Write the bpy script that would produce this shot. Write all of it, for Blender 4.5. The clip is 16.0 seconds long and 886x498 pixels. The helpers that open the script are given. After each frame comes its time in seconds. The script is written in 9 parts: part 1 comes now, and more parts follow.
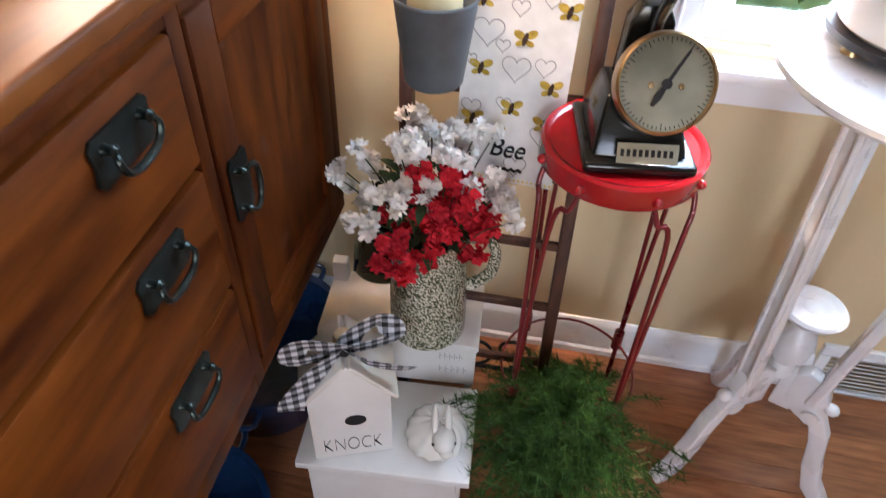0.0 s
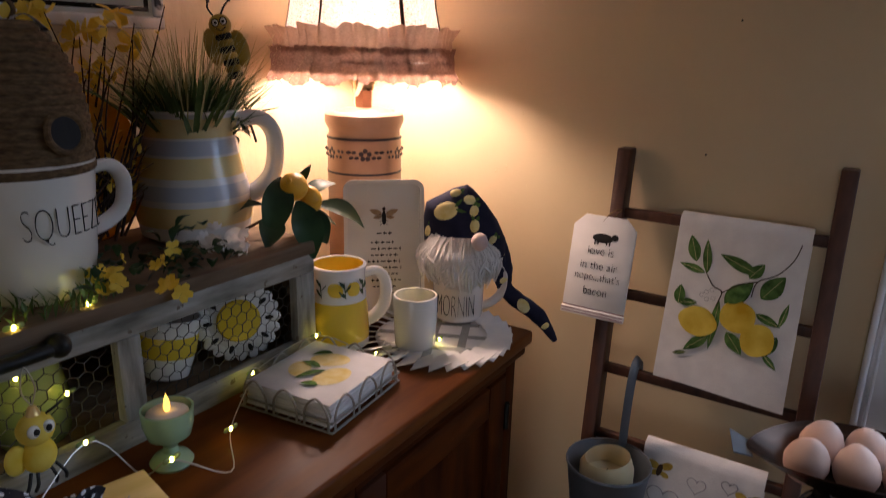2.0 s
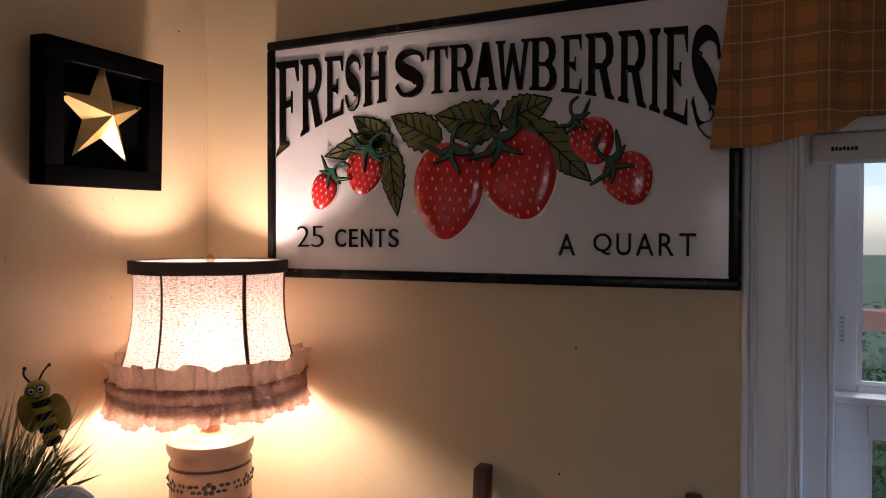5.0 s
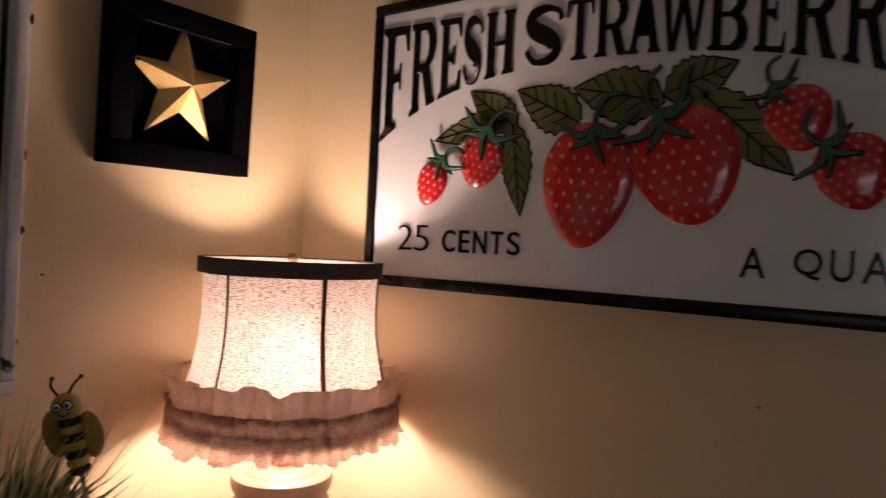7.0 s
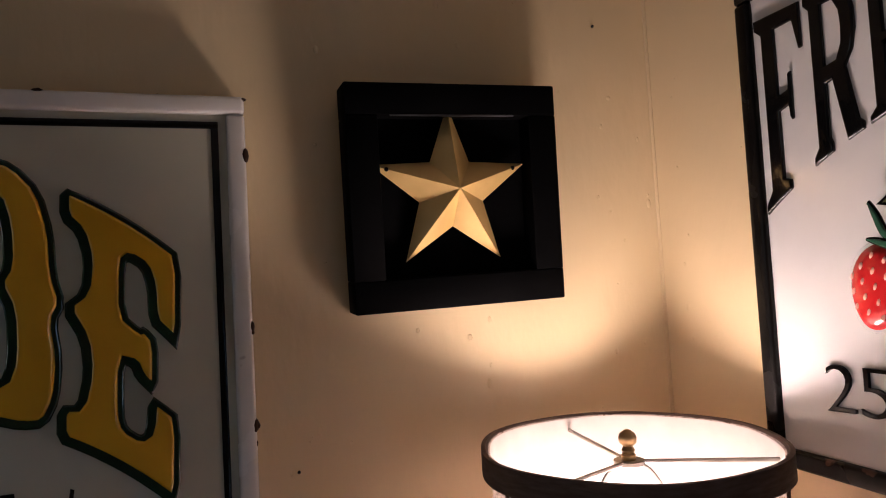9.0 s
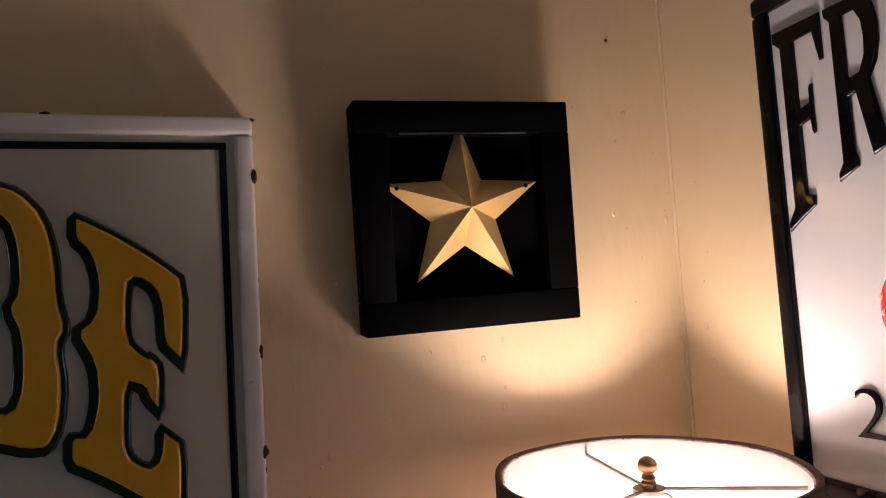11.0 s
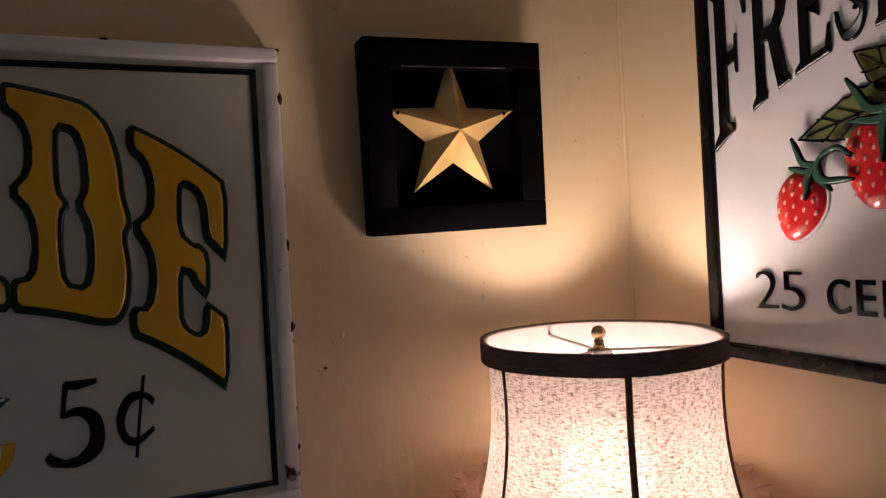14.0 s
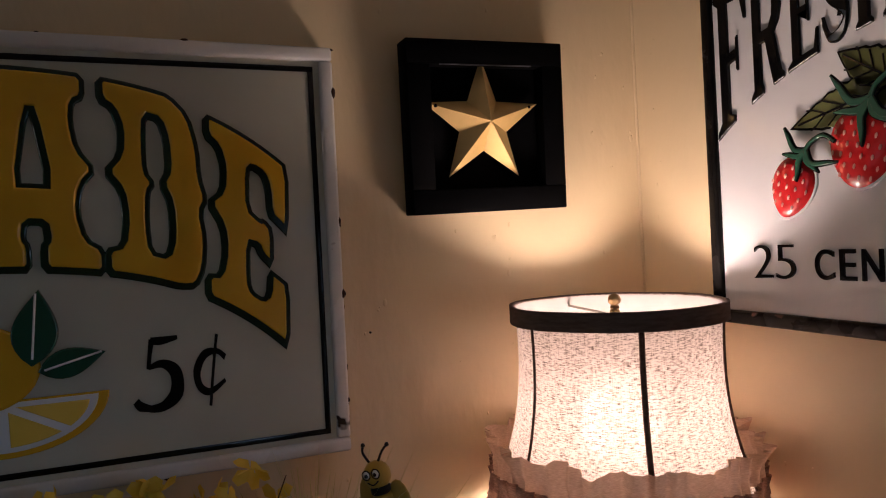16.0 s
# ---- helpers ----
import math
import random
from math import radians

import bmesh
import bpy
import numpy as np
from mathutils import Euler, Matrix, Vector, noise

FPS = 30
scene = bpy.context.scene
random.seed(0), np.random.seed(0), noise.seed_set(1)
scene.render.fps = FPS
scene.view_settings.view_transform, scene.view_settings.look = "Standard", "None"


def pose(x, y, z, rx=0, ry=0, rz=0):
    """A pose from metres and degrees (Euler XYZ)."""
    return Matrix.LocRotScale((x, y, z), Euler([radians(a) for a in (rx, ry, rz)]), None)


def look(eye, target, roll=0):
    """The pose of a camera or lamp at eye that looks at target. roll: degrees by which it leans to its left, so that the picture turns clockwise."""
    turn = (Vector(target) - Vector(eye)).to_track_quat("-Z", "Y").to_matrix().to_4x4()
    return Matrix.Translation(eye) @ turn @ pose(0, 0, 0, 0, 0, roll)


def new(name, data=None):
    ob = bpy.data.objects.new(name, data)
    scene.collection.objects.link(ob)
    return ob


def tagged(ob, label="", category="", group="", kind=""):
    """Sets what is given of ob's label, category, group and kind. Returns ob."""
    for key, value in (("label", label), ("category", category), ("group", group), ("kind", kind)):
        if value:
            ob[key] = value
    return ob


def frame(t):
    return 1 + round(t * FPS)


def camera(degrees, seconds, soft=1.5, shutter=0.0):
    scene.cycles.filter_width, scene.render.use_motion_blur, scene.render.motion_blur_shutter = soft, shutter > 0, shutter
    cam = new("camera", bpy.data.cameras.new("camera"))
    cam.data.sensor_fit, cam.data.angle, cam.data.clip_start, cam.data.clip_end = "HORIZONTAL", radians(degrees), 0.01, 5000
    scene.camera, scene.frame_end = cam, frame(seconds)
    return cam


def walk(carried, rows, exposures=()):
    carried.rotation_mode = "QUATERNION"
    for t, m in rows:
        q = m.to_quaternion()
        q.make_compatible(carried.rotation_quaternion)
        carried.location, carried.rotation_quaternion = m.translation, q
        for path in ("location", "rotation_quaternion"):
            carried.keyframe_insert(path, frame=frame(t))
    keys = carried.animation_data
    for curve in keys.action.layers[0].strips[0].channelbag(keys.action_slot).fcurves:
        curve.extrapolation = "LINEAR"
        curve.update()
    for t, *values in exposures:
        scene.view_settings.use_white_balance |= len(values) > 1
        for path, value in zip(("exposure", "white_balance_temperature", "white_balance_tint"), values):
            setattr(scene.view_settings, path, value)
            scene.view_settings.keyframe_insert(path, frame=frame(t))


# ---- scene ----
# The camera and its way.
cam = camera(66.38, 16.0, soft=1.0, shutter=0.25)
PATH = [
    (0, (0.8019, -1.1101, 1.3665), (0.5768, 0.3364, 0.0038), 2.57),
    (0.5, (0.8096, -1.1260, 1.4272), (0.3254, 0.4064, 0.2367), 0.27),
    (1, (0.8337, -1.1152, 1.4731), (-0.0093, 0.4031, 0.4810), 1.83),
    (1.5, (0.8624, -1.0859, 1.5061), (-0.1030, 0.4877, 0.7367), 0.59),
    (2, (0.8896, -1.0757, 1.5683), (-0.1334, 0.5486, 1.0068), 1.42),
    (2.5, (0.8787, -1.0857, 1.6291), (-0.1202, 0.5962, 1.2126), 1.25),
    (3, (0.8751, -1.0736, 1.6847), (-0.0533, 0.6611, 1.3254), 0.36),
    (3.5, (0.8882, -1.0633, 1.7445), (0.0151, 0.7182, 1.4915), -0.86),
    (4, (0.8966, -1.0477, 1.7708), (0.0818, 0.7695, 1.5869), -1.02),
    (4.2, (0.9005, -1.0415, 1.7788), (0.1289, 0.8012, 1.6833), -0.30),
    (6.3, (0.9624, -0.8848, 1.7867), (0.0877, 0.9138, 1.7871), 0.33),
    (6.5, (0.9222, -0.8626, 1.7739), (0.1007, 0.9609, 1.7780), 1.44),
    (7, (0.8317, -0.7878, 1.7764), (-0.3130, 0.8522, 1.7695), 2.81),
    (7.5, (0.7666, -0.7175, 1.8023), (-0.6925, 0.6503, 1.8189), 0.70),
    (8, (0.6900, -0.6290, 1.8498), (-1.0856, 0.2880, 1.9301), -0.78),
    (8.5, (0.6445, -0.5226, 1.8682), (-1.2084, 0.2252, 1.9547), -1.23),
    (9, (0.6269, -0.4663, 1.8851), (-1.2654, 0.1731, 1.9875), -3.18),
    (9.5, (0.6200, -0.4528, 1.8865), (-1.2884, 0.1358, 1.9941), -3.05),
    (9.7, (0.6339, -0.4431, 1.8819), (-1.2869, 0.0923, 2.0364), -3.71),
    (12, (0.6041, -0.4680, 1.8983), (-1.2883, 0.1652, 2.0321), -3.35),
    (12.5, (0.6055, -0.4670, 1.8947), (-1.2877, 0.1642, 2.0252), -3.35),
    (13, (0.6123, -0.4711, 1.8822), (-1.2898, 0.1351, 2.0027), -2.21),
    (13.5, (0.6463, -0.5032, 1.8742), (-1.2432, 0.1478, 1.9512), -2.57),
    (14, (0.7232, -0.5403, 1.8484), (-1.1423, 0.1805, 1.8344), -3.11),
    (14.5, (0.7825, -0.5732, 1.8260), (-1.0850, 0.1404, 1.7689), -2.03),
    (15, (0.7956, -0.5877, 1.8214), (-1.0650, 0.1442, 1.7709), -2.60),
    (15.5, (0.7937, -0.5922, 1.8219), (-1.0685, 0.1359, 1.7740), -2.36),
    (16, (0.7972, -0.6057, 1.8247), (-1.0742, 0.1000, 1.8090), -2.88),
]
# Seconds, stops and kelvin: the camera closes down and warms as it turns to the lamp.
EXPOSURES = [(t, stops, kelvin, 24 if 1.9 < t < 7.3 else 17) for t, stops, kelvin in (
    (0.0, 3.2, 6350), (0.5, 3.15, 6400), (1.0, 2.3, 6500), (1.5, 1.1, 6250), (2.0, 0.3, 6250), (2.5, -0.2, 6150), (3.0, -0.3, 5950), (4.2, -0.05, 5850), (6.3, 0.45, 6300), (6.7, 0.2, 6250),
    (7.2, -0.35, 6000), (7.5, -0.6, 5750), (8.0, -0.3, 5700), (8.5, -0.05, 5700), (9.0, -0.15, 5650), (12.0, 0.02, 5550), (13.0, 0.0, 5600), (14.0, -0.26, 5720), (16.0, -0.23, 5700))]
walk(cam, [(t, look(eye, target, roll)) for t, eye, target, roll in PATH], EXPOSURES)

# Light: overcast daylight through the windows, one table lamp.
world = bpy.data.worlds.new("world")
scene.world = world
world.use_nodes = True
wt = world.node_tree
sky = wt.nodes.new("ShaderNodeTexSky")
sky.sky_type, sky.sun_disc, sky.sun_elevation, sky.sun_rotation = "NISHITA", False, radians(40), radians(150)
wt.nodes["Background"].inputs["Strength"].default_value = 0.14
wt.links.new(sky.outputs["Color"], wt.nodes["Background"].inputs["Color"])

sun_data = bpy.data.lights.new("sun", "SUN")
sun_data.energy, sun_data.angle, sun_data.color = 1.0, radians(12), (1.0, 0.95, 0.88)
sun = new("sun", sun_data)
sun.matrix_world = look((3, 6, 9), (1, 0, 0))


def window_light(name, m, width, height, energy, colour):
    data = bpy.data.lights.new(name, "AREA")
    data.shape, data.size, data.size_y, data.energy, data.color = "RECTANGLE", width, height, energy, colour
    ob = new(name, data)
    ob.matrix_world = m
    return ob


# Sky light in the two window openings.
window_light("window_light", look((1.52, 0.16, 1.52), (1.4, -0.65, 0.6)), 0.58, 1.25, 6.8, (0.55, 0.77, 1.0)).data.spread = radians(156)
window_light("far_window_light", look((1.3, -4.16, 1.5), (1.25, 0.0, 0.6)), 1.1, 1.25, 3.0, (0.82, 0.91, 1.0))

LAMP_AXIS = (0.142, -0.153)
bulb_light = bpy.data.lights.new("bulb_light", "POINT")
bulb_light.energy, bulb_light.color, bulb_light.shadow_soft_size = 8.3, (1.0, 0.755, 0.61), 0.045
bulb_lamp = new("bulb_light", bulb_light)
bulb_lamp.location = (*LAMP_AXIS, 1.615)


# Building blocks.
class Geo:
    """Vertices and faces of one mesh."""

    def __init__(self):
        self.v, self.f = [], []

    def add(self, verts, faces, m=None):
        n = len(self.v)
        self.v += [tuple(m @ Vector(p)) if m else tuple(p) for p in verts]
        self.f += [tuple(i + n for i in face) for face in faces]
        return self

    def box(self, lo, hi, m=None):
        (a, b, c), (d, e, g) = lo, hi
        verts = [(a, b, c), (d, b, c), (d, e, c), (a, e, c), (a, b, g), (d, b, g), (d, e, g), (a, e, g)]
        return self.add(verts, [(0, 3, 2, 1), (4, 5, 6, 7), (0, 1, 5, 4), (1, 2, 6, 5), (2, 3, 7, 6), (3, 0, 4, 7)], m)

    def lathe(self, profile, n=32, m=None, closed=False):
        """Profile of (radius, height) turned round z."""
        verts, faces, rings = [], [], []
        for r, z in profile:
            if r < 1e-6:
                rings.append([len(verts)] * n)
                verts.append((0, 0, z))
            else:
                rings.append(list(range(len(verts), len(verts) + n)))
                verts += [(r * math.cos(2 * math.pi * k / n), r * math.sin(2 * math.pi * k / n), z) for k in range(n)]
        pairs = list(zip(rings, rings[1:])) + ([(rings[-1], rings[0])] if closed else [])
        for a, b in pairs:
            for k in range(n):
                j = (k + 1) % n
                face = [a[k], a[j], b[j], b[k]]
                face = [i for x, i in enumerate(face) if i not in face[:x]]
                if len(face) > 2:
                    faces.append(face)
        return self.add(verts, faces, m)

    def tube(self, points, radius, n=8, closed=False, m=None, squash=1.0):
        """A round bar along points; radius may be a list."""
        pts = [Vector(p) for p in points]
        count = len(pts)
        radii = radius if isinstance(radius, (list, tuple)) else [radius] * count
        verts, faces = [], []
        side = None
        for k, p in enumerate(pts):
            ahead = (pts[(k + 1) % count] - pts[k - 1]) if closed else (pts[min(k + 1, count - 1)] - pts[max(k - 1, 0)])
            ahead = ahead.normalized() if ahead.length > 1e-9 else Vector((0, 0, 1))
            if side is None:
                side = ahead.orthogonal().normalized()
            side = (side - ahead * side.dot(ahead))
            side = side.normalized() if side.length > 1e-6 else ahead.orthogonal().normalized()
            up = ahead.cross(side)
            verts += [p + radii[k] * (math.cos(2 * math.pi * j / n) * side + squash * math.sin(2 * math.pi * j / n) * up) for j in range(n)]
        for k in range(count if closed else count - 1):
            a, b = k * n, ((k + 1) % count) * n
            faces += [(a + j, a + (j + 1) % n, b + (j + 1) % n, b + j) for j in range(n)]
        if not closed:
            faces += [tuple(range(n))[::-1], tuple(range((count - 1) * n, count * n))]
        return self.add(verts, faces, m)

    def sheet(self, fn, nu, nv, thick=0.0, m=None, wrap=False):
        """A surface fn(u, v) over 0..1, with a thickness."""
        cols = nu if wrap else nu + 1
        grid = [[Vector(fn(i / nu, j / nv)) for i in range(cols)] for j in range(nv + 1)]
        verts = [p for row in grid for p in row]
        faces = []

        def quads(base, flip):
            for j in range(nv):
                for i in range(nu):
                    k = (i + 1) % cols
                    q = (base + j * cols + i, base + j * cols + k, base + (j + 1) * cols + k, base + (j + 1) * cols + i)
                    faces.append(q[::-1] if flip else q)

        quads(0, False)
        if thick:
            back = []
            for j in range(nv + 1):
                for i in range(cols):
                    du = grid[j][(i + 1) % cols if wrap else min(i + 1, nu)] - grid[j][i - 1 if wrap or i else 0]
                    dv = grid[min(j + 1, nv)][i] - grid[max(j - 1, 0)][i]
                    normal = du.cross(dv)
                    back.append(grid[j][i] - thick * (normal.normalized() if normal.length > 1e-12 else Vector()))
            n = len(verts)
            verts += back
            quads(n, True)
            edge = [(j * cols + i, j * cols + (i + 1) % cols) for j in (0, nv) for i in range(nu)]
            faces.extend((b, a, a + n, b + n) if a < cols else (a, b, b + n, a + n) for a, b in edge)
            if not wrap:
                faces.extend((j * cols, (j + 1) * cols, (j + 1) * cols + n, j * cols + n) for j in range(nv))
                faces.extend(((j + 1) * cols + nu, j * cols + nu, j * cols + nu + n, (j + 1) * cols + nu + n) for j in range(nv))
        return self.add(verts, faces, m)

    def prism(self, outline, z0, z1, m=None):
        n = len(outline)
        verts = [(x, y, z0) for x, y in outline] + [(x, y, z1) for x, y in outline]
        faces = [tuple(range(n))[::-1], tuple(range(n, 2 * n))] + [(k, (k + 1) % n, (k + 1) % n + n, k + n) for k in range(n)]
        return self.add(verts, faces, m)

    def ball(self, centre, radii, n=16, rings=10, m=None):
        rx, ry, rz = radii if isinstance(radii, (list, tuple)) else (radii,) * 3
        t = Matrix.Translation(centre) @ Matrix.Diagonal((rx, ry, rz, 1))
        prof = [(math.sin(math.pi * k / rings), -math.cos(math.pi * k / rings)) for k in range(rings + 1)]
        prof[0], prof[-1] = (0, -1), (0, 1)
        return self.lathe(prof, n, (m @ t) if m else t)


def finish(mesh, smooth=40):
    if smooth:
        for p in mesh.polygons:
            p.use_smooth = True
        mesh.set_sharp_from_angle(angle=radians(smooth))
    return mesh


def part(name, geo, material, parent, label="", bevel=0.0, smooth=40, segments=2, solid=True):
    """One mesh object under a thing or a part."""
    mesh = bpy.data.meshes.new(name)
    if isinstance(geo, Geo):
        mesh.from_pydata(geo.v, [], geo.f)
        bm = bmesh.new()
        bm.from_mesh(mesh)
        if solid:
            bmesh.ops.recalc_face_normals(bm, faces=bm.faces)
        if bevel:
            edges = [e for e in bm.edges if len(e.link_faces) == 2 and e.calc_face_angle(0) > 0.6]
            bmesh.ops.bevel(bm, geom=edges, offset=bevel, segments=segments, profile=0.5, affect="EDGES", clamp_overlap=True)
        bm.to_mesh(mesh)
        bm.free()
    else:
        mesh = geo
    finish(mesh, smooth)
    mesh.materials.clear()
    mesh.materials.append(material)
    ob = new(name, mesh)
    if parent:
        ob.parent = parent
    if label:
        ob["label"] = label
    return ob


def thing(name, label, category, m=None, group="", kind=""):
    """An Empty at the thing's base, which parents its parts."""
    ob = new(name)
    ob.empty_display_size = 0.02
    ob.matrix_world = m if m else Matrix()
    return tagged(ob, label, category, group, kind)


def structure(name, geo, material, label="", category="", bevel=0.0, smooth=40):
    ob = part(name, geo, material, None, bevel=bevel, smooth=smooth)
    return tagged(ob, label, category, kind="structure")


def curve_mesh(loops, height, bevel=0.0, offset=0.0):
    """A flat shape with holes, raised by height over z = 0 with rounded edges."""
    data = bpy.data.curves.new("outline", "CURVE")
    data.dimensions, data.fill_mode = "2D", "BOTH"
    data.extrude, data.bevel_depth, data.bevel_resolution = max(height / 2 - bevel, 0.00005), bevel, 2
    data.offset = offset - bevel
    for loop in loops:
        spline = data.splines.new("POLY")
        spline.points.add(len(loop) - 1)
        for k, (x, y) in enumerate(loop):
            spline.points[k].co = (x, y, 0, 1)
        spline.use_cyclic_u = True
    ob = bpy.data.objects.new("outline", data)
    mesh = bpy.data.meshes.new_from_object(ob)
    mesh.transform(Matrix.Translation((0, 0, height / 2)))
    bpy.data.objects.remove(ob)
    return mesh


def text_mesh(body, width, height, depth=0.0006, offset=0.0, slant=0.0, wrap=None):
    """Writing in the built-in font, fitted into width x height from its lower left corner."""
    data = bpy.data.curves.new("writing", "FONT")
    data.body, data.extrude, data.offset, data.shear = body, depth / 2, offset, slant
    ob = bpy.data.objects.new("writing", data)
    mesh = bpy.data.meshes.new_from_object(ob)
    bpy.data.objects.remove(ob)
    xs, ys = [v.co.x for v in mesh.vertices], [v.co.y for v in mesh.vertices]
    x0, y0, w, h = min(xs), min(ys), max(xs) - min(xs), max(ys) - min(ys)
    for v in mesh.vertices:
        v.co.x, v.co.y, v.co.z = (v.co.x - x0) * width / w, (v.co.y - y0) * height / h, v.co.z + depth / 2
        if wrap:
            v.co = wrap(v.co)
    return mesh


def smoothed(points, steps=8, closed=False):
    """A Catmull-Rom line through points of any dimension."""
    pts = [Vector(p) for p in points]
    n, out = len(pts), []
    for k in range(n if closed else n - 1):
        p0, p1 = pts[k - 1] if closed or k else pts[0], pts[k]
        p2, p3 = pts[(k + 1) % n], pts[(k + 2) % n] if closed or k + 2 < n else pts[-1]
        for s in range(steps):
            t = s / steps
            out.append(0.5 * ((2 * p1) + (p2 - p0) * t + (2 * p0 - 5 * p1 + 4 * p2 - p3) * t * t + (3 * p1 - p0 - 3 * p2 + p3) * t ** 3))
    if not closed:
        out.append(pts[-1])
    return out


def wall_frame(x, y, z, facing):
    """Local axes on a wall: across, up, out. facing: 'north' hangs on the north wall, 'west' on the west wall."""
    cols = {"north": ((1, 0, 0), (0, 0, 1), (0, -1, 0)), "west": ((0, 1, 0), (0, 0, 1), (1, 0, 0))}[facing]
    m = Matrix((cols[0], cols[1], cols[2])).transposed().to_4x4()
    m.translation = (x, y, z)
    return m


# Materials.
def node_material(name):
    material = bpy.data.materials.new(name)
    material.use_nodes = True
    tree = material.node_tree
    return material, tree, tree.nodes["Principled BSDF"]


def surface(name, dark, light, rough=0.5, scale=20.0, stretch=(1, 1, 1), bump=0.0, bump_scale=200.0, metal=0.0, coat=0.0, sheen=0.0,
            detail=4.0, through_light=0.0, vary=0.0, spots=None, spot_scale=30.0, spot_size=0.55, rough_vary=0.1, emission=None, glow=0.0, spec=None, forward=0.0, weave=False, sheer=0.0):
    """A surface with grain at two scales, relief, and spots of wear."""
    material, tree, shader = node_material(name)
    nodes, link = tree.nodes, tree.links.new
    place = nodes.new("ShaderNodeTexCoord")
    mapping = nodes.new("ShaderNodeMapping")
    mapping.inputs["Scale"].default_value = stretch
    link(place.outputs["Object"], mapping.inputs["Vector"])
    coarse = nodes.new("ShaderNodeTexNoise")
    coarse.inputs["Scale"].default_value, coarse.inputs["Detail"].default_value = scale, detail
    link(mapping.outputs["Vector"], coarse.inputs["Vector"])
    ramp = nodes.new("ShaderNodeValToRGB")
    ramp.color_ramp.elements[0].position, ramp.color_ramp.elements[1].position = 0.3, 0.7
    ramp.color_ramp.elements[0].color, ramp.color_ramp.elements[1].color = (*dark, 1), (*light, 1)
    if weave:
        # Threads that cross: the second set runs upright.
        upright = nodes.new("ShaderNodeMapping")
        upright.inputs["Scale"].default_value = (1.0, 1.0, 0.16)
        link(place.outputs["Object"], upright.inputs["Vector"])
        warp = nodes.new("ShaderNodeTexNoise")
        warp.inputs["Scale"].default_value, warp.inputs["Detail"].default_value = scale * 0.85, detail
        link(upright.outputs["Vector"], warp.inputs["Vector"])
        both = nodes.new("ShaderNodeMix")
        both.inputs["Factor"].default_value = 0.28
        link(coarse.outputs["Fac"], both.inputs["A"])
        link(warp.outputs["Fac"], both.inputs["B"])
        link(both.outputs["Result"], ramp.inputs["Fac"])
        ramp.color_ramp.elements[0].position, ramp.color_ramp.elements[1].position = 0.34, 0.55
    else:
        link(coarse.outputs["Fac"], ramp.inputs["Fac"])
    colour = ramp.outputs["Color"]
    if vary:
        info = nodes.new("ShaderNodeObjectInfo")
        shift = nodes.new("ShaderNodeHueSaturation")
        ranged = nodes.new("ShaderNodeMapRange")
        ranged.inputs["To Min"].default_value, ranged.inputs["To Max"].default_value = 1 - vary, 1 + vary
        link(info.outputs["Random"], ranged.inputs["Value"])
        link(ranged.outputs["Result"], shift.inputs["Value"])
        link(colour, shift.inputs["Color"])
        colour = shift.outputs["Color"]
    if spots:
        dots = nodes.new("ShaderNodeTexNoise")
        dots.inputs["Scale"].default_value, dots.inputs["Detail"].default_value = spot_scale, 3.0
        link(place.outputs["Object"], dots.inputs["Vector"])
        edge = nodes.new("ShaderNodeMapRange")
        edge.inputs["From Min"].default_value, edge.inputs["From Max"].default_value = spot_size, spot_size + 0.03
        link(dots.outputs["Fac"], edge.inputs["Value"])
        mix = nodes.new("ShaderNodeMix")
        mix.data_type = "RGBA"
        link(edge.outputs["Result"], mix.inputs["Factor"])
        link(colour, mix.inputs["A"])
        mix.inputs["B"].default_value = (*spots, 1)
        colour = mix.outputs["Result"]
    link(colour, shader.inputs["Base Color"])
    rough_range = nodes.new("ShaderNodeMapRange")
    rough_range.inputs["To Min"].default_value, rough_range.inputs["To Max"].default_value = max(rough - rough_vary, 0.02), min(rough + rough_vary, 1)
    link(coarse.outputs["Fac"], rough_range.inputs["Value"])
    link(rough_range.outputs["Result"], shader.inputs["Roughness"])
    shader.inputs["Metallic"].default_value = metal
    shader.inputs["Specular IOR Level"].default_value = spec if spec is not None else (0.2 if rough >= 0.6 else 0.5)
    shader.inputs["Coat Weight"].default_value, shader.inputs["Coat Roughness"].default_value = coat, 0.06
    shader.inputs["Sheen Weight"].default_value = sheen
    if bump:
        fine = nodes.new("ShaderNodeTexNoise")
        fine.inputs["Scale"].default_value, fine.inputs["Detail"].default_value = bump_scale, 3.0
        link(mapping.outputs["Vector"], fine.inputs["Vector"])
        relief = nodes.new("ShaderNodeBump")
        relief.inputs["Strength"].default_value, relief.inputs["Distance"].default_value = bump, 0.002
        link(fine.outputs["Fac"], relief.inputs["Height"])
        link(relief.outputs["Normal"], shader.inputs["Normal"])
    if glow:
        shader.inputs["Emission Color"].default_value = (*emission, 1)
        shader.inputs["Emission Strength"].default_value = glow
    if through_light:
        veil = nodes.new("ShaderNodeBsdfTranslucent")
        link(colour, veil.inputs["Color"])
        blend = nodes.new("ShaderNodeMixShader")
        blend.inputs["Fac"].default_value = through_light
        link(shader.outputs["BSDF"], blend.inputs[1])
        link(veil.outputs["BSDF"], blend.inputs[2])
        link(blend.outputs["Shader"], nodes["Material Output"].inputs["Surface"])
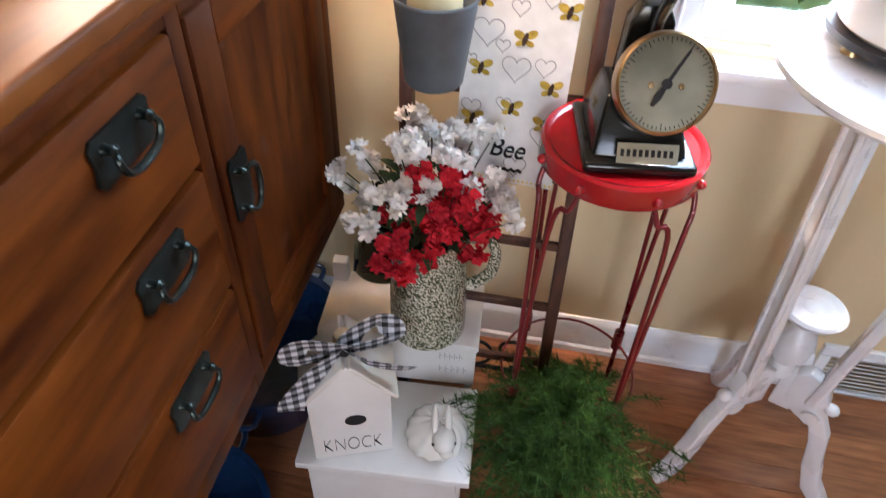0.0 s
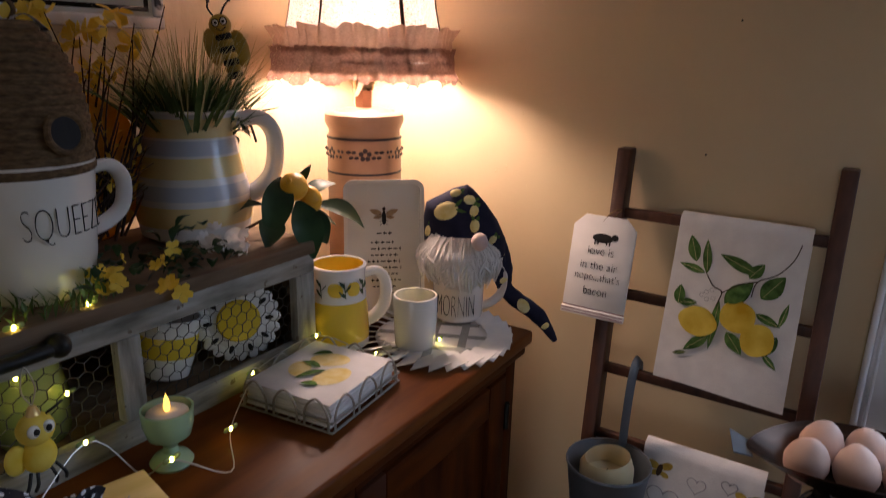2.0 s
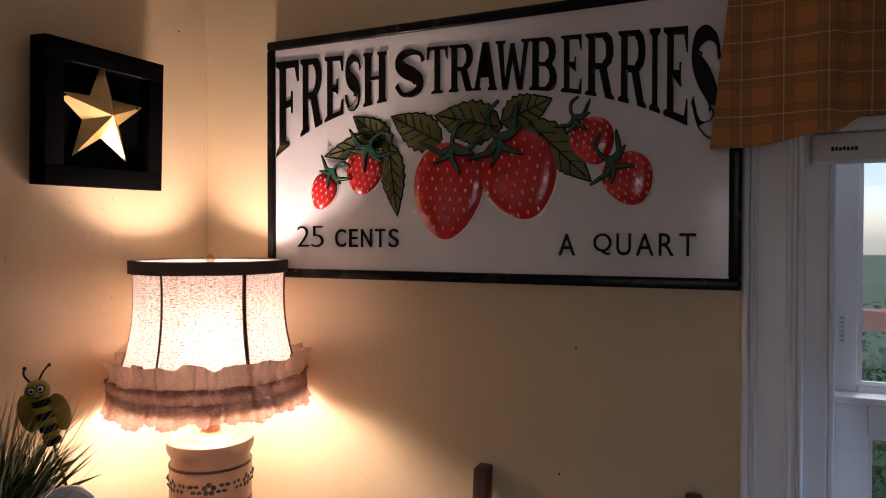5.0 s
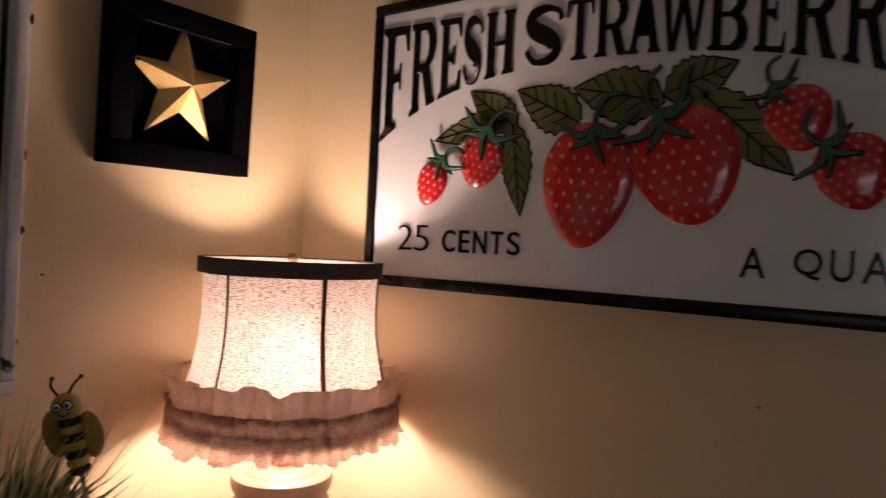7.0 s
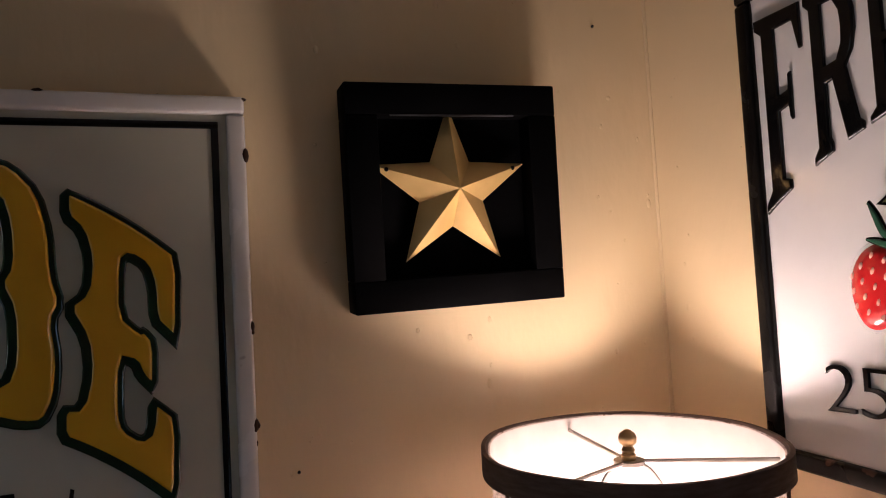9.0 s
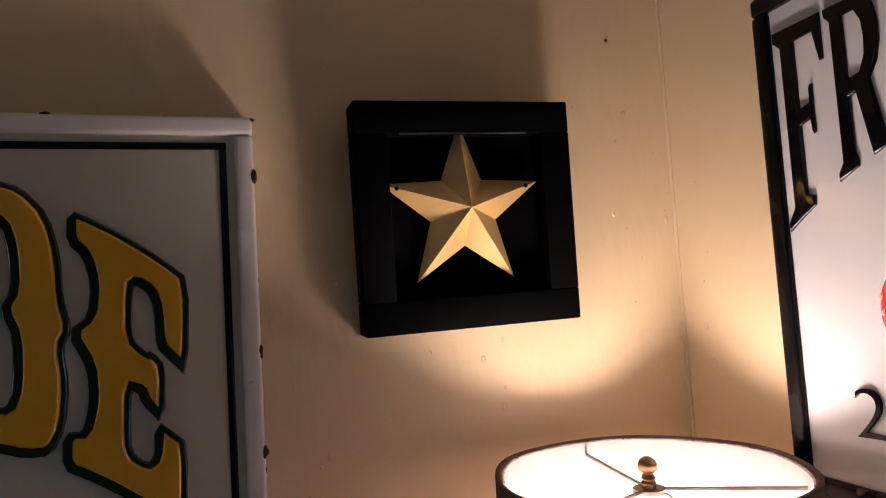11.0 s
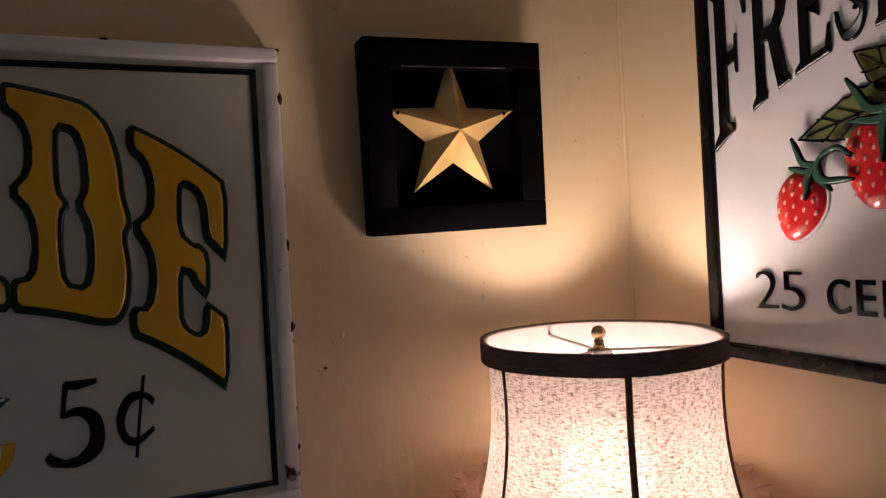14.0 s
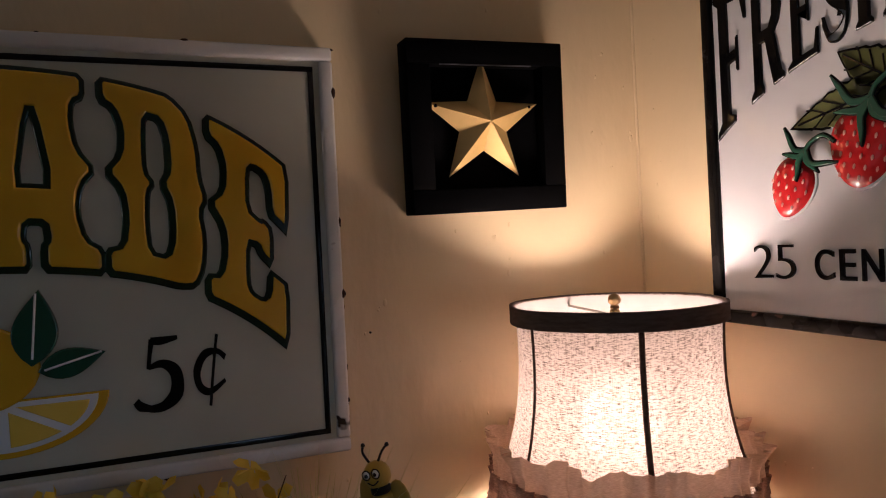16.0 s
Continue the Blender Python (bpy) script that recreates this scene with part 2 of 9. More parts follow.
    if sheer:
        # Gauze that lets some light and sight straight through.
        clear = nodes.new("ShaderNodeBsdfTransparent")
        open_weave = nodes.new("ShaderNodeMixShader")
        open_weave.inputs["Fac"].default_value = sheer
        link(blend.outputs["Shader"], open_weave.inputs[1])
        link(clear.outputs["BSDF"], open_weave.inputs[2])
        link(open_weave.outputs["Shader"], nodes["Material Output"].inputs["Surface"])
    if forward:
        # Light that passes through the open weave and spreads a little.
        through_weave = nodes.new("ShaderNodeBsdfRefraction")
        through_weave.inputs["IOR"].default_value, through_weave.inputs["Roughness"].default_value = 1.15, 0.9
        link(colour, through_weave.inputs["Color"])
        mixed = nodes.new("ShaderNodeMixShader")
        mixed.inputs["Fac"].default_value = forward
        link(blend.outputs["Shader"], mixed.inputs[1])
        link(through_weave.outputs["BSDF"], mixed.inputs[2])
        link(mixed.outputs["Shader"], nodes["Material Output"].inputs["Surface"])
    return material


def glass(name, colour=(1, 1, 1), rough=0.02):
    material, tree, shader = node_material(name)
    shader.inputs["Base Color"].default_value = (*colour, 1)
    shader.inputs["Transmission Weight"].default_value, shader.inputs["Roughness"].default_value, shader.inputs["IOR"].default_value = 1.0, rough, 1.45
    return material


WALL = surface("cream_wall_paint", (0.635, 0.506, 0.308), (0.685, 0.551, 0.342), 0.42, 3.0, (1, 1, 0.45), bump=0.42, bump_scale=55, rough_vary=0.06)
CEILING = surface("white_ceiling_paint", (0.74, 0.73, 0.7), (0.8, 0.79, 0.76), 0.8, 6.0, bump=0.1)
TRIM = surface("white_gloss_trim_paint", (0.8, 0.83, 0.87), (0.84, 0.87, 0.9), 0.3, 8.0, bump=0.04, bump_scale=60)
FLOOR = surface("red_brown_floor_boards", (0.2, 0.07, 0.026), (0.4, 0.16, 0.066), 0.32, 9.0, (1.0, 8.0, 1.0), bump=0.08, bump_scale=40, coat=0.3, vary=0.25)
SIDEBOARD = surface("cherry_stained_wood", (0.03, 0.005, 0.0007), (0.115, 0.0265, 0.0028), 0.5, 6.0, (6.0, 1.0, 6.0), bump=0.08, bump_scale=30, coat=0.0, spec=0.07,
                    spots=(0.07, 0.02, 0.008), spot_scale=7.0, spot_size=0.69)
SIDEBOARD_TOP = surface("polished_cherry_top", (0.078, 0.02, 0.0036), (0.155, 0.044, 0.0068), 0.42, 6.0, (6.0, 1.0, 6.0), bump=0.03, bump_scale=30, coat=0.0, spec=0.08)
SIDEBOARD_DOOR = surface("upright_grain_cherry", (0.024, 0.004, 0.0006), (0.085, 0.0195, 0.0022), 0.5, 6.0, (6.0, 6.0, 1.0), bump=0.08, bump_scale=30, coat=0.0, spec=0.07,
                         spots=(0.06, 0.018, 0.008), spot_scale=9.0, spot_size=0.68)
BRONZE = surface("dark_green_bronze", (0.012, 0.018, 0.016), (0.035, 0.045, 0.04), 0.34, 40.0, metal=0.8, bump=0.05)
WHITE_ENAMEL = surface("white_enamel", (0.68, 0.68, 0.69), (0.74, 0.74, 0.75), 0.22, 10.0, coat=0.5, bump=0.03, bump_scale=18, rough_vary=0.05)
WORN_ENAMEL = surface("white_enamel_worn_edge", (0.58, 0.565, 0.545), (0.66, 0.645, 0.625), 0.25, 10.0, coat=0.4, bump=0.05, bump_scale=25, spots=(0.03, 0.02, 0.018),
                      spot_scale=22.0, spot_size=0.72)
AGED_ENAMEL = surface("aged_cream_enamel", (0.48, 0.465, 0.375), (0.55, 0.535, 0.435), 0.25, 8.0, coat=0.5, bump=0.04, bump_scale=14, rough_vary=0.05)
BLACK_ENAMEL = surface("black_enamel", (0.003, 0.003, 0.0035), (0.006, 0.0055, 0.0055), 0.1, 20.0, spec=0.3, rough_vary=0.04, bump=0.1, bump_scale=70)
WORN_BLACK = surface("black_enamel_worn_edge", (0.004, 0.004, 0.004), (0.009, 0.008, 0.0075), 0.25, 20.0, spec=0.15, spots=(0.12, 0.06, 0.04), spot_scale=35.0, spot_size=0.68)
YELLOW_ENAMEL = surface("yellow_enamel", (0.62, 0.34, 0.012), (0.68, 0.39, 0.02), 0.22, 12.0, coat=0.5, bump=0.03, bump_scale=18)
OUTLINE_ENAMEL = surface("blackish_green_enamel", (0.002, 0.02, 0.009), (0.004, 0.03, 0.014), 0.12, 12.0, coat=0.6, rough_vary=0.05, bump=0.12, bump_scale=110)
GREEN_ENAMEL = surface("dark_green_enamel", (0.006, 0.05, 0.03), (0.01, 0.07, 0.04), 0.22, 12.0, coat=0.5)
RED_ENAMEL = surface("red_enamel", (0.52, 0.012, 0.014), (0.6, 0.02, 0.02), 0.2, 12.0, coat=0.6, bump=0.02, bump_scale=18)
PINK_ENAMEL = surface("pale_pink_enamel", (0.78, 0.33, 0.27), (0.84, 0.4, 0.33), 0.25, 12.0, coat=0.5)
OLIVE_ENAMEL = surface("olive_enamel", (0.1, 0.108, 0.034), (0.145, 0.155, 0.054), 0.22, 12.0, coat=0.5)
TEAL_ENAMEL = surface("teal_enamel", (0.02, 0.075, 0.045), (0.035, 0.11, 0.065), 0.22, 12.0, coat=0.5)
GOLD = surface("matte_gold_metal", (0.76, 0.52, 0.19), (0.86, 0.6, 0.24), 0.38, 30.0, metal=0.55, bump=0.03)
BLACK_PAINT = surface("black_painted_wood", (0.0016, 0.0016, 0.0018), (0.003, 0.003, 0.0034), 0.6, 12.0, spec=0.02, bump=0.06, bump_scale=60)
LADDER_WOOD = surface("dark_red_brown_wood", (0.036, 0.012, 0.006), (0.1, 0.036, 0.018), 0.5, 10.0, (6, 6, 1), bump=0.1, bump_scale=30)
SHADE_LINEN = surface("oatmeal_linen_shade", (0.09, 0.068, 0.058), (0.38, 0.315, 0.28), 0.9, 860.0, (0.22, 0.22, 1.0), bump=0.3, bump_scale=500, through_light=0.47, detail=3.0, weave=True, forward=0.13)
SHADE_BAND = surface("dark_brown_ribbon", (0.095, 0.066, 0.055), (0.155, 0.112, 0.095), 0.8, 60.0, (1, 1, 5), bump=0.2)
RIB_BROWN = surface("brown_rib_cord", (0.1, 0.062, 0.046), (0.2, 0.13, 0.1), 0.8, 200.0, through_light=0.3)
LINING = surface("smooth_white_shade_lining", (0.72, 0.69, 0.66), (0.8, 0.77, 0.74), 0.6, 40.0, through_light=0.64, sheer=0.4)
RUFFLE_CREAM = surface("cream_gauze_ruffle", (0.42, 0.28, 0.2), (0.56, 0.39, 0.28), 0.9, 900.0, (0.25, 0.25, 1), bump=0.2, through_light=0.42, sheer=0.06)
RUFFLE_BROWN = surface("brown_gauze_ruffle", (0.21, 0.12, 0.09), (0.4, 0.24, 0.18), 0.9, 900.0, (0.25, 0.25, 1), bump=0.2, through_light=0.6, sheer=0.06)
STONEWARE = surface("tan_pink_stoneware", (0.36, 0.205, 0.125), (0.46, 0.27, 0.17), 0.36, 20.0, bump=0.05, bump_scale=120, coat=0.15)
DARK_GLAZE = surface("dark_blue_brown_glaze", (0.03, 0.02, 0.025), (0.06, 0.035, 0.04), 0.4, 30.0)
BRASS = surface("aged_brass", (0.32, 0.21, 0.1), (0.45, 0.31, 0.16), 0.3, 40.0, metal=0.95)
RUST = surface("rusted_chip", (0.014, 0.008, 0.006), (0.05, 0.022, 0.012), 0.7, 120.0)
CERAMIC = surface("cream_glazed_ceramic", (0.7, 0.67, 0.6), (0.78, 0.75, 0.68), 0.22, 14.0, coat=0.5, bump=0.02, bump_scale=30)
WHITE_CERAMIC = surface("white_glazed_ceramic", (0.74, 0.73, 0.7), (0.8, 0.79, 0.76), 0.2, 14.0, coat=0.5, bump=0.02, bump_scale=30)
BLUSH_CERAMIC = surface("blush_white_ceramic", (0.72, 0.65, 0.6), (0.78, 0.71, 0.66), 0.22, 14.0, coat=0.5)
YELLOW_GLAZE = surface("lemon_yellow_glaze", (0.72, 0.5, 0.03), (0.8, 0.58, 0.06), 0.2, 14.0, coat=0.5)
PALE_YELLOW = surface("soft_yellow_glaze", (0.74, 0.6, 0.26), (0.8, 0.66, 0.32), 0.22, 14.0, coat=0.5)
INK = surface("black_ink", (0.012, 0.011, 0.011), (0.02, 0.018, 0.018), 0.6, 60.0)
GREY_INK = surface("grey_print", (0.3, 0.29, 0.29), (0.4, 0.38, 0.38), 0.7, 60.0)
CLOTH = surface("white_cotton_cloth", (0.7, 0.68, 0.66), (0.8, 0.78, 0.75), 0.9, 40.0, bump=0.25, bump_scale=500, sheen=0.2)
CARD = surface("white_painted_board", (0.72, 0.71, 0.69), (0.79, 0.78, 0.76), 0.6, 25.0, bump=0.05)
LEMON_SKIN = surface("lemon_skin", (0.72, 0.36, 0.015), (0.82, 0.46, 0.03), 0.42, 20.0, bump=0.35, bump_scale=260)
LEMON_PRINT = surface("printed_lemon_yellow", (0.7, 0.47, 0.03), (0.82, 0.64, 0.14), 0.85, 35.0)
LEAF = surface("dark_green_leaf", (0.008, 0.026, 0.008), (0.024, 0.062, 0.018), 0.48, 25.0, bump=0.15, bump_scale=60, coat=0.03, spec=0.3)
LEAF_PRINT = surface("printed_leaf_green", (0.025, 0.075, 0.014), (0.13, 0.24, 0.06), 0.85, 90.0, vary=0.25)
GRASS = surface("plastic_grass_green", (0.03, 0.07, 0.012), (0.12, 0.19, 0.045), 0.55, 40.0)
PALE_GRASS = surface("pale_dry_grass", (0.42, 0.37, 0.15), (0.64, 0.58, 0.3), 0.6, 40.0)
FERN = surface("feathery_fern_green", (0.01, 0.038, 0.007), (0.07, 0.15, 0.025), 0.6, 30.0)
TWIG = surface("dark_twig_bark", (0.03, 0.018, 0.01), (0.07, 0.04, 0.024), 0.8, 60.0, bump=0.2)
PETAL = surface("yellow_silk_petal", (0.72, 0.47, 0.03), (0.85, 0.62, 0.1), 0.7, 40.0, through_light=0.25)
WHITE_PETAL = surface("white_silk_petal", (0.8, 0.77, 0.74), (0.88, 0.85, 0.82), 0.8, 60.0, through_light=0.3)
RED_PETAL = surface("red_silk_petal", (0.55, 0.012, 0.025), (0.72, 0.03, 0.05), 0.7, 60.0, through_light=0.1)
JUTE = surface("brown_jute_rope", (0.07, 0.04, 0.02), (0.19, 0.12, 0.06), 0.95, 120.0, (1, 1, 3), bump=0.6, bump_scale=220)
WEATHERED = surface("whitewashed_weathered_wood", (0.12, 0.11, 0.09), (0.38, 0.36, 0.315), 0.85, 22.0, (3, 0.6, 3), bump=0.4, bump_scale=70, spots=(0.15, 0.12, 0.09), spot_scale=70.0, spot_size=0.66)
WEATHERED_UP = surface("whitewashed_weathered_stile", (0.12, 0.11, 0.09), (0.38, 0.36, 0.315), 0.85, 22.0, (3, 3, 0.6), bump=0.4, bump_scale=70, spots=(0.15, 0.12, 0.09), spot_scale=70.0, spot_size=0.66)
BROWN_BOARD = surface("rough_brown_board", (0.1, 0.062, 0.036), (0.2, 0.135, 0.085), 0.85, 16.0, (4, 0.5, 4), bump=0.35, bump_scale=60)
WIRE = surface("dull_grey_wire", (0.05, 0.045, 0.04), (0.1, 0.09, 0.08), 0.5, 60.0, metal=0.8)
FINE_WIRE = surface("bright_fine_wire", (0.5, 0.48, 0.44), (0.62, 0.6, 0.55), 0.35, 60.0, metal=0.9)
BASKET_WIRE = surface("cream_coated_wire", (0.3, 0.27, 0.22), (0.42, 0.38, 0.32), 0.5, 60.0, metal=0.3)
BLACK_IRON = surface("black_iron", (0.01, 0.01, 0.01), (0.022, 0.022, 0.022), 0.5, 60.0, metal=0.6, bump=0.2)
PINE_YELLOW = surface("yellow_painted_wood", (0.62, 0.46, 0.15), (0.74, 0.57, 0.24), 0.55, 12.0, (1, 6, 6), bump=0.1, bump_scale=40)
JADE = surface("jadeite_glass", (0.38, 0.56, 0.38), (0.46, 0.64, 0.45), 0.2, 14.0, coat=0.5, through_light=0.3)
WAX = surface("cream_candle_wax", (0.72, 0.6, 0.34), (0.8, 0.68, 0.42), 0.55, 20.0, through_light=0.25, bump=0.06)
FLAME = surface("amber_flame_tip", (0.9, 0.5, 0.05), (0.95, 0.6, 0.1), 0.4, 20.0, emission=(1.0, 0.5, 0.06), glow=3.0)
LED = surface("lit_yellow_led", (0.9, 0.8, 0.2), (0.95, 0.85, 0.3), 0.4, 20.0, emission=(0.95, 0.85, 0.12), glow=28.0)
NAVY = surface("navy_print_cloth", (0.012, 0.012, 0.03), (0.025, 0.025, 0.05), 0.85, 40.0, bump=0.2, bump_scale=400)
HAIR = surface("white_fluffy_fibre", (0.62, 0.58, 0.54), (0.76, 0.72, 0.68), 0.85, 120.0, (6, 6, 1), bump=0.3, bump_scale=150)
GREY_METAL = surface("galvanised_grey_metal", (0.1, 0.118, 0.135), (0.18, 0.205, 0.225), 0.5, 14.0, metal=0.35, bump=0.08, bump_scale=50)
RED_METAL = surface("glossy_red_painted_metal", (0.32, 0.005, 0.01), (0.42, 0.01, 0.015), 0.22, 16.0, coat=0.6, bump=0.02)
DARK_RED_METAL = surface("dark_red_painted_rod", (0.12, 0.004, 0.007), (0.2, 0.008, 0.012), 0.3, 16.0, coat=0.4)
BLACK_JAPAN = surface("glossy_black_paint", (0.004, 0.005, 0.005), (0.009, 0.0095, 0.009), 0.2, 20.0, spec=0.3, coat=0.15, bump=0.02)
DIAL = surface("aged_dial_face", (0.15, 0.14, 0.1), (0.36, 0.33, 0.24), 0.34, 9.0, metal=0.25, coat=0.15, bump=0.03)
COPPER_PAN = surface("dark_copper_pan", (0.035, 0.02, 0.013), (0.08, 0.045, 0.03), 0.24, 20.0, metal=0.8)
EGG = surface("pale_pink_eggshell", (0.62, 0.42, 0.33), (0.72, 0.52, 0.42), 0.6, 30.0, bump=0.06, bump_scale=200)
WHITE_WOOD = surface("white_painted_wood", (0.7, 0.68, 0.64), (0.78, 0.76, 0.72), 0.4, 10.0, bump=0.06, bump_scale=40)
TABLE_WHITE = surface("glossy_white_painted_wood", (0.66, 0.67, 0.7), (0.75, 0.76, 0.78), 0.28, 10.0, coat=0.3, bump=0.04, bump_scale=40)
SPONGE = surface("spongeware_cream_glaze", (0.62, 0.59, 0.45), (0.7, 0.67, 0.52), 0.25, 30.0, coat=0.4, spots=(0.085, 0.095, 0.055), spot_scale=260.0, spot_size=0.47)
BLUE_SPECKLE = surface("speckled_blue_enamel", (0.005, 0.02, 0.06), (0.009, 0.033, 0.09), 0.18, 30.0, coat=0.6, spots=(0.06, 0.11, 0.2), spot_scale=240.0, spot_size=0.68)
JUG_GLASS = glass("dark_green_glass", (0.12, 0.16, 0.1), 0.05)
CLEAR_PALE = surface("pale_green_milky_glass", (0.3, 0.36, 0.14), (0.42, 0.48, 0.2), 0.2, 10.0, coat=0.4, through_light=0.4)
AMBER = surface("amber_yellow_paper", (0.7, 0.34, 0.035), (0.8, 0.44, 0.07), 0.8, 20.0, through_light=0.75)


def plaid(name):
    """Brown and tan woven checks, from crossing bands of thread."""
    material, tree, shader = node_material(name)
    nodes, link = tree.nodes, tree.links.new
    place = nodes.new("ShaderNodeTexCoord")
    split = nodes.new("ShaderNodeSeparateXYZ")
    link(place.outputs["Object"], split.inputs["Vector"])

    def bands(axis, period, width, start=0.0):
        scaled = nodes.new("ShaderNodeMath")
        scaled.operation = "MULTIPLY_ADD"
        scaled.inputs[1].default_value, scaled.inputs[2].default_value = 1.0 / period, start
        link(split.outputs[axis], scaled.inputs[0])
        part_of = nodes.new("ShaderNodeMath")
        part_of.operation = "FRACT"
        link(scaled.outputs[0], part_of.inputs[0])
        less = nodes.new("ShaderNodeMath")
        less.operation = "LESS_THAN"
        less.inputs[1].default_value = width
        link(part_of.outputs[0], less.inputs[0])
        return less.outputs[0]

    def layered(base, mask, colour, amount):
        mix = nodes.new("ShaderNodeMix")
        mix.data_type = "RGBA"
        scale = nodes.new("ShaderNodeMath")
        scale.operation = "MULTIPLY"
        scale.inputs[1].default_value = amount
        link(mask, scale.inputs[0])
        link(scale.outputs[0], mix.inputs["Factor"])
        if isinstance(base, tuple):
            mix.inputs["A"].default_value = (*base, 1)
        else:
            link(base, mix.inputs["A"])
        mix.inputs["B"].default_value = (*colour, 1)
        return mix.outputs["Result"]

    # Orange-brown ground, wide dark bands, one thin pale line along the middle of each band.
    c = layered((0.58, 0.24, 0.06), bands("X", 0.048, 0.52), (0.27, 0.13, 0.043), 0.55)
    c = layered(c, bands("Z", 0.047, 0.52), (0.27, 0.13, 0.043), 0.55)
    for axis, period in (("X", 0.048), ("Z", 0.047)):
        for start in (0.93, 0.4):
            c = layered(c, bands(axis, period, 0.05, start), (0.46, 0.22, 0.07), 0.45)
        c = layered(c, bands(axis, period, 0.034, 0.757), (0.72, 0.55, 0.32), 0.65)
    c = layered(c, bands("X", 0.0016, 0.4), (0.2, 0.09, 0.03), 0.25)
    c = layered(c, bands("Z", 0.0016, 0.4), (0.2, 0.09, 0.03), 0.25)
    link(c, shader.inputs["Base Color"])
    shader.inputs["Roughness"].default_value = 0.9
    return material


PLAID = plaid("brown_plaid_cotton")


def checks(name, size, dark, light):
    """Gingham: two sets of bands, dark where they cross and grey where only one runs."""
    material, tree, shader = node_material(name)
    nodes, link = tree.nodes, tree.links.new
    place = nodes.new("ShaderNodeTexCoord")
    split = nodes.new("ShaderNodeSeparateXYZ")
    link(place.outputs["Object"], split.inputs["Vector"])
    total = None
    for axis in ("X", "Z"):
        scaled = nodes.new("ShaderNodeMath")
        scaled.operation = "MULTIPLY"
        scaled.inputs[1].default_value = 1.0 / size
        link(split.outputs[axis], scaled.inputs[0])
        fract = nodes.new("ShaderNodeMath")
        fract.operation = "FRACT"
        link(scaled.outputs[0], fract.inputs[0])
        less = nodes.new("ShaderNodeMath")
        less.operation = "LESS_THAN"
        less.inputs[1].default_value = 0.5
        link(fract.outputs[0], less.inputs[0])
        half = nodes.new("ShaderNodeMath")
        half.operation = "MULTIPLY"
        half.inputs[1].default_value = 0.5
        link(less.outputs[0], half.inputs[0])
        if total is None:
            total = half.outputs[0]
        else:
            both = nodes.new("ShaderNodeMath")
            both.operation = "ADD"
            link(total, both.inputs[0])
            link(half.outputs[0], both.inputs[1])
            total = both.outputs[0]
    ramp = nodes.new("ShaderNodeValToRGB")
    ramp.color_ramp.interpolation = "CONSTANT"
    ramp.color_ramp.elements[0].color = (*light, 1)
    middle = ramp.color_ramp.elements.new(0.3)
    middle.color = (*[0.22 * a + 0.3 * b for a, b in zip(dark, light)], 1)
    ramp.color_ramp.elements[2].position, ramp.color_ramp.elements[2].color = 0.8, (*dark, 1)
    link(total, ramp.inputs["Fac"])
    link(ramp.outputs["Color"], shader.inputs["Base Color"])
    shader.inputs["Roughness"].default_value = 0.85
    return material


GINGHAM = checks("black_white_check_ribbon", 0.02, (0.012, 0.012, 0.014), (0.64, 0.64, 0.67))


def dotted(name, base, dots, size, radius):
    """A cloth with printed dots in a staggered grid."""
    material, tree, shader = node_material(name)
    place = tree.nodes.new("ShaderNodeTexCoord")
    cells = tree.nodes.new("ShaderNodeTexVoronoi")
    cells.inputs["Scale"].default_value, cells.inputs["Randomness"].default_value = 1 / size, 0.15
    tree.links.new(place.outputs["Object"], cells.inputs["Vector"])
    near = tree.nodes.new("ShaderNodeMath")
    near.operation = "LESS_THAN"
    near.inputs[1].default_value = radius
    tree.links.new(cells.outputs["Distance"], near.inputs[0])
    mix = tree.nodes.new("ShaderNodeMix")
    mix.data_type = "RGBA"
    mix.inputs["A"].default_value, mix.inputs["B"].default_value = (*base, 1), (*dots, 1)
    tree.links.new(near.outputs[0], mix.inputs["Factor"])
    tree.links.new(mix.outputs["Result"], shader.inputs["Base Color"])
    shader.inputs["Roughness"].default_value = 0.8
    return material


DOT_RIBBON = dotted("black_white_dot_ribbon", (0.012, 0.012, 0.022), (0.7, 0.72, 0.78), 0.0085, 0.34)


# The room: west wall at x = -0.017, north wall at y = 0.01, floor at z = 0.055.
WEST, NORTH, EAST, SOUTH, TOP = -0.017, 0.01, 5.2, -4.2, 2.55
FLOOR_Z = 0.055
WIN = (1.03, 1.84, 0.86, 2.2)   # the north window's opening: x, x, z, z
FAR = (0.7, 1.9, 0.85, 2.15)  # the south window's opening: x, x, z, z

g = Geo()
for lo, hi in (((WEST - 0.12, NORTH, 0), (WIN[0], NORTH + 0.14, TOP)), ((WIN[1], NORTH, 0), (EAST + 0.12, NORTH + 0.14, TOP)),
               ((WIN[0], NORTH, 0), (WIN[1], NORTH + 0.14, WIN[2])), ((WIN[0], NORTH, WIN[3]), (WIN[1], NORTH + 0.14, TOP))):
    g.box(lo, hi)
rng = random.Random(43)
for k in range(40):
    x, z, size = 0.02 + 0.7 * rng.random() ** 2, rng.uniform(1.3, 2.3), rng.choice((0.001, 0.0014, 0.002))
    g.ball((x, NORTH, z), (size, 0.0006 + size * 0.15, size * rng.uniform(0.8, 2.0)), 8, 6)
wall_north = structure("wall_north", g, WALL, "cream painted plaster wall with small nail holes", "wall")
rng = random.Random(41)
west = Geo().box((WEST - 0.12, SOUTH, 0), (WEST, NORTH, TOP))
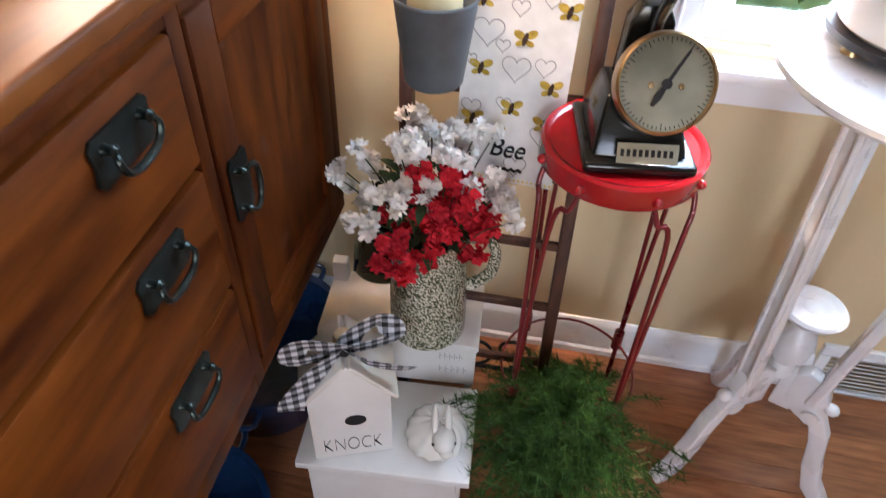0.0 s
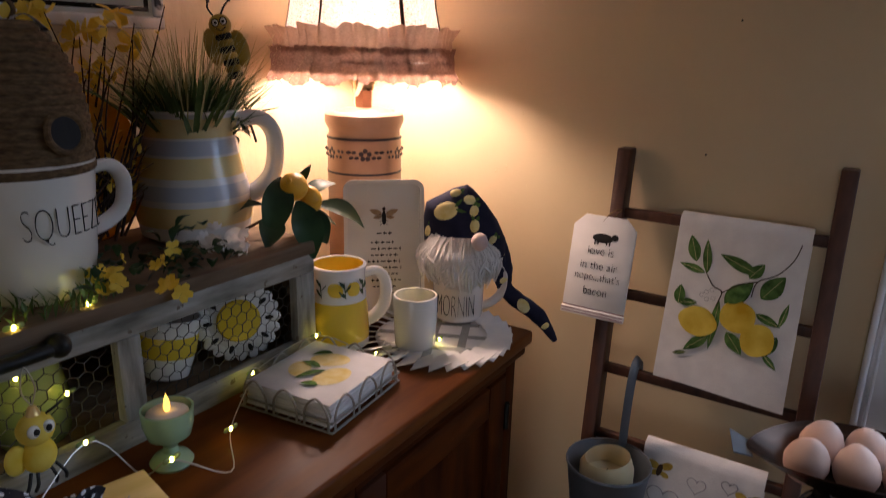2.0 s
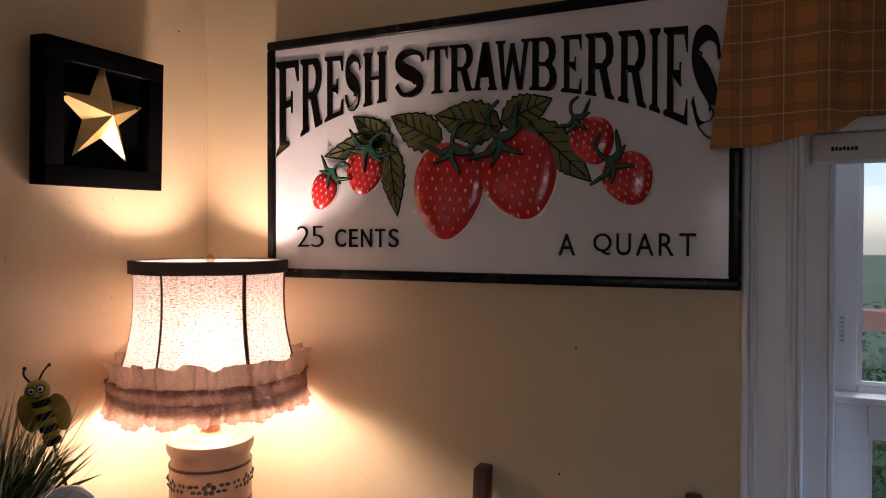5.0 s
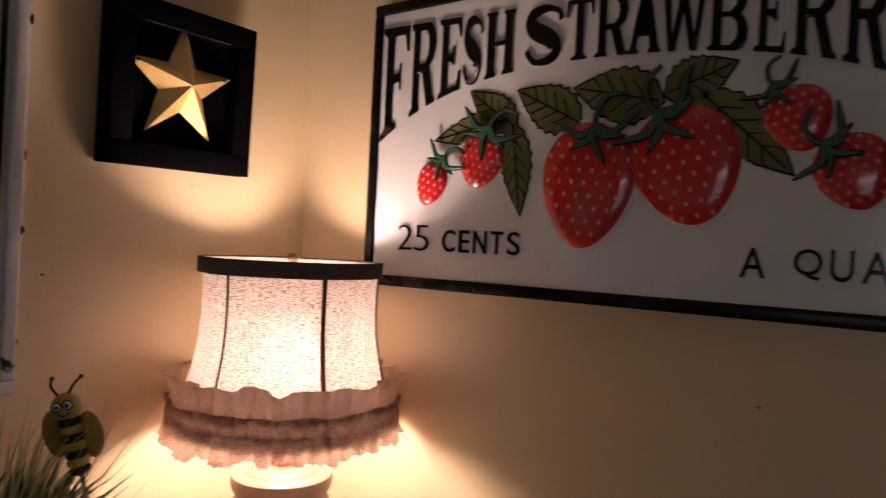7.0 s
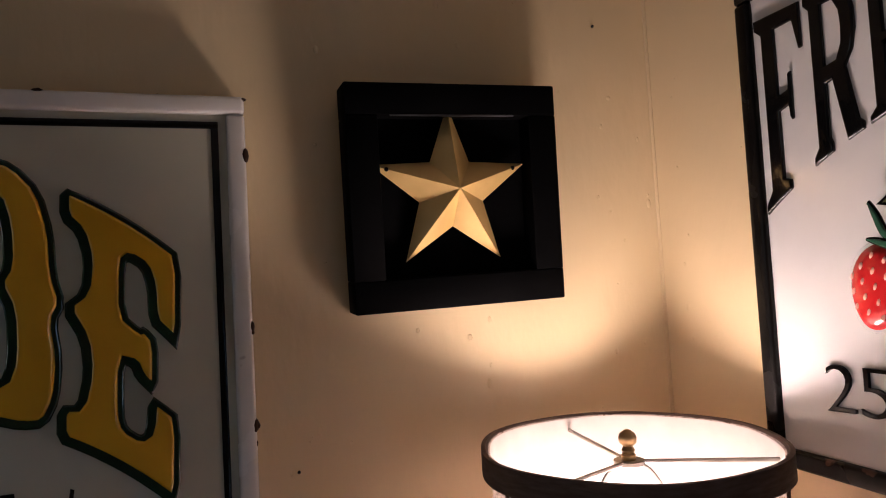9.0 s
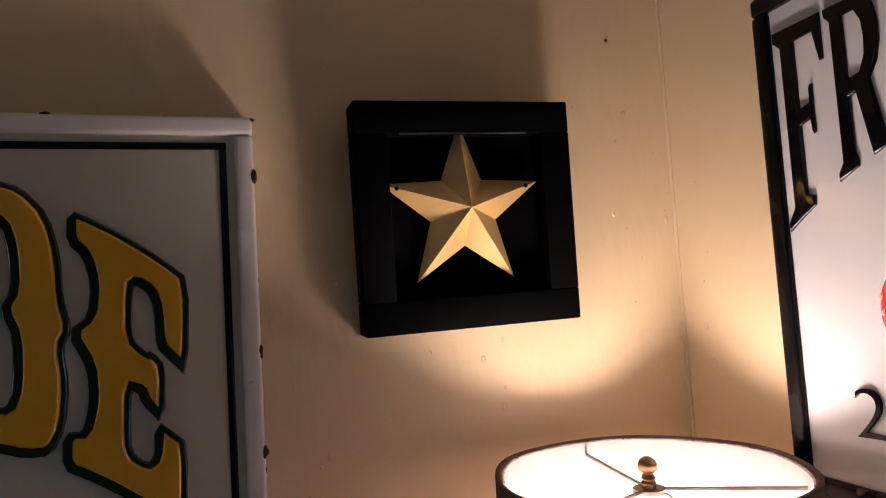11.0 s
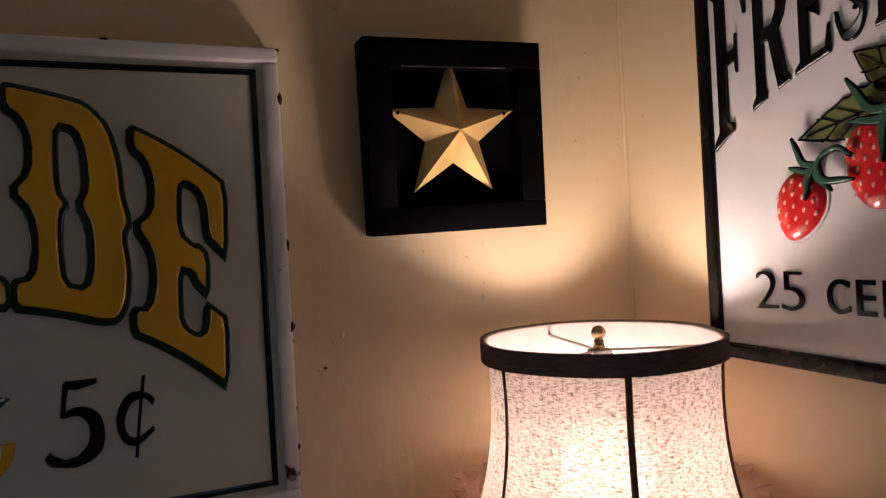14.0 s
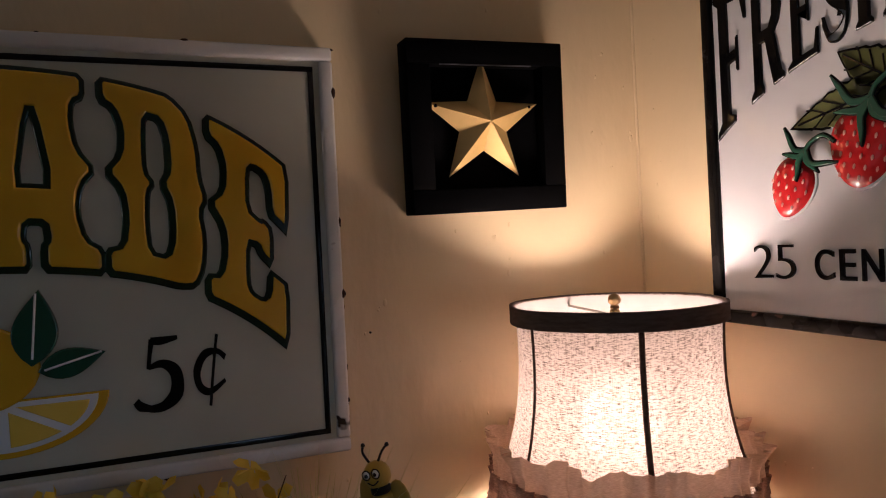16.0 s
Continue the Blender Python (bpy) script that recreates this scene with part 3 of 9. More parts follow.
for k in range(60):
    # Drips and pimples in the old paint.
    y, z, size = -0.45 * rng.random() ** 1.5, rng.uniform(1.5, 2.3), rng.choice((0.001, 0.0014, 0.002, 0.0028))
    west.ball((WEST, y, z), (0.0006 + size * 0.15, size, size * rng.uniform(0.8, 2.0)), 8, 6)
structure("wall_west", west, WALL, "cream painted plaster wall behind the sideboard", "wall")
g = Geo()
for lo, hi in (((WEST - 0.12, SOUTH - 0.12, 0), (FAR[0], SOUTH, TOP)), ((FAR[1], SOUTH - 0.12, 0), (EAST + 0.12, SOUTH, TOP)),
               ((FAR[0], SOUTH - 0.12, 0), (FAR[1], SOUTH, FAR[2])), ((FAR[0], SOUTH - 0.12, FAR[3]), (FAR[1], SOUTH, TOP))):
    g.box(lo, hi)
structure("wall_south", g, WALL, "plain cream wall with a window opening", "wall")
structure("wall_east", Geo().box((EAST, SOUTH, 0), (EAST + 0.12, NORTH, TOP)), WALL, "plain cream painted wall", "wall")
structure("ceiling", Geo().box((WEST - 0.12, SOUTH - 0.12, TOP), (EAST + 0.12, NORTH + 0.14, TOP + 0.1)), CEILING, "plain white painted ceiling", "ceiling")
floor = structure("floor", Geo().box((WEST - 0.12, SOUTH - 0.12, -0.08), (EAST + 0.12, NORTH + 0.14, FLOOR_Z - 0.005)), FLOOR, "red-brown wooden strip floor", "floor")
# A narrow rounded bead fills the corner of the walls.
structure("trim", Geo().tube([(WEST + 0.001, NORTH - 0.001, FLOOR_Z + 0.11), (WEST + 0.001, NORTH - 0.001, TOP)], 0.0022, 8), WALL, "cream painted bead in the corner of the walls", "trim")

# Baseboards with a rounded cap.
profile = [(0, 0), (0.02, 0), (0.02, 0.016), (0.014, 0.022), (0.014, 0.088), (0.011, 0.098), (0.005, 0.108), (0, 0.108)]


def baseboard(a, b, out):
    a, b, out = Vector(a), Vector(b), Vector(out)
    verts = [p + out * d + Vector((0, 0, z)) for p in (a, b) for d, z in profile]
    n = len(profile)
    return verts, [tuple(range(n)), tuple(range(n, 2 * n))[::-1]] + [(k, (k + 1) % n, (k + 1) % n + n, k + n) for k in range(n)]


g = Geo()
g.add(*baseboard((WEST, NORTH, FLOOR_Z), (1.50, NORTH, FLOOR_Z), (0, -1, 0)))
g.add(*baseboard((1.86, NORTH, FLOOR_Z), (EAST, NORTH, FLOOR_Z), (0, -1, 0)))
structure("baseboard", g, TRIM, "white painted wooden baseboard along the wall", "baseboard")
g = Geo()
g.add(*baseboard((WEST, NORTH - 0.02, FLOOR_Z), (WEST, SOUTH, FLOOR_Z), (1, 0, 0)))
g.add(*baseboard((EAST, NORTH - 0.02, FLOOR_Z), (EAST, SOUTH, FLOOR_Z), (-1, 0, 0)))
g.add(*baseboard((WEST + 0.02, SOUTH, FLOOR_Z), (EAST - 0.02, SOUTH, FLOOR_Z), (0, 1, 0)))
structure("baseboard", g, TRIM, "white painted wooden baseboard along the wall", "baseboard")

# Return-air grille set into the baseboard line.
VENT = surface("grey_white_painted_metal", (0.5, 0.5, 0.48), (0.58, 0.58, 0.56), 0.4, 12.0)
grille = thing("wall_vent", "white painted metal air grille set low in the wall", "vent", Matrix.Translation((1.505, NORTH, FLOOR_Z - 0.03)))
g = Geo()
g.box((0, -0.014, 0.0), (0.35, 0, 0.03)).box((0, -0.014, 0.15), (0.35, 0, 0.18)).box((0, -0.014, 0.03), (0.025, 0, 0.15)).box((0.325, -0.014, 0.03), (0.35, 0, 0.15))
part("frame", g, TRIM, grille, bevel=0.002)
for k in range(9):
    part("slat", Geo().box((0.025, -0.0015, -0.006), (0.325, 0.0015, 0.006), pose(0, -0.007, 0.0375 + 0.0131 * k, 35)), VENT, grille)

# North window.
window = thing("window_1", "white painted sash window with moulded casing, partly behind a valance", "window", Matrix.Translation((WIN[0], NORTH, WIN[2])), kind="structure")
W, H = WIN[1] - WIN[0], WIN[3] - WIN[2]


def moulded(x0, x1, z0, z1, name):
    g = Geo().box((x0, -0.012, z0), (x1, 0, z1))
    part(name, g, TRIM, window, bevel=0.002)


for side in (0, 1):
    # From the wall inwards: back band, flat casing with two beads, rounded inner edge, liner board.
    def across(x):
        return x if side == 0 else W - x

    def upright(name, a, b, front, bevel=0.002):
        lo, hi = sorted((across(a), across(b)))
        part(name, Geo().box((lo, front, -0.01), (hi, 0, H + 0.014)), TRIM, window, bevel=bevel, segments=3)

    upright("back_band", -0.103, -0.0935, -0.016, 0.004)
    upright("casing", -0.0932, -0.0365, -0.012)
    upright("inner_edge", -0.0362, -0.0285, -0.0165, 0.0065)
    upright("liner", -0.0282, -0.0005, -0.004)
    for x, r in ((-0.086, 0.0028), (-0.046, 0.004)):
        part("bead", Geo().tube([(across(x), -0.012, -0.008), (across(x), -0.012, H + 0.012)], r, 8), TRIM, window)
moulded(-0.103, W + 0.103, H + 0.0145, H + 0.09, "head_casing")
part("window_sill", Geo().box((-0.1, -0.06, -0.034), (W + 0.1, 0.06, -0.011)), TRIM, window, bevel=0.006)
part("apron", Geo().box((-0.08, -0.014, -0.095), (W + 0.08, 0, -0.035)), TRIM, window, bevel=0.003)
for x in (0.0, W - 0.008):
    part("jamb", Geo().box((x, -0.002, -0.01), (x + 0.008, 0.13, H)), TRIM, window, bevel=0.002)
part("head_jamb", Geo().box((0.0085, -0.002, H - 0.008), (W - 0.0085, 0.13, H)), TRIM, window, bevel=0.002)
PANE = glass("window_glass", (0.95, 0.98, 0.97))
MEET = 1.565 - WIN[2]
for name, y, z0, z1, stile, low, top in (("lower_sash", 0.03, -0.01, MEET, 0.042, 0.06, 0.04), ("upper_sash", 0.066, MEET - 0.02, H - 0.0085, 0.034, 0.038, 0.04)):
    a, b = 0.0085, W - 0.0085
    g = Geo().box((a, y, z0), (a + stile, y + 0.03, z1)).box((b - stile, y, z0), (b, y + 0.03, z1))
    g.box((a + stile, y, z0), (b - stile, y + 0.03, z0 + low)).box((a + stile, y, z1 - top), (b - stile, y + 0.03, z1))
    sash = part(name, g, TRIM, window, bevel=0.003)
    g = Geo()
    for lo, hi in (((a + stile, y + 0.004, z0 + low), (a + stile + 0.006, y + 0.012, z1 - top)), ((b - stile - 0.006, y + 0.004, z0 + low), (b - stile, y + 0.012, z1 - top)),
                   ((a + stile + 0.006, y + 0.004, z0 + low), (b - stile - 0.006, y + 0.012, z0 + low + 0.006)), ((a + stile + 0.006, y + 0.004, z1 - top - 0.006), (b - stile - 0.006, y + 0.012, z1 - top))):
        g.box(lo, hi)
    part("glazing_bead", g, TRIM, sash)
    pane = part("pane", Geo().box((a + stile - 0.004, y + 0.013, z0 + low - 0.004), (b - stile + 0.004, y + 0.017, z1 - top + 0.004)), PANE, sash)
    pane.visible_shadow = False
    if name == "lower_sash":
        part("lip", Geo().box((a - 0.002, y - 0.007, z1 + 0.0005), (b + 0.002, y + 0.03, z1 + 0.011)), TRIM, sash, bevel=0.003)
    else:
        # A small ribbed night latch in the stile.
        for k in range(6):
            part("latch_rib", Geo().box((a + 0.012, y - 0.002, MEET + 0.078 + 0.0062 * k), (a + 0.018, y + 0.001, MEET + 0.0818 + 0.0062 * k)), VENT, sash)

# South window, behind the camera.
window2 = thing("window_2", "plain white framed window in the far wall", "window", Matrix.Translation((FAR[0], SOUTH, FAR[2])) @ Matrix.Rotation(radians(-90), 4, "Z"), kind="structure")
L, Hf = FAR[1] - FAR[0], FAR[3] - FAR[2]
g = Geo().box((-0.012, -0.08, -0.08), (0, 0, Hf + 0.08)).box((-0.012, L, -0.08), (0, L + 0.08, Hf + 0.08)).box((-0.012, 0, Hf), (0, L, Hf + 0.08)).box((-0.05, -0.001, -0.03), (0, L + 0.001, 0.0))
part("window_frame", g, TRIM, window2, bevel=0.002)
part("mullion", Geo().box((0.03, L / 2 - 0.02, 0), (0.06, L / 2 + 0.02, Hf)).box((0.03, 0, Hf / 2 - 0.02), (0.06, L / 2 - 0.02, Hf / 2 + 0.02)).box((0.03, L / 2 + 0.02, Hf / 2 - 0.02), (0.06, L, Hf / 2 + 0.02)), TRIM, window2)


# Letter shapes in a unit square: an outline and its holes.
STEM_E = [(0.46, 0.1), (0.46, 0.45), (0.62, 0.45), (0.66, 0.36), (0.74, 0.36), (0.74, 0.64), (0.66, 0.64), (0.62, 0.55), (0.46, 0.55), (0.46, 0.9), (0.8, 0.9),
          (0.9, 0.72), (1, 0.72), (1, 1), (0, 1), (0, 0.94), (0.14, 0.9), (0.14, 0.1), (0, 0.06)]
LETTERS = {
    "F": [[(0, 0), (0.6, 0), (0.6, 0.06), *STEM_E]],
    "E": [[(0, 0), (1, 0), (1, 0.28), (0.9, 0.28), (0.8, 0.1), *STEM_E]],
    "I": [[(0, 0), (1, 0), (1, 0.06), (0.78, 0.1), (0.78, 0.9), (1, 0.94), (1, 1), (0, 1), (0, 0.94), (0.22, 0.9), (0.22, 0.1), (0, 0.06)]],
    "H": [[(0, 0), (0.42, 0), (0.42, 0.06), (0.36, 0.1), (0.36, 0.45), (0.64, 0.45), (0.64, 0.1), (0.58, 0.06), (0.58, 0), (1, 0), (1, 0.06), (0.94, 0.1), (0.94, 0.9), (1, 0.94),
           (1, 1), (0.58, 1), (0.58, 0.94), (0.64, 0.9), (0.64, 0.55), (0.36, 0.55), (0.36, 0.9), (0.42, 0.94), (0.42, 1), (0, 1), (0, 0.94), (0.06, 0.9), (0.06, 0.1), (0, 0.06)]],
    "T": [[(0.2, 0), (0.8, 0), (0.8, 0.06), (0.66, 0.1), (0.66, 0.9), (0.82, 0.9), (0.9, 0.7), (1, 0.7), (1, 1), (0, 1), (0, 0.7), (0.1, 0.7), (0.18, 0.9), (0.34, 0.9), (0.34, 0.1), (0.2, 0.06)]],
    "A": [[(0, 0), (0.36, 0), (0.36, 0.06), (0.3, 0.1), (0.34, 0.26), (0.6, 0.26), (0.64, 0.1), (0.58, 0.06), (0.58, 0), (1, 0), (1, 0.06), (0.94, 0.1), (0.66, 1), (0.36, 1), (0.06, 0.1), (0, 0.06)],
          [(0.38, 0.36), (0.475, 0.72), (0.57, 0.36)]],
    "W": [[(0.2, 0), (0.38, 0), (0.5, 0.5), (0.62, 0), (0.8, 0), (0.95, 0.9), (1, 0.94), (1, 1), (0.72, 1), (0.72, 0.94), (0.79, 0.9), (0.71, 0.36), (0.57, 0.94), (0.43, 0.94), (0.3, 0.36),
           (0.26, 0.9), (0.32, 0.94), (0.32, 1), (0, 1), (0, 0.94), (0.06, 0.9)]],
    "R": [[(0, 0), (0.42, 0), (0.42, 0.06), (0.38, 0.1), (0.38, 0.42), (0.46, 0.42), (0.66, 0), (1, 0), (1, 0.06), (0.92, 0.1), (0.76, 0.46), (0.9, 0.54), (0.97, 0.66), (0.97, 0.8), (0.91, 0.92),
           (0.76, 1), (0, 1), (0, 0.94), (0.1, 0.9), (0.1, 0.1), (0, 0.06)], [(0.38, 0.54), (0.38, 0.9), (0.56, 0.9), (0.66, 0.82), (0.68, 0.72), (0.66, 0.62), (0.56, 0.54)]],
    "B": [[(0, 0), (0.7, 0), (0.88, 0.05), (0.97, 0.16), (0.99, 0.3), (0.92, 0.43), (0.82, 0.5), (0.9, 0.57), (0.95, 0.7), (0.93, 0.85), (0.84, 0.95), (0.7, 1), (0, 1), (0, 0.94), (0.1, 0.9),
           (0.1, 0.1), (0, 0.06)], [(0.38, 0.1), (0.38, 0.45), (0.55, 0.45), (0.66, 0.38), (0.69, 0.28), (0.67, 0.18), (0.55, 0.1)],
          [(0.38, 0.55), (0.38, 0.9), (0.53, 0.9), (0.63, 0.83), (0.66, 0.72), (0.64, 0.62), (0.53, 0.55)]],
}


def stroke(points, widths):
    """The outline of a thick line."""
    pts = smoothed(points, 5)
    n = len(pts)
    left, right = [], []
    for k, p in enumerate(pts):
        d = (pts[min(k + 1, n - 1)] - pts[max(k - 1, 0)]).normalized()
        t = k / (n - 1) * (len(widths) - 1)
        i = min(int(t), len(widths) - 2)
        w = widths[i] + (widths[i + 1] - widths[i]) * (t - i)
        left.append((p.x - d.y * w, p.y + d.x * w))
        right.append((p.x + d.y * w, p.y - d.x * w))
    return left + right[::-1]


LETTERS["S"] = [stroke([(0.93, 0.7), (0.84, 0.86), (0.54, 0.92), (0.24, 0.85), (0.17, 0.7), (0.32, 0.57), (0.6, 0.46), (0.8, 0.32), (0.78, 0.15), (0.54, 0.07), (0.26, 0.1), (0.07, 0.3)],
                       [0.08, 0.06, 0.1, 0.16, 0.17, 0.16, 0.1, 0.06, 0.08])]
# Heavier letters with a pinched waist, for the second sign.
BOLD = {
    "A": [[(0, 0), (0.44, 0), (0.44, 0.12), (0.4, 0.15), (0.42, 0.24), (0.58, 0.24), (0.6, 0.15), (0.56, 0.12), (0.56, 0), (1.04, 0), (1.04, 0.12), (0.9, 0.16), (0.84, 0.3), (0.88, 0.44), (1.0, 0.525), (0.86, 0.62), (0.82, 0.76), (0.84, 0.86), (0.93, 0.89), (0.93, 1), (0.07, 1),
           (0.07, 0.89), (0.16, 0.86), (0.18, 0.76), (0.14, 0.62), (0, 0.525), (0.12, 0.44), (0.16, 0.3), (0.1, 0.16), (0, 0.12)], [(0.36, 0.42), (0.47, 0.8), (0.53, 0.8), (0.64, 0.42)]],
    "D": [[(0, 0), (0.7, 0), (0.86, 0.03), (0.95, 0.14), (0.98, 0.3), (0.94, 0.44), (1.01, 0.52), (0.95, 0.62), (0.94, 0.78), (0.86, 0.93), (0.68, 1), (0, 1), (0, 0.89), (0.12, 0.86), (0.19, 0.76), (0.17, 0.62), (0.02, 0.525), (0.17, 0.44), (0.2, 0.3), (0.16, 0.15), (0, 0.12)],
          [(0.42, 0.14), (0.4, 0.3), (0.42, 0.46), (0.48, 0.51), (0.4, 0.56), (0.4, 0.72), (0.42, 0.86), (0.57, 0.86), (0.63, 0.76), (0.64, 0.6), (0.56, 0.52), (0.65, 0.43), (0.65, 0.24), (0.59, 0.14)]],
    "E": [[(0, 0), (1, 0), (1, 0.34), (0.78, 0.34), (0.76, 0.2), (0.68, 0.15), (0.54, 0.15), (0.5, 0.2), (0.5, 0.42), (0.62, 0.44), (0.66, 0.4), (0.8, 0.38), (0.8, 0.58), (0.7, 0.6), (0.66, 0.58), (0.5, 0.6), (0.5, 0.82),
           (0.56, 0.86), (0.7, 0.86), (0.76, 0.8), (0.78, 0.66), (1, 0.64), (1, 1), (0, 1), (0, 0.89), (0.14, 0.86), (0.21, 0.76), (0.19, 0.62), (0.02, 0.525), (0.19, 0.43), (0.22, 0.3), (0.16, 0.15), (0, 0.12)]],
    "N": [[(0, 0), (0.42, 0), (0.42, 0.12), (0.34, 0.15), (0.34, 0.52), (0.68, 0), (0.88, 0), (0.88, 0.86), (1, 0.88), (1, 1), (0.58, 1), (0.58, 0.88), (0.66, 0.85), (0.66, 0.5), (0.34, 1), (0, 1), (0, 0.88), (0.1, 0.85), (0.1, 0.15), (0, 0.12)]],
    "L": [[(0, 0), (1, 0), (1, 0.36), (0.8, 0.36), (0.74, 0.16), (0.5, 0.15), (0.5, 0.85), (0.64, 0.88), (0.64, 1), (0, 1), (0, 0.88), (0.14, 0.85), (0.14, 0.15), (0, 0.12)]],
    "M": [[(0, 0), (0.36, 0), (0.36, 0.12), (0.28, 0.15), (0.3, 0.6), (0.44, 0.1), (0.56, 0.1), (0.7, 0.6), (0.72, 0.15), (0.64, 0.12), (0.64, 0), (1, 0), (1, 0.12), (0.94, 0.15), (0.92, 0.86), (1, 0.88), (1, 1), (0.7, 1),
           (0.5, 0.42), (0.3, 1), (0, 1), (0, 0.88), (0.08, 0.86), (0.06, 0.15), (0, 0.12)]],
    "O": [[(0.5 + 0.5 * math.sin(k * math.pi / 12), 0.5 - 0.5 * math.cos(k * math.pi / 12)) for k in range(24)],
          [(0.5 + 0.16 * math.sin(-k * math.pi / 8), 0.5 - 0.34 * math.cos(k * math.pi / 8)) for k in range(16)]],
}


def warped(loops, x0, x1, low, high):
    """Fits a unit letter between x0 and x1 and between two curves, with its long edges divided."""
    out = []
    for loop in loops:
        pts = []
        for (a, b), (c, d) in zip(loop, loop[1:] + loop[:1]):
            steps = 1 + int(abs(c - a) * 5)
            for s in range(steps):
                u, v = a + (c - a) * s / steps, b + (d - b) * s / steps
                x = x0 + u * (x1 - x0)
                pts.append((x, low(x) + v * (high(x) - low(x))))
        out.append(pts)
    return out


def raised(name, mesh, w, material, parent, label=""):
    mesh.transform(Matrix.Translation((0, 0, w)))
    return part(name, mesh, material, parent, label, smooth=30)


def sign_base(owner, width, height, rim, depth, rim_mat, field_mat):
    """A pressed metal sheet: a raised rim round a smooth field."""
    g = Geo().box((0, 0, 0), (width, rim, depth)).box((0, height - rim, 0), (width, height, depth))
    g.box((0, rim, 0), (rim, height - rim, depth)).box((width - rim, rim, 0), (width, height - rim, depth))
    part("rim", g, rim_mat, owner, bevel=0.0035, segments=3)
    part("field", Geo().box((rim - 0.001, rim - 0.001, 0.004), (width - rim + 0.001, height - rim + 0.001, depth - 0.006)), field_mat, owner)


# ---- Strawberry sign on the north wall.
SX, SZ, SW, SH = 0.147, 1.715, 0.779, 0.419
berry_sign = thing("metal_sign", "white embossed metal sign with red strawberries and black lettering", "sign", wall_frame(SX, NORTH - 0.001, SZ, "north"))
sign_base(berry_sign, SW, SH, 0.0158, 0.026, WORN_BLACK, WHITE_ENAMEL)
FIELD = 0.0205


def low1(x):
    d = x + SX - 0.5
    return 2.0145 - 0.0058 * d - 0.405 * d * d + 0.355 * d ** 3 - 2.4 * d ** 4 - SZ


def high1(x):
    d = x + SX - 0.168
    return 2.099 - 0.018 * d - 0.02 * d * d - SZ


spans = [("F", 0.164, 0.214), ("R", 0.216, 0.263), ("E", 0.266, 0.305), ("S", 0.307, 0.34), ("H", 0.343, 0.389), ("S", 0.402, 0.459), ("T", 0.461, 0.499), ("R", 0.499, 0.543), ("A", 0.541, 0.582),
         ("W", 0.577, 0.634), ("B", 0.631, 0.676), ("E", 0.679, 0.712), ("R", 0.715, 0.759), ("R", 0.762, 0.803), ("I", 0.805, 0.822), ("E", 0.824, 0.858), ("S", 0.86, 0.9)]
for letter, a, b in spans:
    raised("letter", curve_mesh(warped(LETTERS[letter], a - SX, b - SX, low1, high1), 0.0045, 0.002, offset=-0.001), FIELD - 0.002, BLACK_ENAMEL, berry_sign)
for body, x, z, high, widths in (("25", 0.2105, 1.769, 0.0365, (0.0245, 0.025)), ("CENTS", 0.289, 1.7695, 0.0305, (0.021, 0.0165, 0.0205, 0.0185, 0.0185)), ("A", 0.678, 1.7595, 0.032, (0.025,)),
                                 ("QUART", 0.7295, 1.7605, 0.0315, (0.026, 0.0205, 0.024, 0.0205, 0.022))):
    for character, w in zip(body, widths):
        mesh = text_mesh(character, w, high, 0.004, offset=0.004 if body != "25" else -0.018)
        mesh.transform(Matrix.Translation((x - SX, z - SZ, 0)))
        raised("lettering", mesh, FIELD - 0.0015, BLACK_ENAMEL, berry_sign)
        x += w + (0.0045 if body == "25" else 0.0068)


def berry(cx, cz, a, b, tilt, owner):
    """A pressed strawberry: wide at the shoulders, with pale seeds."""
    m = Matrix.Translation((cx - SX, cz - SZ, FIELD - 0.0005)) @ Matrix.Rotation(radians(tilt), 4, "Z")

    def rim(t):
        y = math.cos(t)
        return a * math.sin(t) * (1.0 + 0.12 * y - 0.07 * y * y), b * (y - 0.03 * math.cos(2 * t))

    def dome(s, big=1.0):
        return 0.009 * big * math.sqrt(max(0.0, 1 - s ** 2.6))

    n, rings = 40, 6
    verts = [(0, 0, dome(0))] + [(rim(2 * math.pi * k / n)[0] * r / rings, rim(2 * math.pi * k / n)[1] * r / rings, dome(r / rings)) for r in range(1, rings + 1) for k in range(n)]
    faces = [(0, 1 + k, 1 + (k + 1) % n) for k in range(n)]
    for r in range(rings - 1):
        faces += [(1 + r * n + k, 1 + (r + 1) * n + k, 1 + (r + 1) * n + (k + 1) % n, 1 + r * n + (k + 1) % n) for k in range(n)]
    body = part("strawberry", Geo().add(verts, faces, m), RED_ENAMEL, owner, smooth=60, solid=False)
    part("outline", curve_mesh([[tuple((m @ Vector((*rim(2 * math.pi * k / n), 0))).xy) for k in range(n)]], 0.002, 0.0006, offset=0.0012), WHITE_ENAMEL, body).location = (0, 0, FIELD - 0.001)
    seeds = Geo()
    step = 0.0166 if a > 0.04 else 0.0108
    rows = int(2 * b / step)
    for i in range(-rows, rows + 1):
        for j in range(-12, 13):
            x, y = (j + 0.5 * (i % 2)) * step, i * step * 0.92
            t = math.atan2(x / a, y / b)
            rx, ry = rim(t)
            s = math.hypot(x, y) / max(math.hypot(rx, ry), 1e-6)
            if s < 0.88:
                w = 0.0018 if a > 0.04 else 0.0015
                seeds.ball((x, y, dome(s) + 0.0002), (w, w * 1.9, 0.0008), 8, 4, m)
    part("seed", seeds, PINK_ENAMEL, body)
    return body


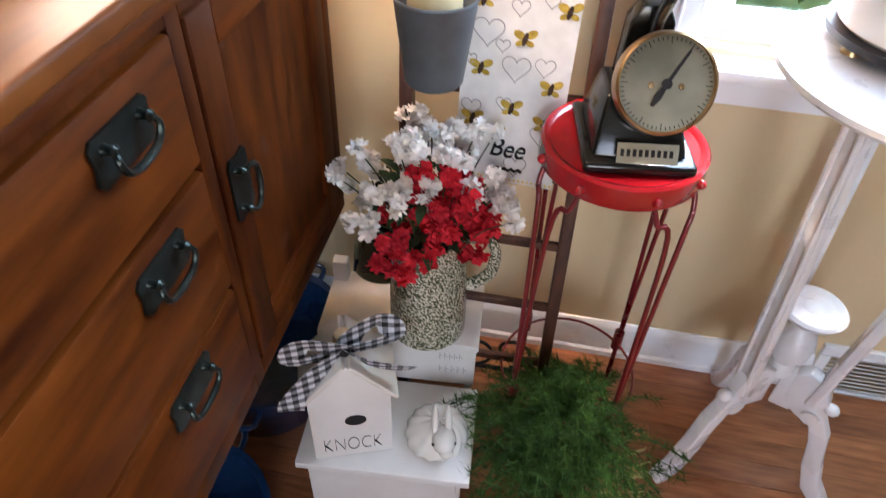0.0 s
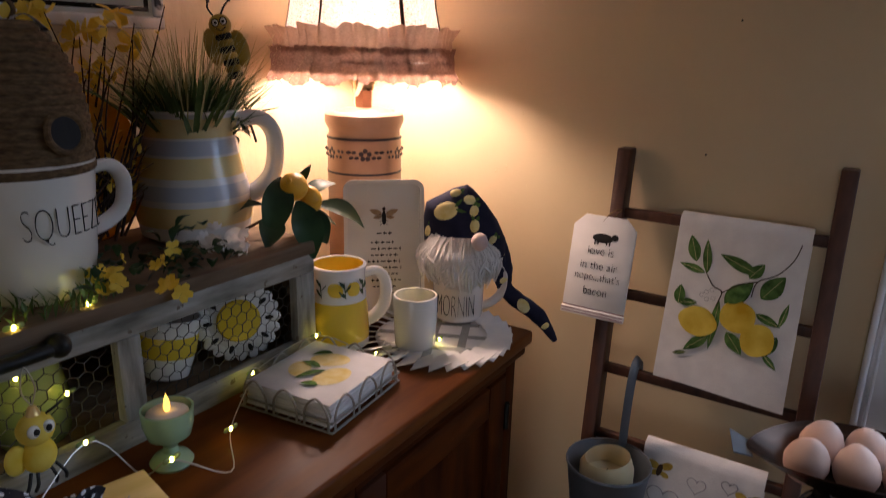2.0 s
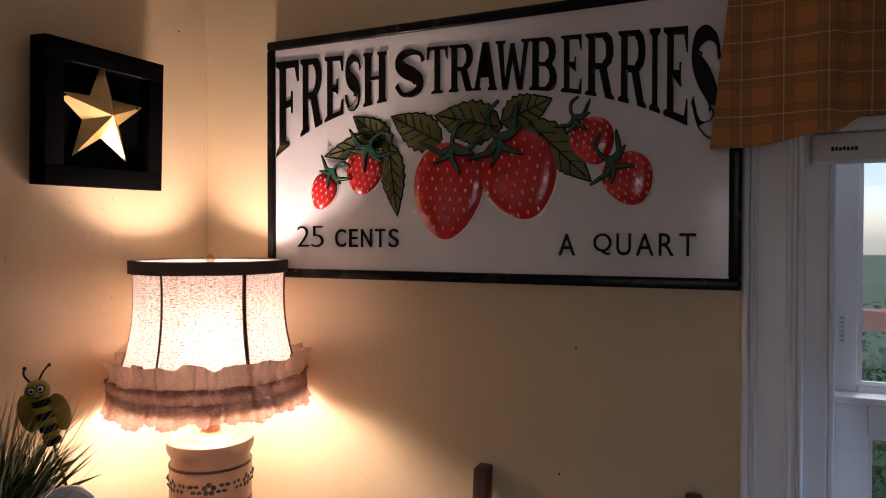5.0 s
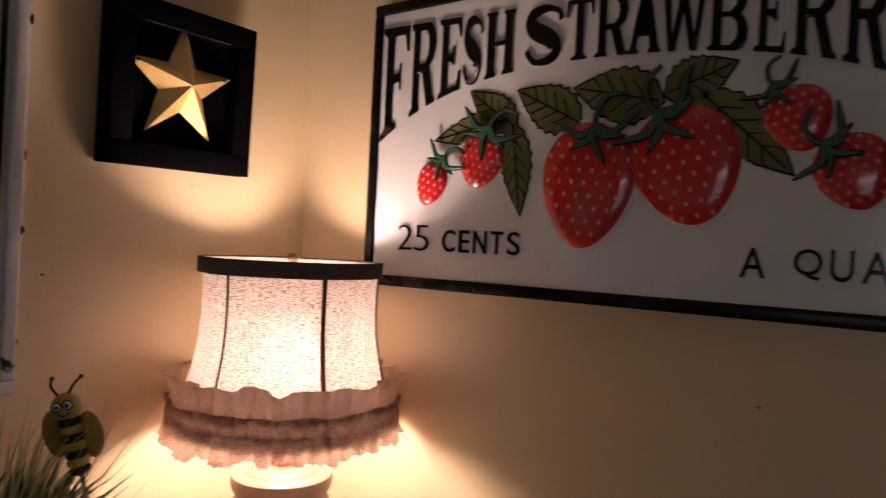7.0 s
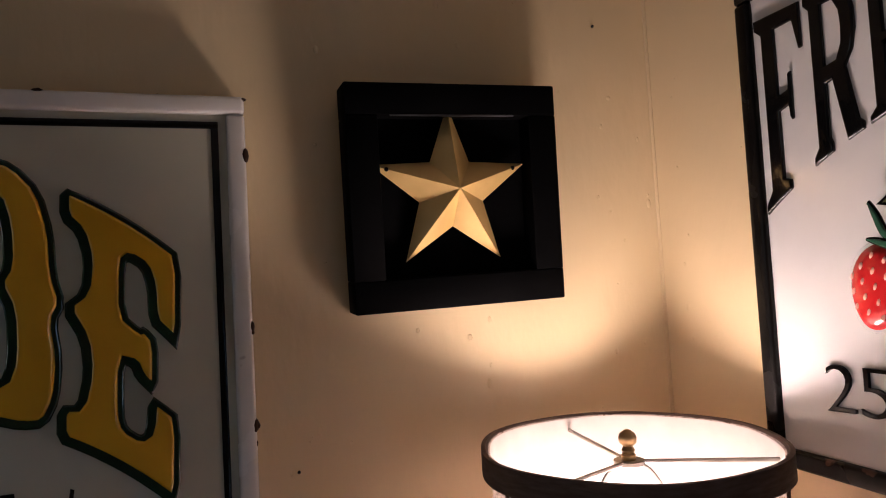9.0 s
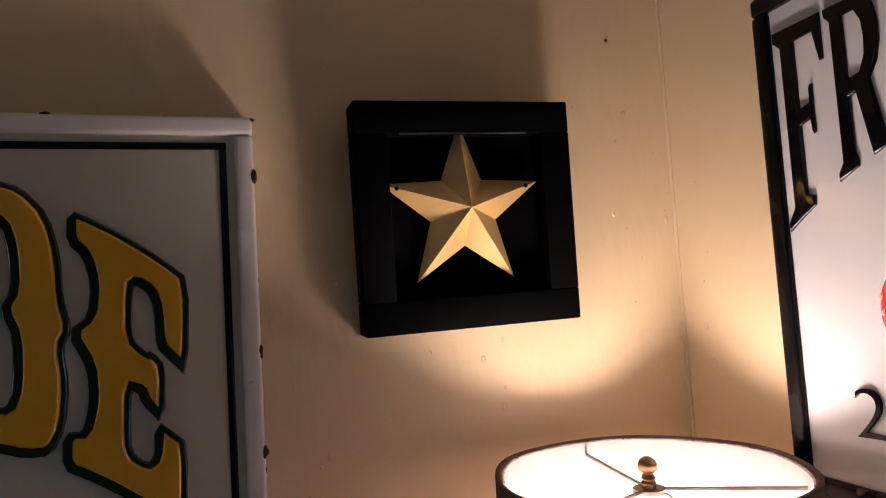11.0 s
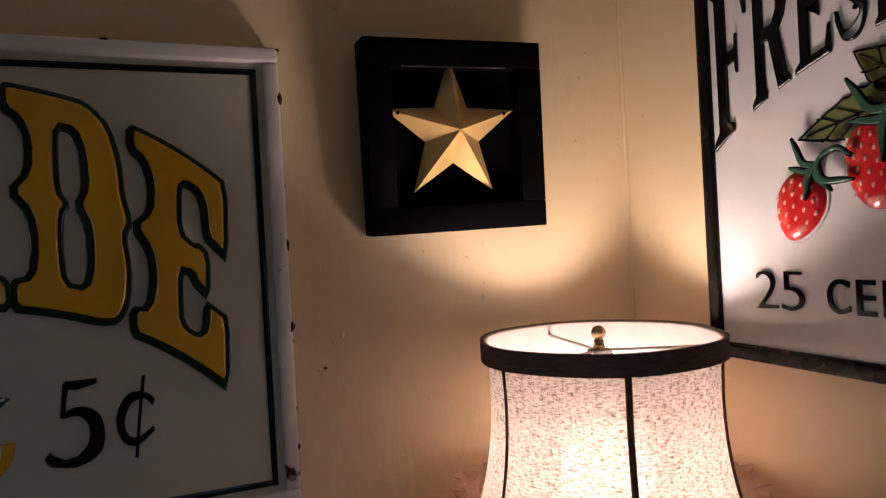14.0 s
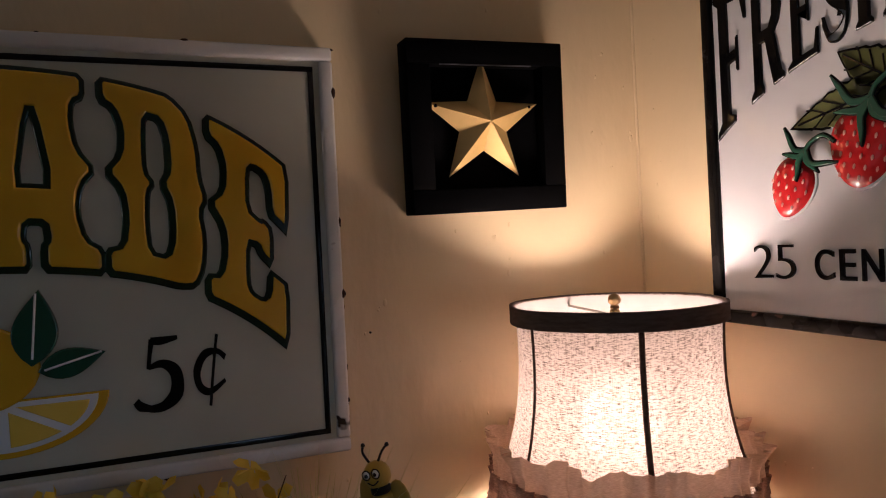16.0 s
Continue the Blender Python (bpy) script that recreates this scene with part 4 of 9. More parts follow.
def leaf_shape(length, width, teeth):
    """A toothed leaf outline from its foot at the origin along +x."""
    top = []
    for k in range(teeth * 2 + 1):
        s = k / (teeth * 2)
        w = width * math.sin(math.pi * min(1, s ** 0.75)) * (1.0 if k % 2 == 0 else 0.86)
        top.append((length * (s + (0.012 if k % 2 else 0)), w))
    return top + [(x, -y) for x, y in top[-2:0:-1]]


def sign_leaf(x0, z0, x1, z1, width, owner, w=0.0):
    length, turn = math.hypot(x1 - x0, z1 - z0), math.atan2(z1 - z0, x1 - x0)
    m = Matrix.Translation((x0 - SX, z0 - SZ, 0)) @ Matrix.Rotation(turn, 4, "Z")
    mesh = curve_mesh([leaf_shape(length, width * 1.08, 8)], 0.003, 0.0012)
    mesh.transform(m)
    ob = raised("leaf", mesh, FIELD - 0.001 + w, OLIVE_ENAMEL, owner)
    edge = curve_mesh([leaf_shape(length, width * 1.08, 8)], 0.002, 0.0006, offset=0.0022)
    edge.transform(m)
    raised("outline", edge, FIELD - 0.0012 + w, BLACK_ENAMEL, ob)
    veins = Geo().tube([(length * 0.04, 0, 0), (length * 0.94, 0, 0)], 0.0013, 6)
    for s in (0.2, 0.36, 0.52, 0.68):
        for side in (1, -1):
            veins.tube([(length * s, 0, 0), (length * (s + 0.1), side * width * 0.4, 0), (length * (s + 0.16), side * width * 0.72 * (1 - abs(s - 0.4)), 0)], 0.001, 6)
    ob2 = part("vein", veins, BLACK_ENAMEL, ob)
    ob2.matrix_local = Matrix.Translation((0, 0, FIELD + 0.0018 + w)) @ m
    return ob


def calyx(cx, cz, size, tilt, owner, w=0.008):
    """Thin curling sepals on a short stalk."""
    g = []
    for k, ang in enumerate((-88, -45, 10, 62, 96)):
        a, bend = radians(ang - 90 + tilt), (0.5, 0.35, -0.3, -0.45, -0.6)[k]
        length = size * (1.2, 0.95, 1.05, 0.85, 1.2)[k]
        pts = [(0, 0), (0.4 * length * math.cos(a + bend), 0.4 * length * math.sin(a + bend)), (0.75 * length * math.cos(a), 0.75 * length * math.sin(a)), (length * math.cos(a - 0.25 * bend), length * math.sin(a - 0.25 * bend))]
        g.append(stroke(pts, [0.07 * size, 0.085 * size, 0.06 * size, 0.006 * size]))
    a = radians(90 + tilt)
    g.append(stroke([(0, 0), (0.3 * size * math.cos(a), 0.3 * size * math.sin(a)), (0.75 * size * math.cos(a - 0.35), 0.75 * size * math.sin(a - 0.35)), (1.05 * size * math.cos(a - 0.75), 1.05 * size * math.sin(a - 0.75))], [0.06 * size, 0.05 * size, 0.055 * size, 0.035 * size]))
    for n, shape in enumerate(g):
        mesh = curve_mesh([shape], 0.003, 0.001)
        mesh.transform(Matrix.Translation((cx - SX, cz - SZ, 0)))
        ob = raised("sepal", mesh, FIELD + w + 0.0004 * n, TEAL_ENAMEL, owner)
        edge = curve_mesh([shape], 0.0014, 0.0004, offset=0.0012)
        edge.transform(Matrix.Translation((cx - SX, cz - SZ, 0)))
        raised("outline", edge, FIELD + w - 0.0006 + 0.0004 * n, BLACK_ENAMEL, ob)


for args in ((0.392, 1.95, 0.27, 1.926, 0.02), (0.398, 1.936, 0.326, 1.988, 0.022), (0.392, 1.944, 0.408, 1.824, 0.021), (0.488, 1.936, 0.399, 1.984, 0.028), (0.588, 1.955, 0.478, 1.98, 0.032),
             (0.588, 1.962, 0.665, 1.992, 0.026), (0.629, 1.962, 0.724, 1.869, 0.027)):
    sign_leaf(*args, berry_sign)
berry(0.265, 1.866, 0.027, 0.034, -22, berry_sign)
berry(0.346, 1.897, 0.037, 0.041, -14, berry_sign)
berry(0.4985, 1.862, 0.0625, 0.081, -5, berry_sign)
berry(0.6155, 1.883, 0.064, 0.072, 16, berry_sign)
berry(0.727, 1.927, 0.034, 0.037, 18, berry_sign)
berry(0.778, 1.871, 0.037, 0.041, 22, berry_sign)
for cx, cz, size, tilt in ((0.292, 1.9, 0.031, -40), (0.363, 1.938, 0.042, -30), (0.511, 1.931, 0.046, 0), (0.583, 1.941, 0.05, 40), (0.702, 1.962, 0.027, 30), (0.751, 1.897, 0.036, 60)):
    calyx(cx, cz, size, tilt, berry_sign)

# ---- Lemonade sign on the west wall.
LY, LZ, LW, LH = -1.401, 1.588, 0.964, 0.472
lemon_sign = thing("metal_sign", "white embossed metal sign with arched yellow lettering, chipped edges", "sign", wall_frame(WEST + 0.001, LY, LZ, "west"))
sign_base(lemon_sign, LW, LH, 0.016, 0.031, WORN_ENAMEL, AGED_ENAMEL)
rng = random.Random(3)
for u, v, size in ((LW, 0.42, 0.007), (LW, 0.27, 0.005), (LW, 0.185, 0.006), (LW, 0.17, 0.0025), (LW, 0.33, 0.002), (LW, 0.1, 0.003), (LW, 0.06, 0.004), (LW - 0.001, LH - 0.002, 0.004), (LW - 0.16, LH, 0.005), (LW - 0.3, LH, 0.003), (LW - 0.07, LH, 0.002), (LW - 0.2, 0, 0.004), (LW - 0.42, 0, 0.003)):
    chip = Geo().ball((0, 0, 0), (size * 0.45 if u == LW else size, size if u == LW else size * 0.4, size * 0.6), 9, 6)
    for k in range(2):
        chip.ball((rng.uniform(-0.3, 0.3) * size, rng.uniform(-1.2, 1.2) * size if u == LW else 0, 0), (size * 0.35, size * 0.5, size * 0.5), 7, 5)
    part("chip", chip, RUST, lemon_sign).location = (min(u, LW) - 0.0006, min(v, LH) - (0.0006 if v > 0 else 0), 0.028)
FIELD2 = 0.0255
g = Geo()
a, b = 0.0225, 0.0062
for lo, hi in (((a, a), (LW - a, a + b)), ((a, LH - a - b), (LW - a, LH - a)), ((a, a + b), (a + b, LH - a - b)), ((LW - a - b, a + b), (LW - a, LH - a - b))):
    g.box((*lo, FIELD2 - 0.001), (*hi, FIELD2 + 0.0012))
part("border_line", g, BLACK_ENAMEL, lemon_sign, bevel=0.0005)


def low2(x):
    return 1.822 - 3.3 * (x + LY + 0.92) ** 4 - LZ


def high2(x):
    return 2.025 - 3.05 * (x + LY + 0.92) ** 4 - LZ


edges = [-1.352, -1.25, -1.15, -1.025, -0.912, -0.803, -0.69]
for letter, y0, y1 in [*zip("LEMONA", edges, edges[1:]), ("D", -0.682, -0.583), ("E", -0.582, -0.4965)]:
    last = y0 > -0.6
    shape = warped(BOLD[letter], y0 - 0.001 - LY, y1 - 0.001 - LY, low2, (lambda x: high2(x) - 0.007) if last else high2)
    lean, end = ((-0.003, 0.004), (-0.005, 0.003)) if last else ((0.0, 0.0), (0.0, 0.0))
    sloped = []
    for loop in shape:
        points = []
        for x, z in loop:
            u, v = (x - (y0 - LY)) / (y1 - y0), min(1, max(0, (z - low2(x)) / (high2(x) - low2(x))))
            points.append((x + (1 - u) * (lean[0] * (1 - v) + lean[1] * v) + u * (end[0] * (1 - v) + end[1] * v), z))
        # Corners are pressed slightly round.
        sloped.append([tuple(Vector(p).lerp(Vector(q), t)) for p, q in zip(points, points[1:] + points[:1]) for t in (0.22, 0.78)])
    shape = sloped
    ob = raised("letter", curve_mesh(shape, 0.007, 0.002, offset=-0.003), FIELD2 - 0.001, YELLOW_ENAMEL, lemon_sign)
    back = curve_mesh(shape, 0.0042, 0.0016, offset=0.0032)
    back.transform(Matrix.Translation((-0.0014, -0.0012, 0)))
    raised("outline", back, FIELD2 - 0.001, OUTLINE_ENAMEL, ob)
five = [stroke([(0.9, 0.99), (0.6, 0.96), (0.42, 0.97)], [0.03, 0.06, 0.05]), stroke([(0.44, 0.99), (0.4, 0.8), (0.36, 0.58)], [0.05, 0.04, 0.035]),
        stroke([(0.37, 0.6), (0.62, 0.64), (0.84, 0.5), (0.84, 0.22), (0.6, 0.05), (0.34, 0.03)], [0.03, 0.06, 0.11, 0.12, 0.07, 0.045]), stroke([(0.4, 0.03), (0.2, 0.08), (0.12, 0.16)], [0.04, 0.07, 0.06])]
cent = [stroke([(0.9, 0.66), (0.7, 0.76), (0.4, 0.72), (0.22, 0.5), (0.28, 0.28), (0.52, 0.2), (0.88, 0.34)], [0.05, 0.04, 0.07, 0.09, 0.07, 0.05, 0.03]), stroke([(0.72, 1.0), (0.6, 0.5), (0.5, 0.0)], [0.035, 0.035, 0.035])]
for shapes, y, z, w, h in ((five, -0.671, 1.662, 0.056, 0.077), (cent, -0.612, 1.66, 0.044, 0.078)):
    for n, shape in enumerate(shapes):
        mesh = curve_mesh([[(px * w + y - LY, pz * h + z - LZ) for px, pz in shape]], 0.0018, 0.0006)
        raised("numeral", mesh, FIELD2 - 0.0008 + 0.0005 * n, BLACK_ENAMEL, lemon_sign)
# Lemon slice, lemon and leaves.
LEMON_FLESH = surface("pale_lemon_enamel", (0.75, 0.5, 0.06), (0.8, 0.56, 0.1), 0.22, 14.0, coat=0.5)


def disc(cx, cz, rx, rz, a0, a1, n=28):
    return [(cx - LY + rx * math.cos(a0 + (a1 - a0) * k / n), cz - LZ + rz * math.sin(a0 + (a1 - a0) * k / n)) for k in range(n + 1)]


CX, CZ = -0.785, 1.69
raised("lemon_peel", curve_mesh([disc(CX, CZ, 0.096, 0.058, math.pi, 2 * math.pi)], 0.004, 0.0014), FIELD2 - 0.001, YELLOW_ENAMEL, lemon_sign)
raised("lemon_pith", curve_mesh([disc(CX, CZ - 0.002, 0.086, 0.05, math.pi, 2 * math.pi)], 0.0045, 0.0006), FIELD2 - 0.001, WHITE_ENAMEL, lemon_sign)
for k in range(4):
    a0, a1 = math.pi * (1 + k / 4) + 0.07, math.pi * (1 + (k + 1) / 4) - 0.07
    wedge = [(CX - LY + 0.012 * math.cos((a0 + a1) / 2), CZ - 0.004 - LZ + 0.008 * math.sin((a0 + a1) / 2))] + disc(CX, CZ - 0.004, 0.078, 0.043, a0, a1, 8)
    raised("lemon_segment", curve_mesh([wedge], 0.006, 0.0016), FIELD2 - 0.001, LEMON_FLESH, lemon_sign)
raised("lemon", curve_mesh([disc(-0.806, 1.722, 0.056, 0.044, 0, 2 * math.pi)], 0.008, 0.003), FIELD2 - 0.002, YELLOW_ENAMEL, lemon_sign)
for x0, z0, x1, z1, w in ((-0.757, 1.722, -0.748, 1.799, 0.021), (-0.752, 1.716, -0.69, 1.731, 0.015)):
    length, turn = math.hypot(x1 - x0, z1 - z0), math.atan2(z1 - z0, x1 - x0)
    outline = [(length * s, w * math.sin(math.pi * s ** 0.8)) for s in [k / 10 for k in range(11)]]
    outline += [(x, -y) for x, y in outline[-2:0:-1]]
    mesh = curve_mesh([outline], 0.007, 0.0016)
    mesh.transform(Matrix.Translation((x0 - LY, z0 - LZ, 0)) @ Matrix.Rotation(turn, 4, "Z"))
    ob = raised("leaf", mesh, FIELD2 + 0.001, GREEN_ENAMEL, lemon_sign)
    rib = part("rib", Geo().tube([(0.1 * length, 0, 0), (0.95 * length, 0.1 * w, 0)], 0.0012, 6), WHITE_ENAMEL, ob)
    rib.matrix_local = Matrix.Translation((x0 - LY, z0 - LZ, FIELD2 + 0.008)) @ Matrix.Rotation(turn, 4, "Z")

# ---- Star in a black shadow box.
BY, BZ, BW, BH, BD = -0.3465, 1.862, 0.213, 0.213, 0.034
star_box = thing("shadow_box", "black wooden shadow box holding a faceted gold star", "shadow box", wall_frame(WEST + 0.001, BY, BZ, "west") @ Matrix.Rotation(radians(1.2), 4, "Z") @ Matrix.Rotation(radians(3.0), 4, "X"))
# Black streaked with pale grey: the colour of a painted highlight.
EDGE_GLINT = surface("black_paint_with_pale_glint", (0.004, 0.004, 0.0045), (0.09, 0.09, 0.095), 0.5, 90.0, (0.3, 1, 1))
r = 0.03
g = Geo().box((0, 0, 0), (BW, r, BD)).box((0, BH - r, 0), (BW, BH, BD)).box((0, r, 0), (r, BH - r, BD)).box((BW - r, r, 0), (BW, BH - r, BD))
part("frame", g, BLACK_PAINT, star_box, bevel=0.0015)
# A thin pale strip paints in the highlight on the upper inner edge.
part("edge_highlight", Geo().box((r + 0.012, BH - r - 0.0012, BD - 0.0012), (BW - r - 0.016, BH - r + 0.0003, BD + 0.0004)), EDGE_GLINT, star_box, "pale strip painted as a highlight along the inner edge")
part("backing", Geo().box((r - 0.001, r - 0.001, 0.002), (BW - r + 0.001, BH - r + 0.001, 0.012)), BLACK_PAINT, star_box)
outer, inner, cx, cz = 0.083, 0.0345, 0.1025, 0.112
verts = [(cx, cz, 0.047)]
for k in range(10):
    rad, ang = (outer if k % 2 == 0 else inner), math.pi / 2 + k * math.pi / 5 - radians(0.5)
    verts.append((cx + rad * math.cos(ang), cz + rad * math.sin(ang), 0.02))
verts.append((cx, cz, 0.016))
faces = [(0, 1 + k, 1 + (k + 1) % 10) for k in range(10)] + [(11, 1 + (k + 1) % 10, 1 + k) for k in range(10)]
star = part("star", Geo().add(verts, faces), GOLD, star_box, "matte gold faceted metal star", smooth=0)
for k in (2, 8):
    ang = math.pi / 2 + k * math.pi / 5 - radians(0.5)
    part("rivet", Geo().ball((cx + 0.068 * math.cos(ang), cz + 0.068 * math.sin(ang), 0.0245), 0.0022, 8, 6), BLACK_PAINT, star)


# ---- Sideboard along the west wall.
DECK = 1.160                      # height of its top
SB0, SB1, FRONT = -1.48, -0.204, 0.478
sideboard = thing("sideboard", "cherry-stained wooden sideboard with drawers, doors and dark bronze pulls", "sideboard", Matrix.Translation((WEST + 0.012, SB0, 0)))
OX, OY = WEST + 0.012, SB0


def on_board(lo, hi):
    return (lo[0] - OX, lo[1] - OY, lo[2]), (hi[0] - OX, hi[1] - OY, hi[2])


part("top", Geo().box(*on_board((OX, SB0 - 0.02, DECK - 0.022), (0.496, SB1 + 0.02, DECK))), SIDEBOARD_TOP, sideboard, bevel=0.005, segments=3)
part("moulding", Geo().box(*on_board((OX, SB0 - 0.012, DECK - 0.0385), (0.489, SB1 + 0.012, DECK - 0.0225))), SIDEBOARD, sideboard, bevel=0.004)
BOTTOM = 0.585
g = Geo().box(*on_board((OX, SB0, BOTTOM), (FRONT - 0.02, SB1, DECK - 0.0385)))
part("body", g, SIDEBOARD, sideboard, bevel=0.003)
g = Geo()
for y0, y1 in ((SB0, SB0 + 0.03), (-1.25, -1.225), (-0.612, -0.588), (SB1 - 0.03, SB1)):
    g.box(*on_board((FRONT - 0.02, y0, BOTTOM), (FRONT, y1, DECK - 0.0385)))
for y0, y1 in ((SB0 + 0.03, -1.25), (-1.225, -0.612), (-0.588, SB1 - 0.03)):
    g.box(*on_board((FRONT - 0.02, y0, BOTTOM), (FRONT, y1, BOTTOM + 0.035)))
    g.box(*on_board((FRONT - 0.02, y0, 1.104), (FRONT, y1, DECK - 0.0385)))
part("face_frame", g, SIDEBOARD_DOOR, sideboard, bevel=0.002)
for x, y in ((0.05, SB0 + 0.04), (0.05, SB1 - 0.04), (0.2, SB0 + 0.04), (0.2, SB1 - 0.04)):
    prof = [(0.0, FLOOR_Z), (0.016, FLOOR_Z), (0.018, FLOOR_Z + 0.02), (0.022, 0.45), (0.024, BOTTOM - 0.05), (0.028, BOTTOM - 0.04), (0.028, BOTTOM), (0.0, BOTTOM)]
    part("leg", Geo().lathe(prof, 16, Matrix.Translation((x - OX, y - OY, 0))), SIDEBOARD_DOOR, sideboard)


def bail_pull(owner, y, z, upright=False):
    """A back plate with cut corners, two posts and a swinging bail."""
    m = Matrix.Translation((FRONT + 0.003 - OX, y - OY, z)) @ Matrix(((0, 0, 1, 0), (1, 0, 0, 0), (0, 1, 0, 0), (0, 0, 0, 1)))
    if upright:
        m = m @ Matrix.Rotation(radians(90), 4, "Z")
    w, h, c = 0.042, 0.022, 0.006
    outline = [(-w + c, -h), (w - c, -h), (w, -h + c), (w - 0.003, 0), (w, h - c), (w - c, h), (-w + c, h), (-w, h - c), (-w + 0.003, 0), (-w, -h + c)]
    g = Geo().prism(outline, 0, 0.003, m)
    for s in (-1, 1):
        g.lathe([(0, 0.002), (0.006, 0.002), (0.0045, 0.006), (0.0045, 0.011), (0.006, 0.013), (0.003, 0.0165), (0, 0.017)], 12, m @ Matrix.Translation((s * 0.026, 0.009, 0)))
    pts = smoothed([(-0.026, 0.009, 0.013), (-0.03, 0.0, 0.017), (-0.022, -0.013, 0.0165), (0, -0.018, 0.016), (0.022, -0.013, 0.0165), (0.03, 0.0, 0.017), (0.026, 0.009, 0.013)], 5)
    g.tube(pts, [0.0026 + 0.0012 * math.sin(math.pi * k / (len(pts) - 1)) for k in range(len(pts))], 8, m=m)
    part("pull", g, BRONZE, owner, "dark bronze bail pull")


heights = [(0.967, 1.101), (0.797, 0.957), (0.624, 0.787)]
for z0, z1 in heights:
    drawer = part("drawer", Geo().box(*on_board((FRONT - 0.018, -1.222, z0), (FRONT + 0.003, -0.615, z1))), SIDEBOARD, sideboard, bevel=0.003)
    for y in (-0.715 if z0 > 0.9 else -0.719 if z0 > 0.7 else -0.738, -1.1):
        bail_pull(drawer, y, z1 - (0.043 if z0 > 0.9 else 0.039 if z0 > 0.7 else 0.03))
for y0, y1, pull in ((-0.585, SB1 - 0.033, -0.552), (SB0 + 0.033, -1.253, -1.29)):
    z0, z1, s = BOTTOM + 0.038, 1.101, 0.05
    door = part("door", Geo().box(*on_board((FRONT - 0.017, y0 + s - 0.004, z0 + s - 0.004), (FRONT - 0.005, y1 - s + 0.004, z1 - s + 0.004))), SIDEBOARD_DOOR, sideboard)
    for a, b in ((y0, y0 + s), (y1 - s, y1)):
        part("stile", Geo().box(*on_board((FRONT - 0.018, a, z0), (FRONT + 0.003, b, z1))), SIDEBOARD_DOOR, door, bevel=0.003)
    for a, b in ((z0, z0 + s), (z1 - s, z1)):
        part("rail", Geo().box(*on_board((FRONT - 0.018, y0 + s + 0.0003, a), (FRONT + 0.0028, y1 - s - 0.0003, b))), SIDEBOARD, door, bevel=0.003)
    bail_pull(door, pull, 0.893, True)
    hinge_y = y1 + 0.004 if pull > -1 else y0 - 0.004
    for z in (z0 + 0.06, z1 - 0.07):
        part("hinge", Geo().tube([(FRONT + 0.004 - OX, hinge_y - OY, z - 0.022), (FRONT + 0.004 - OX, hinge_y - OY, z + 0.022)], 0.004, 8), BRONZE, door)

# ---- Table lamp with a bell shade.
lamp = thing("table_lamp", "tan stoneware crock lamp with a lit ruffled linen bell shade", "table lamp", Matrix.Translation((*LAMP_AXIS, DECK)))
Z = 1.466 - DECK
crock = [(0, 0), (0.064, 0), (0.068, 0.006), (0.068, Z - 0.05), (0.0665, Z - 0.045), (0.065, Z - 0.03), (0.07, Z - 0.022), (0.0725, Z - 0.014), (0.0715, Z - 0.004), (0.066, Z), (0.058, Z + 0.001), (0.054, Z - 0.003),
         (0.05, Z + 0.002), (0.036, Z + 0.007), (0.03, Z + 0.007), (0, Z + 0.007)]
crock = [(r * 0.935, z) for r, z in crock]
base = part("base", Geo().lathe(crock, 48), STONEWARE, lamp, "tan stoneware crock with brown sprig decoration", bevel=0)
for z in (Z - 0.042, Z - 0.1):
    part("stripe", Geo().lathe([(0.0628, z - 0.0022), (0.0645, z - 0.0017), (0.0645, z + 0.0017), (0.0628, z + 0.0022)], 48), DARK_GLAZE, base)
for k in range(6):
    # A sprig: a five-petalled flower between two leafy twigs.
    ang = radians(-50 + 60 * k)
    m = Matrix.Rotation(ang, 4, "Z") @ Matrix(((0, 0, 1, 0.0637), (1, 0, 0, 0), (0, 1, 0, Z - 0.067), (0, 0, 0, 1)))
    g = Geo()
    for j in range(5):
        a = 2 * math.pi * j / 5 + 0.3
        g.ball((0.007 * math.cos(a), 0.007 * math.sin(a), 0), (0.0042, 0.0042, 0.0009), 8, 4, m)
    for side in (-1, 1):
        for j in range(4):
            x = side * (0.014 + 0.0045 * j)
            g.ball((x, 0.0045 if j % 2 else -0.0045, -0.0022 - 0.0009 * j), (0.0044, 0.0028, 0.0014), 8, 4, m @ Matrix.Translation((0, 0, 0.0006)))
    part("sprig", g, DARK_GLAZE, base)
part("neck", Geo().lathe([(0.0, Z + 0.006), (0.015, Z + 0.006), (0.0155, Z + 0.035), (0.0, Z + 0.035)], 6), surface("copper_socket", (0.4, 0.18, 0.09), (0.5, 0.24, 0.13), 0.45, 30, metal=0.4), lamp)
BULB = surface("lit_bulb_glass", (0.9, 0.85, 0.75), (0.95, 0.9, 0.8), 0.5, 10, emission=(1.0, 0.72, 0.42), glow=30.0)
bulb = part("bulb", Geo().lathe([(0.0, Z + 0.08), (0.012, Z + 0.08), (0.014, Z + 0.1), (0.024, Z + 0.125), (0.03, Z + 0.15), (0.026, Z + 0.172), (0.014, Z + 0.184), (0, Z + 0.187)], 20), BULB, lamp)
bulb.visible_shadow = False
part("socket", Geo().lathe([(0.0, Z + 0.035), (0.017, Z + 0.036), (0.019, Z + 0.05), (0.019, Z + 0.075), (0.015, Z + 0.079), (0, Z + 0.079)], 16), BRASS, lamp)
TOPZ, LOWZ = 1.748 - DECK, 1.535 - DECK


def shade_radius(s):
    """Radius from the top (0) to the foot (1) of the bell."""
    return 0.1165 - 0.004 * math.sin(math.pi * min(1, s * 1.15)) + 0.0295 * s ** 2.6


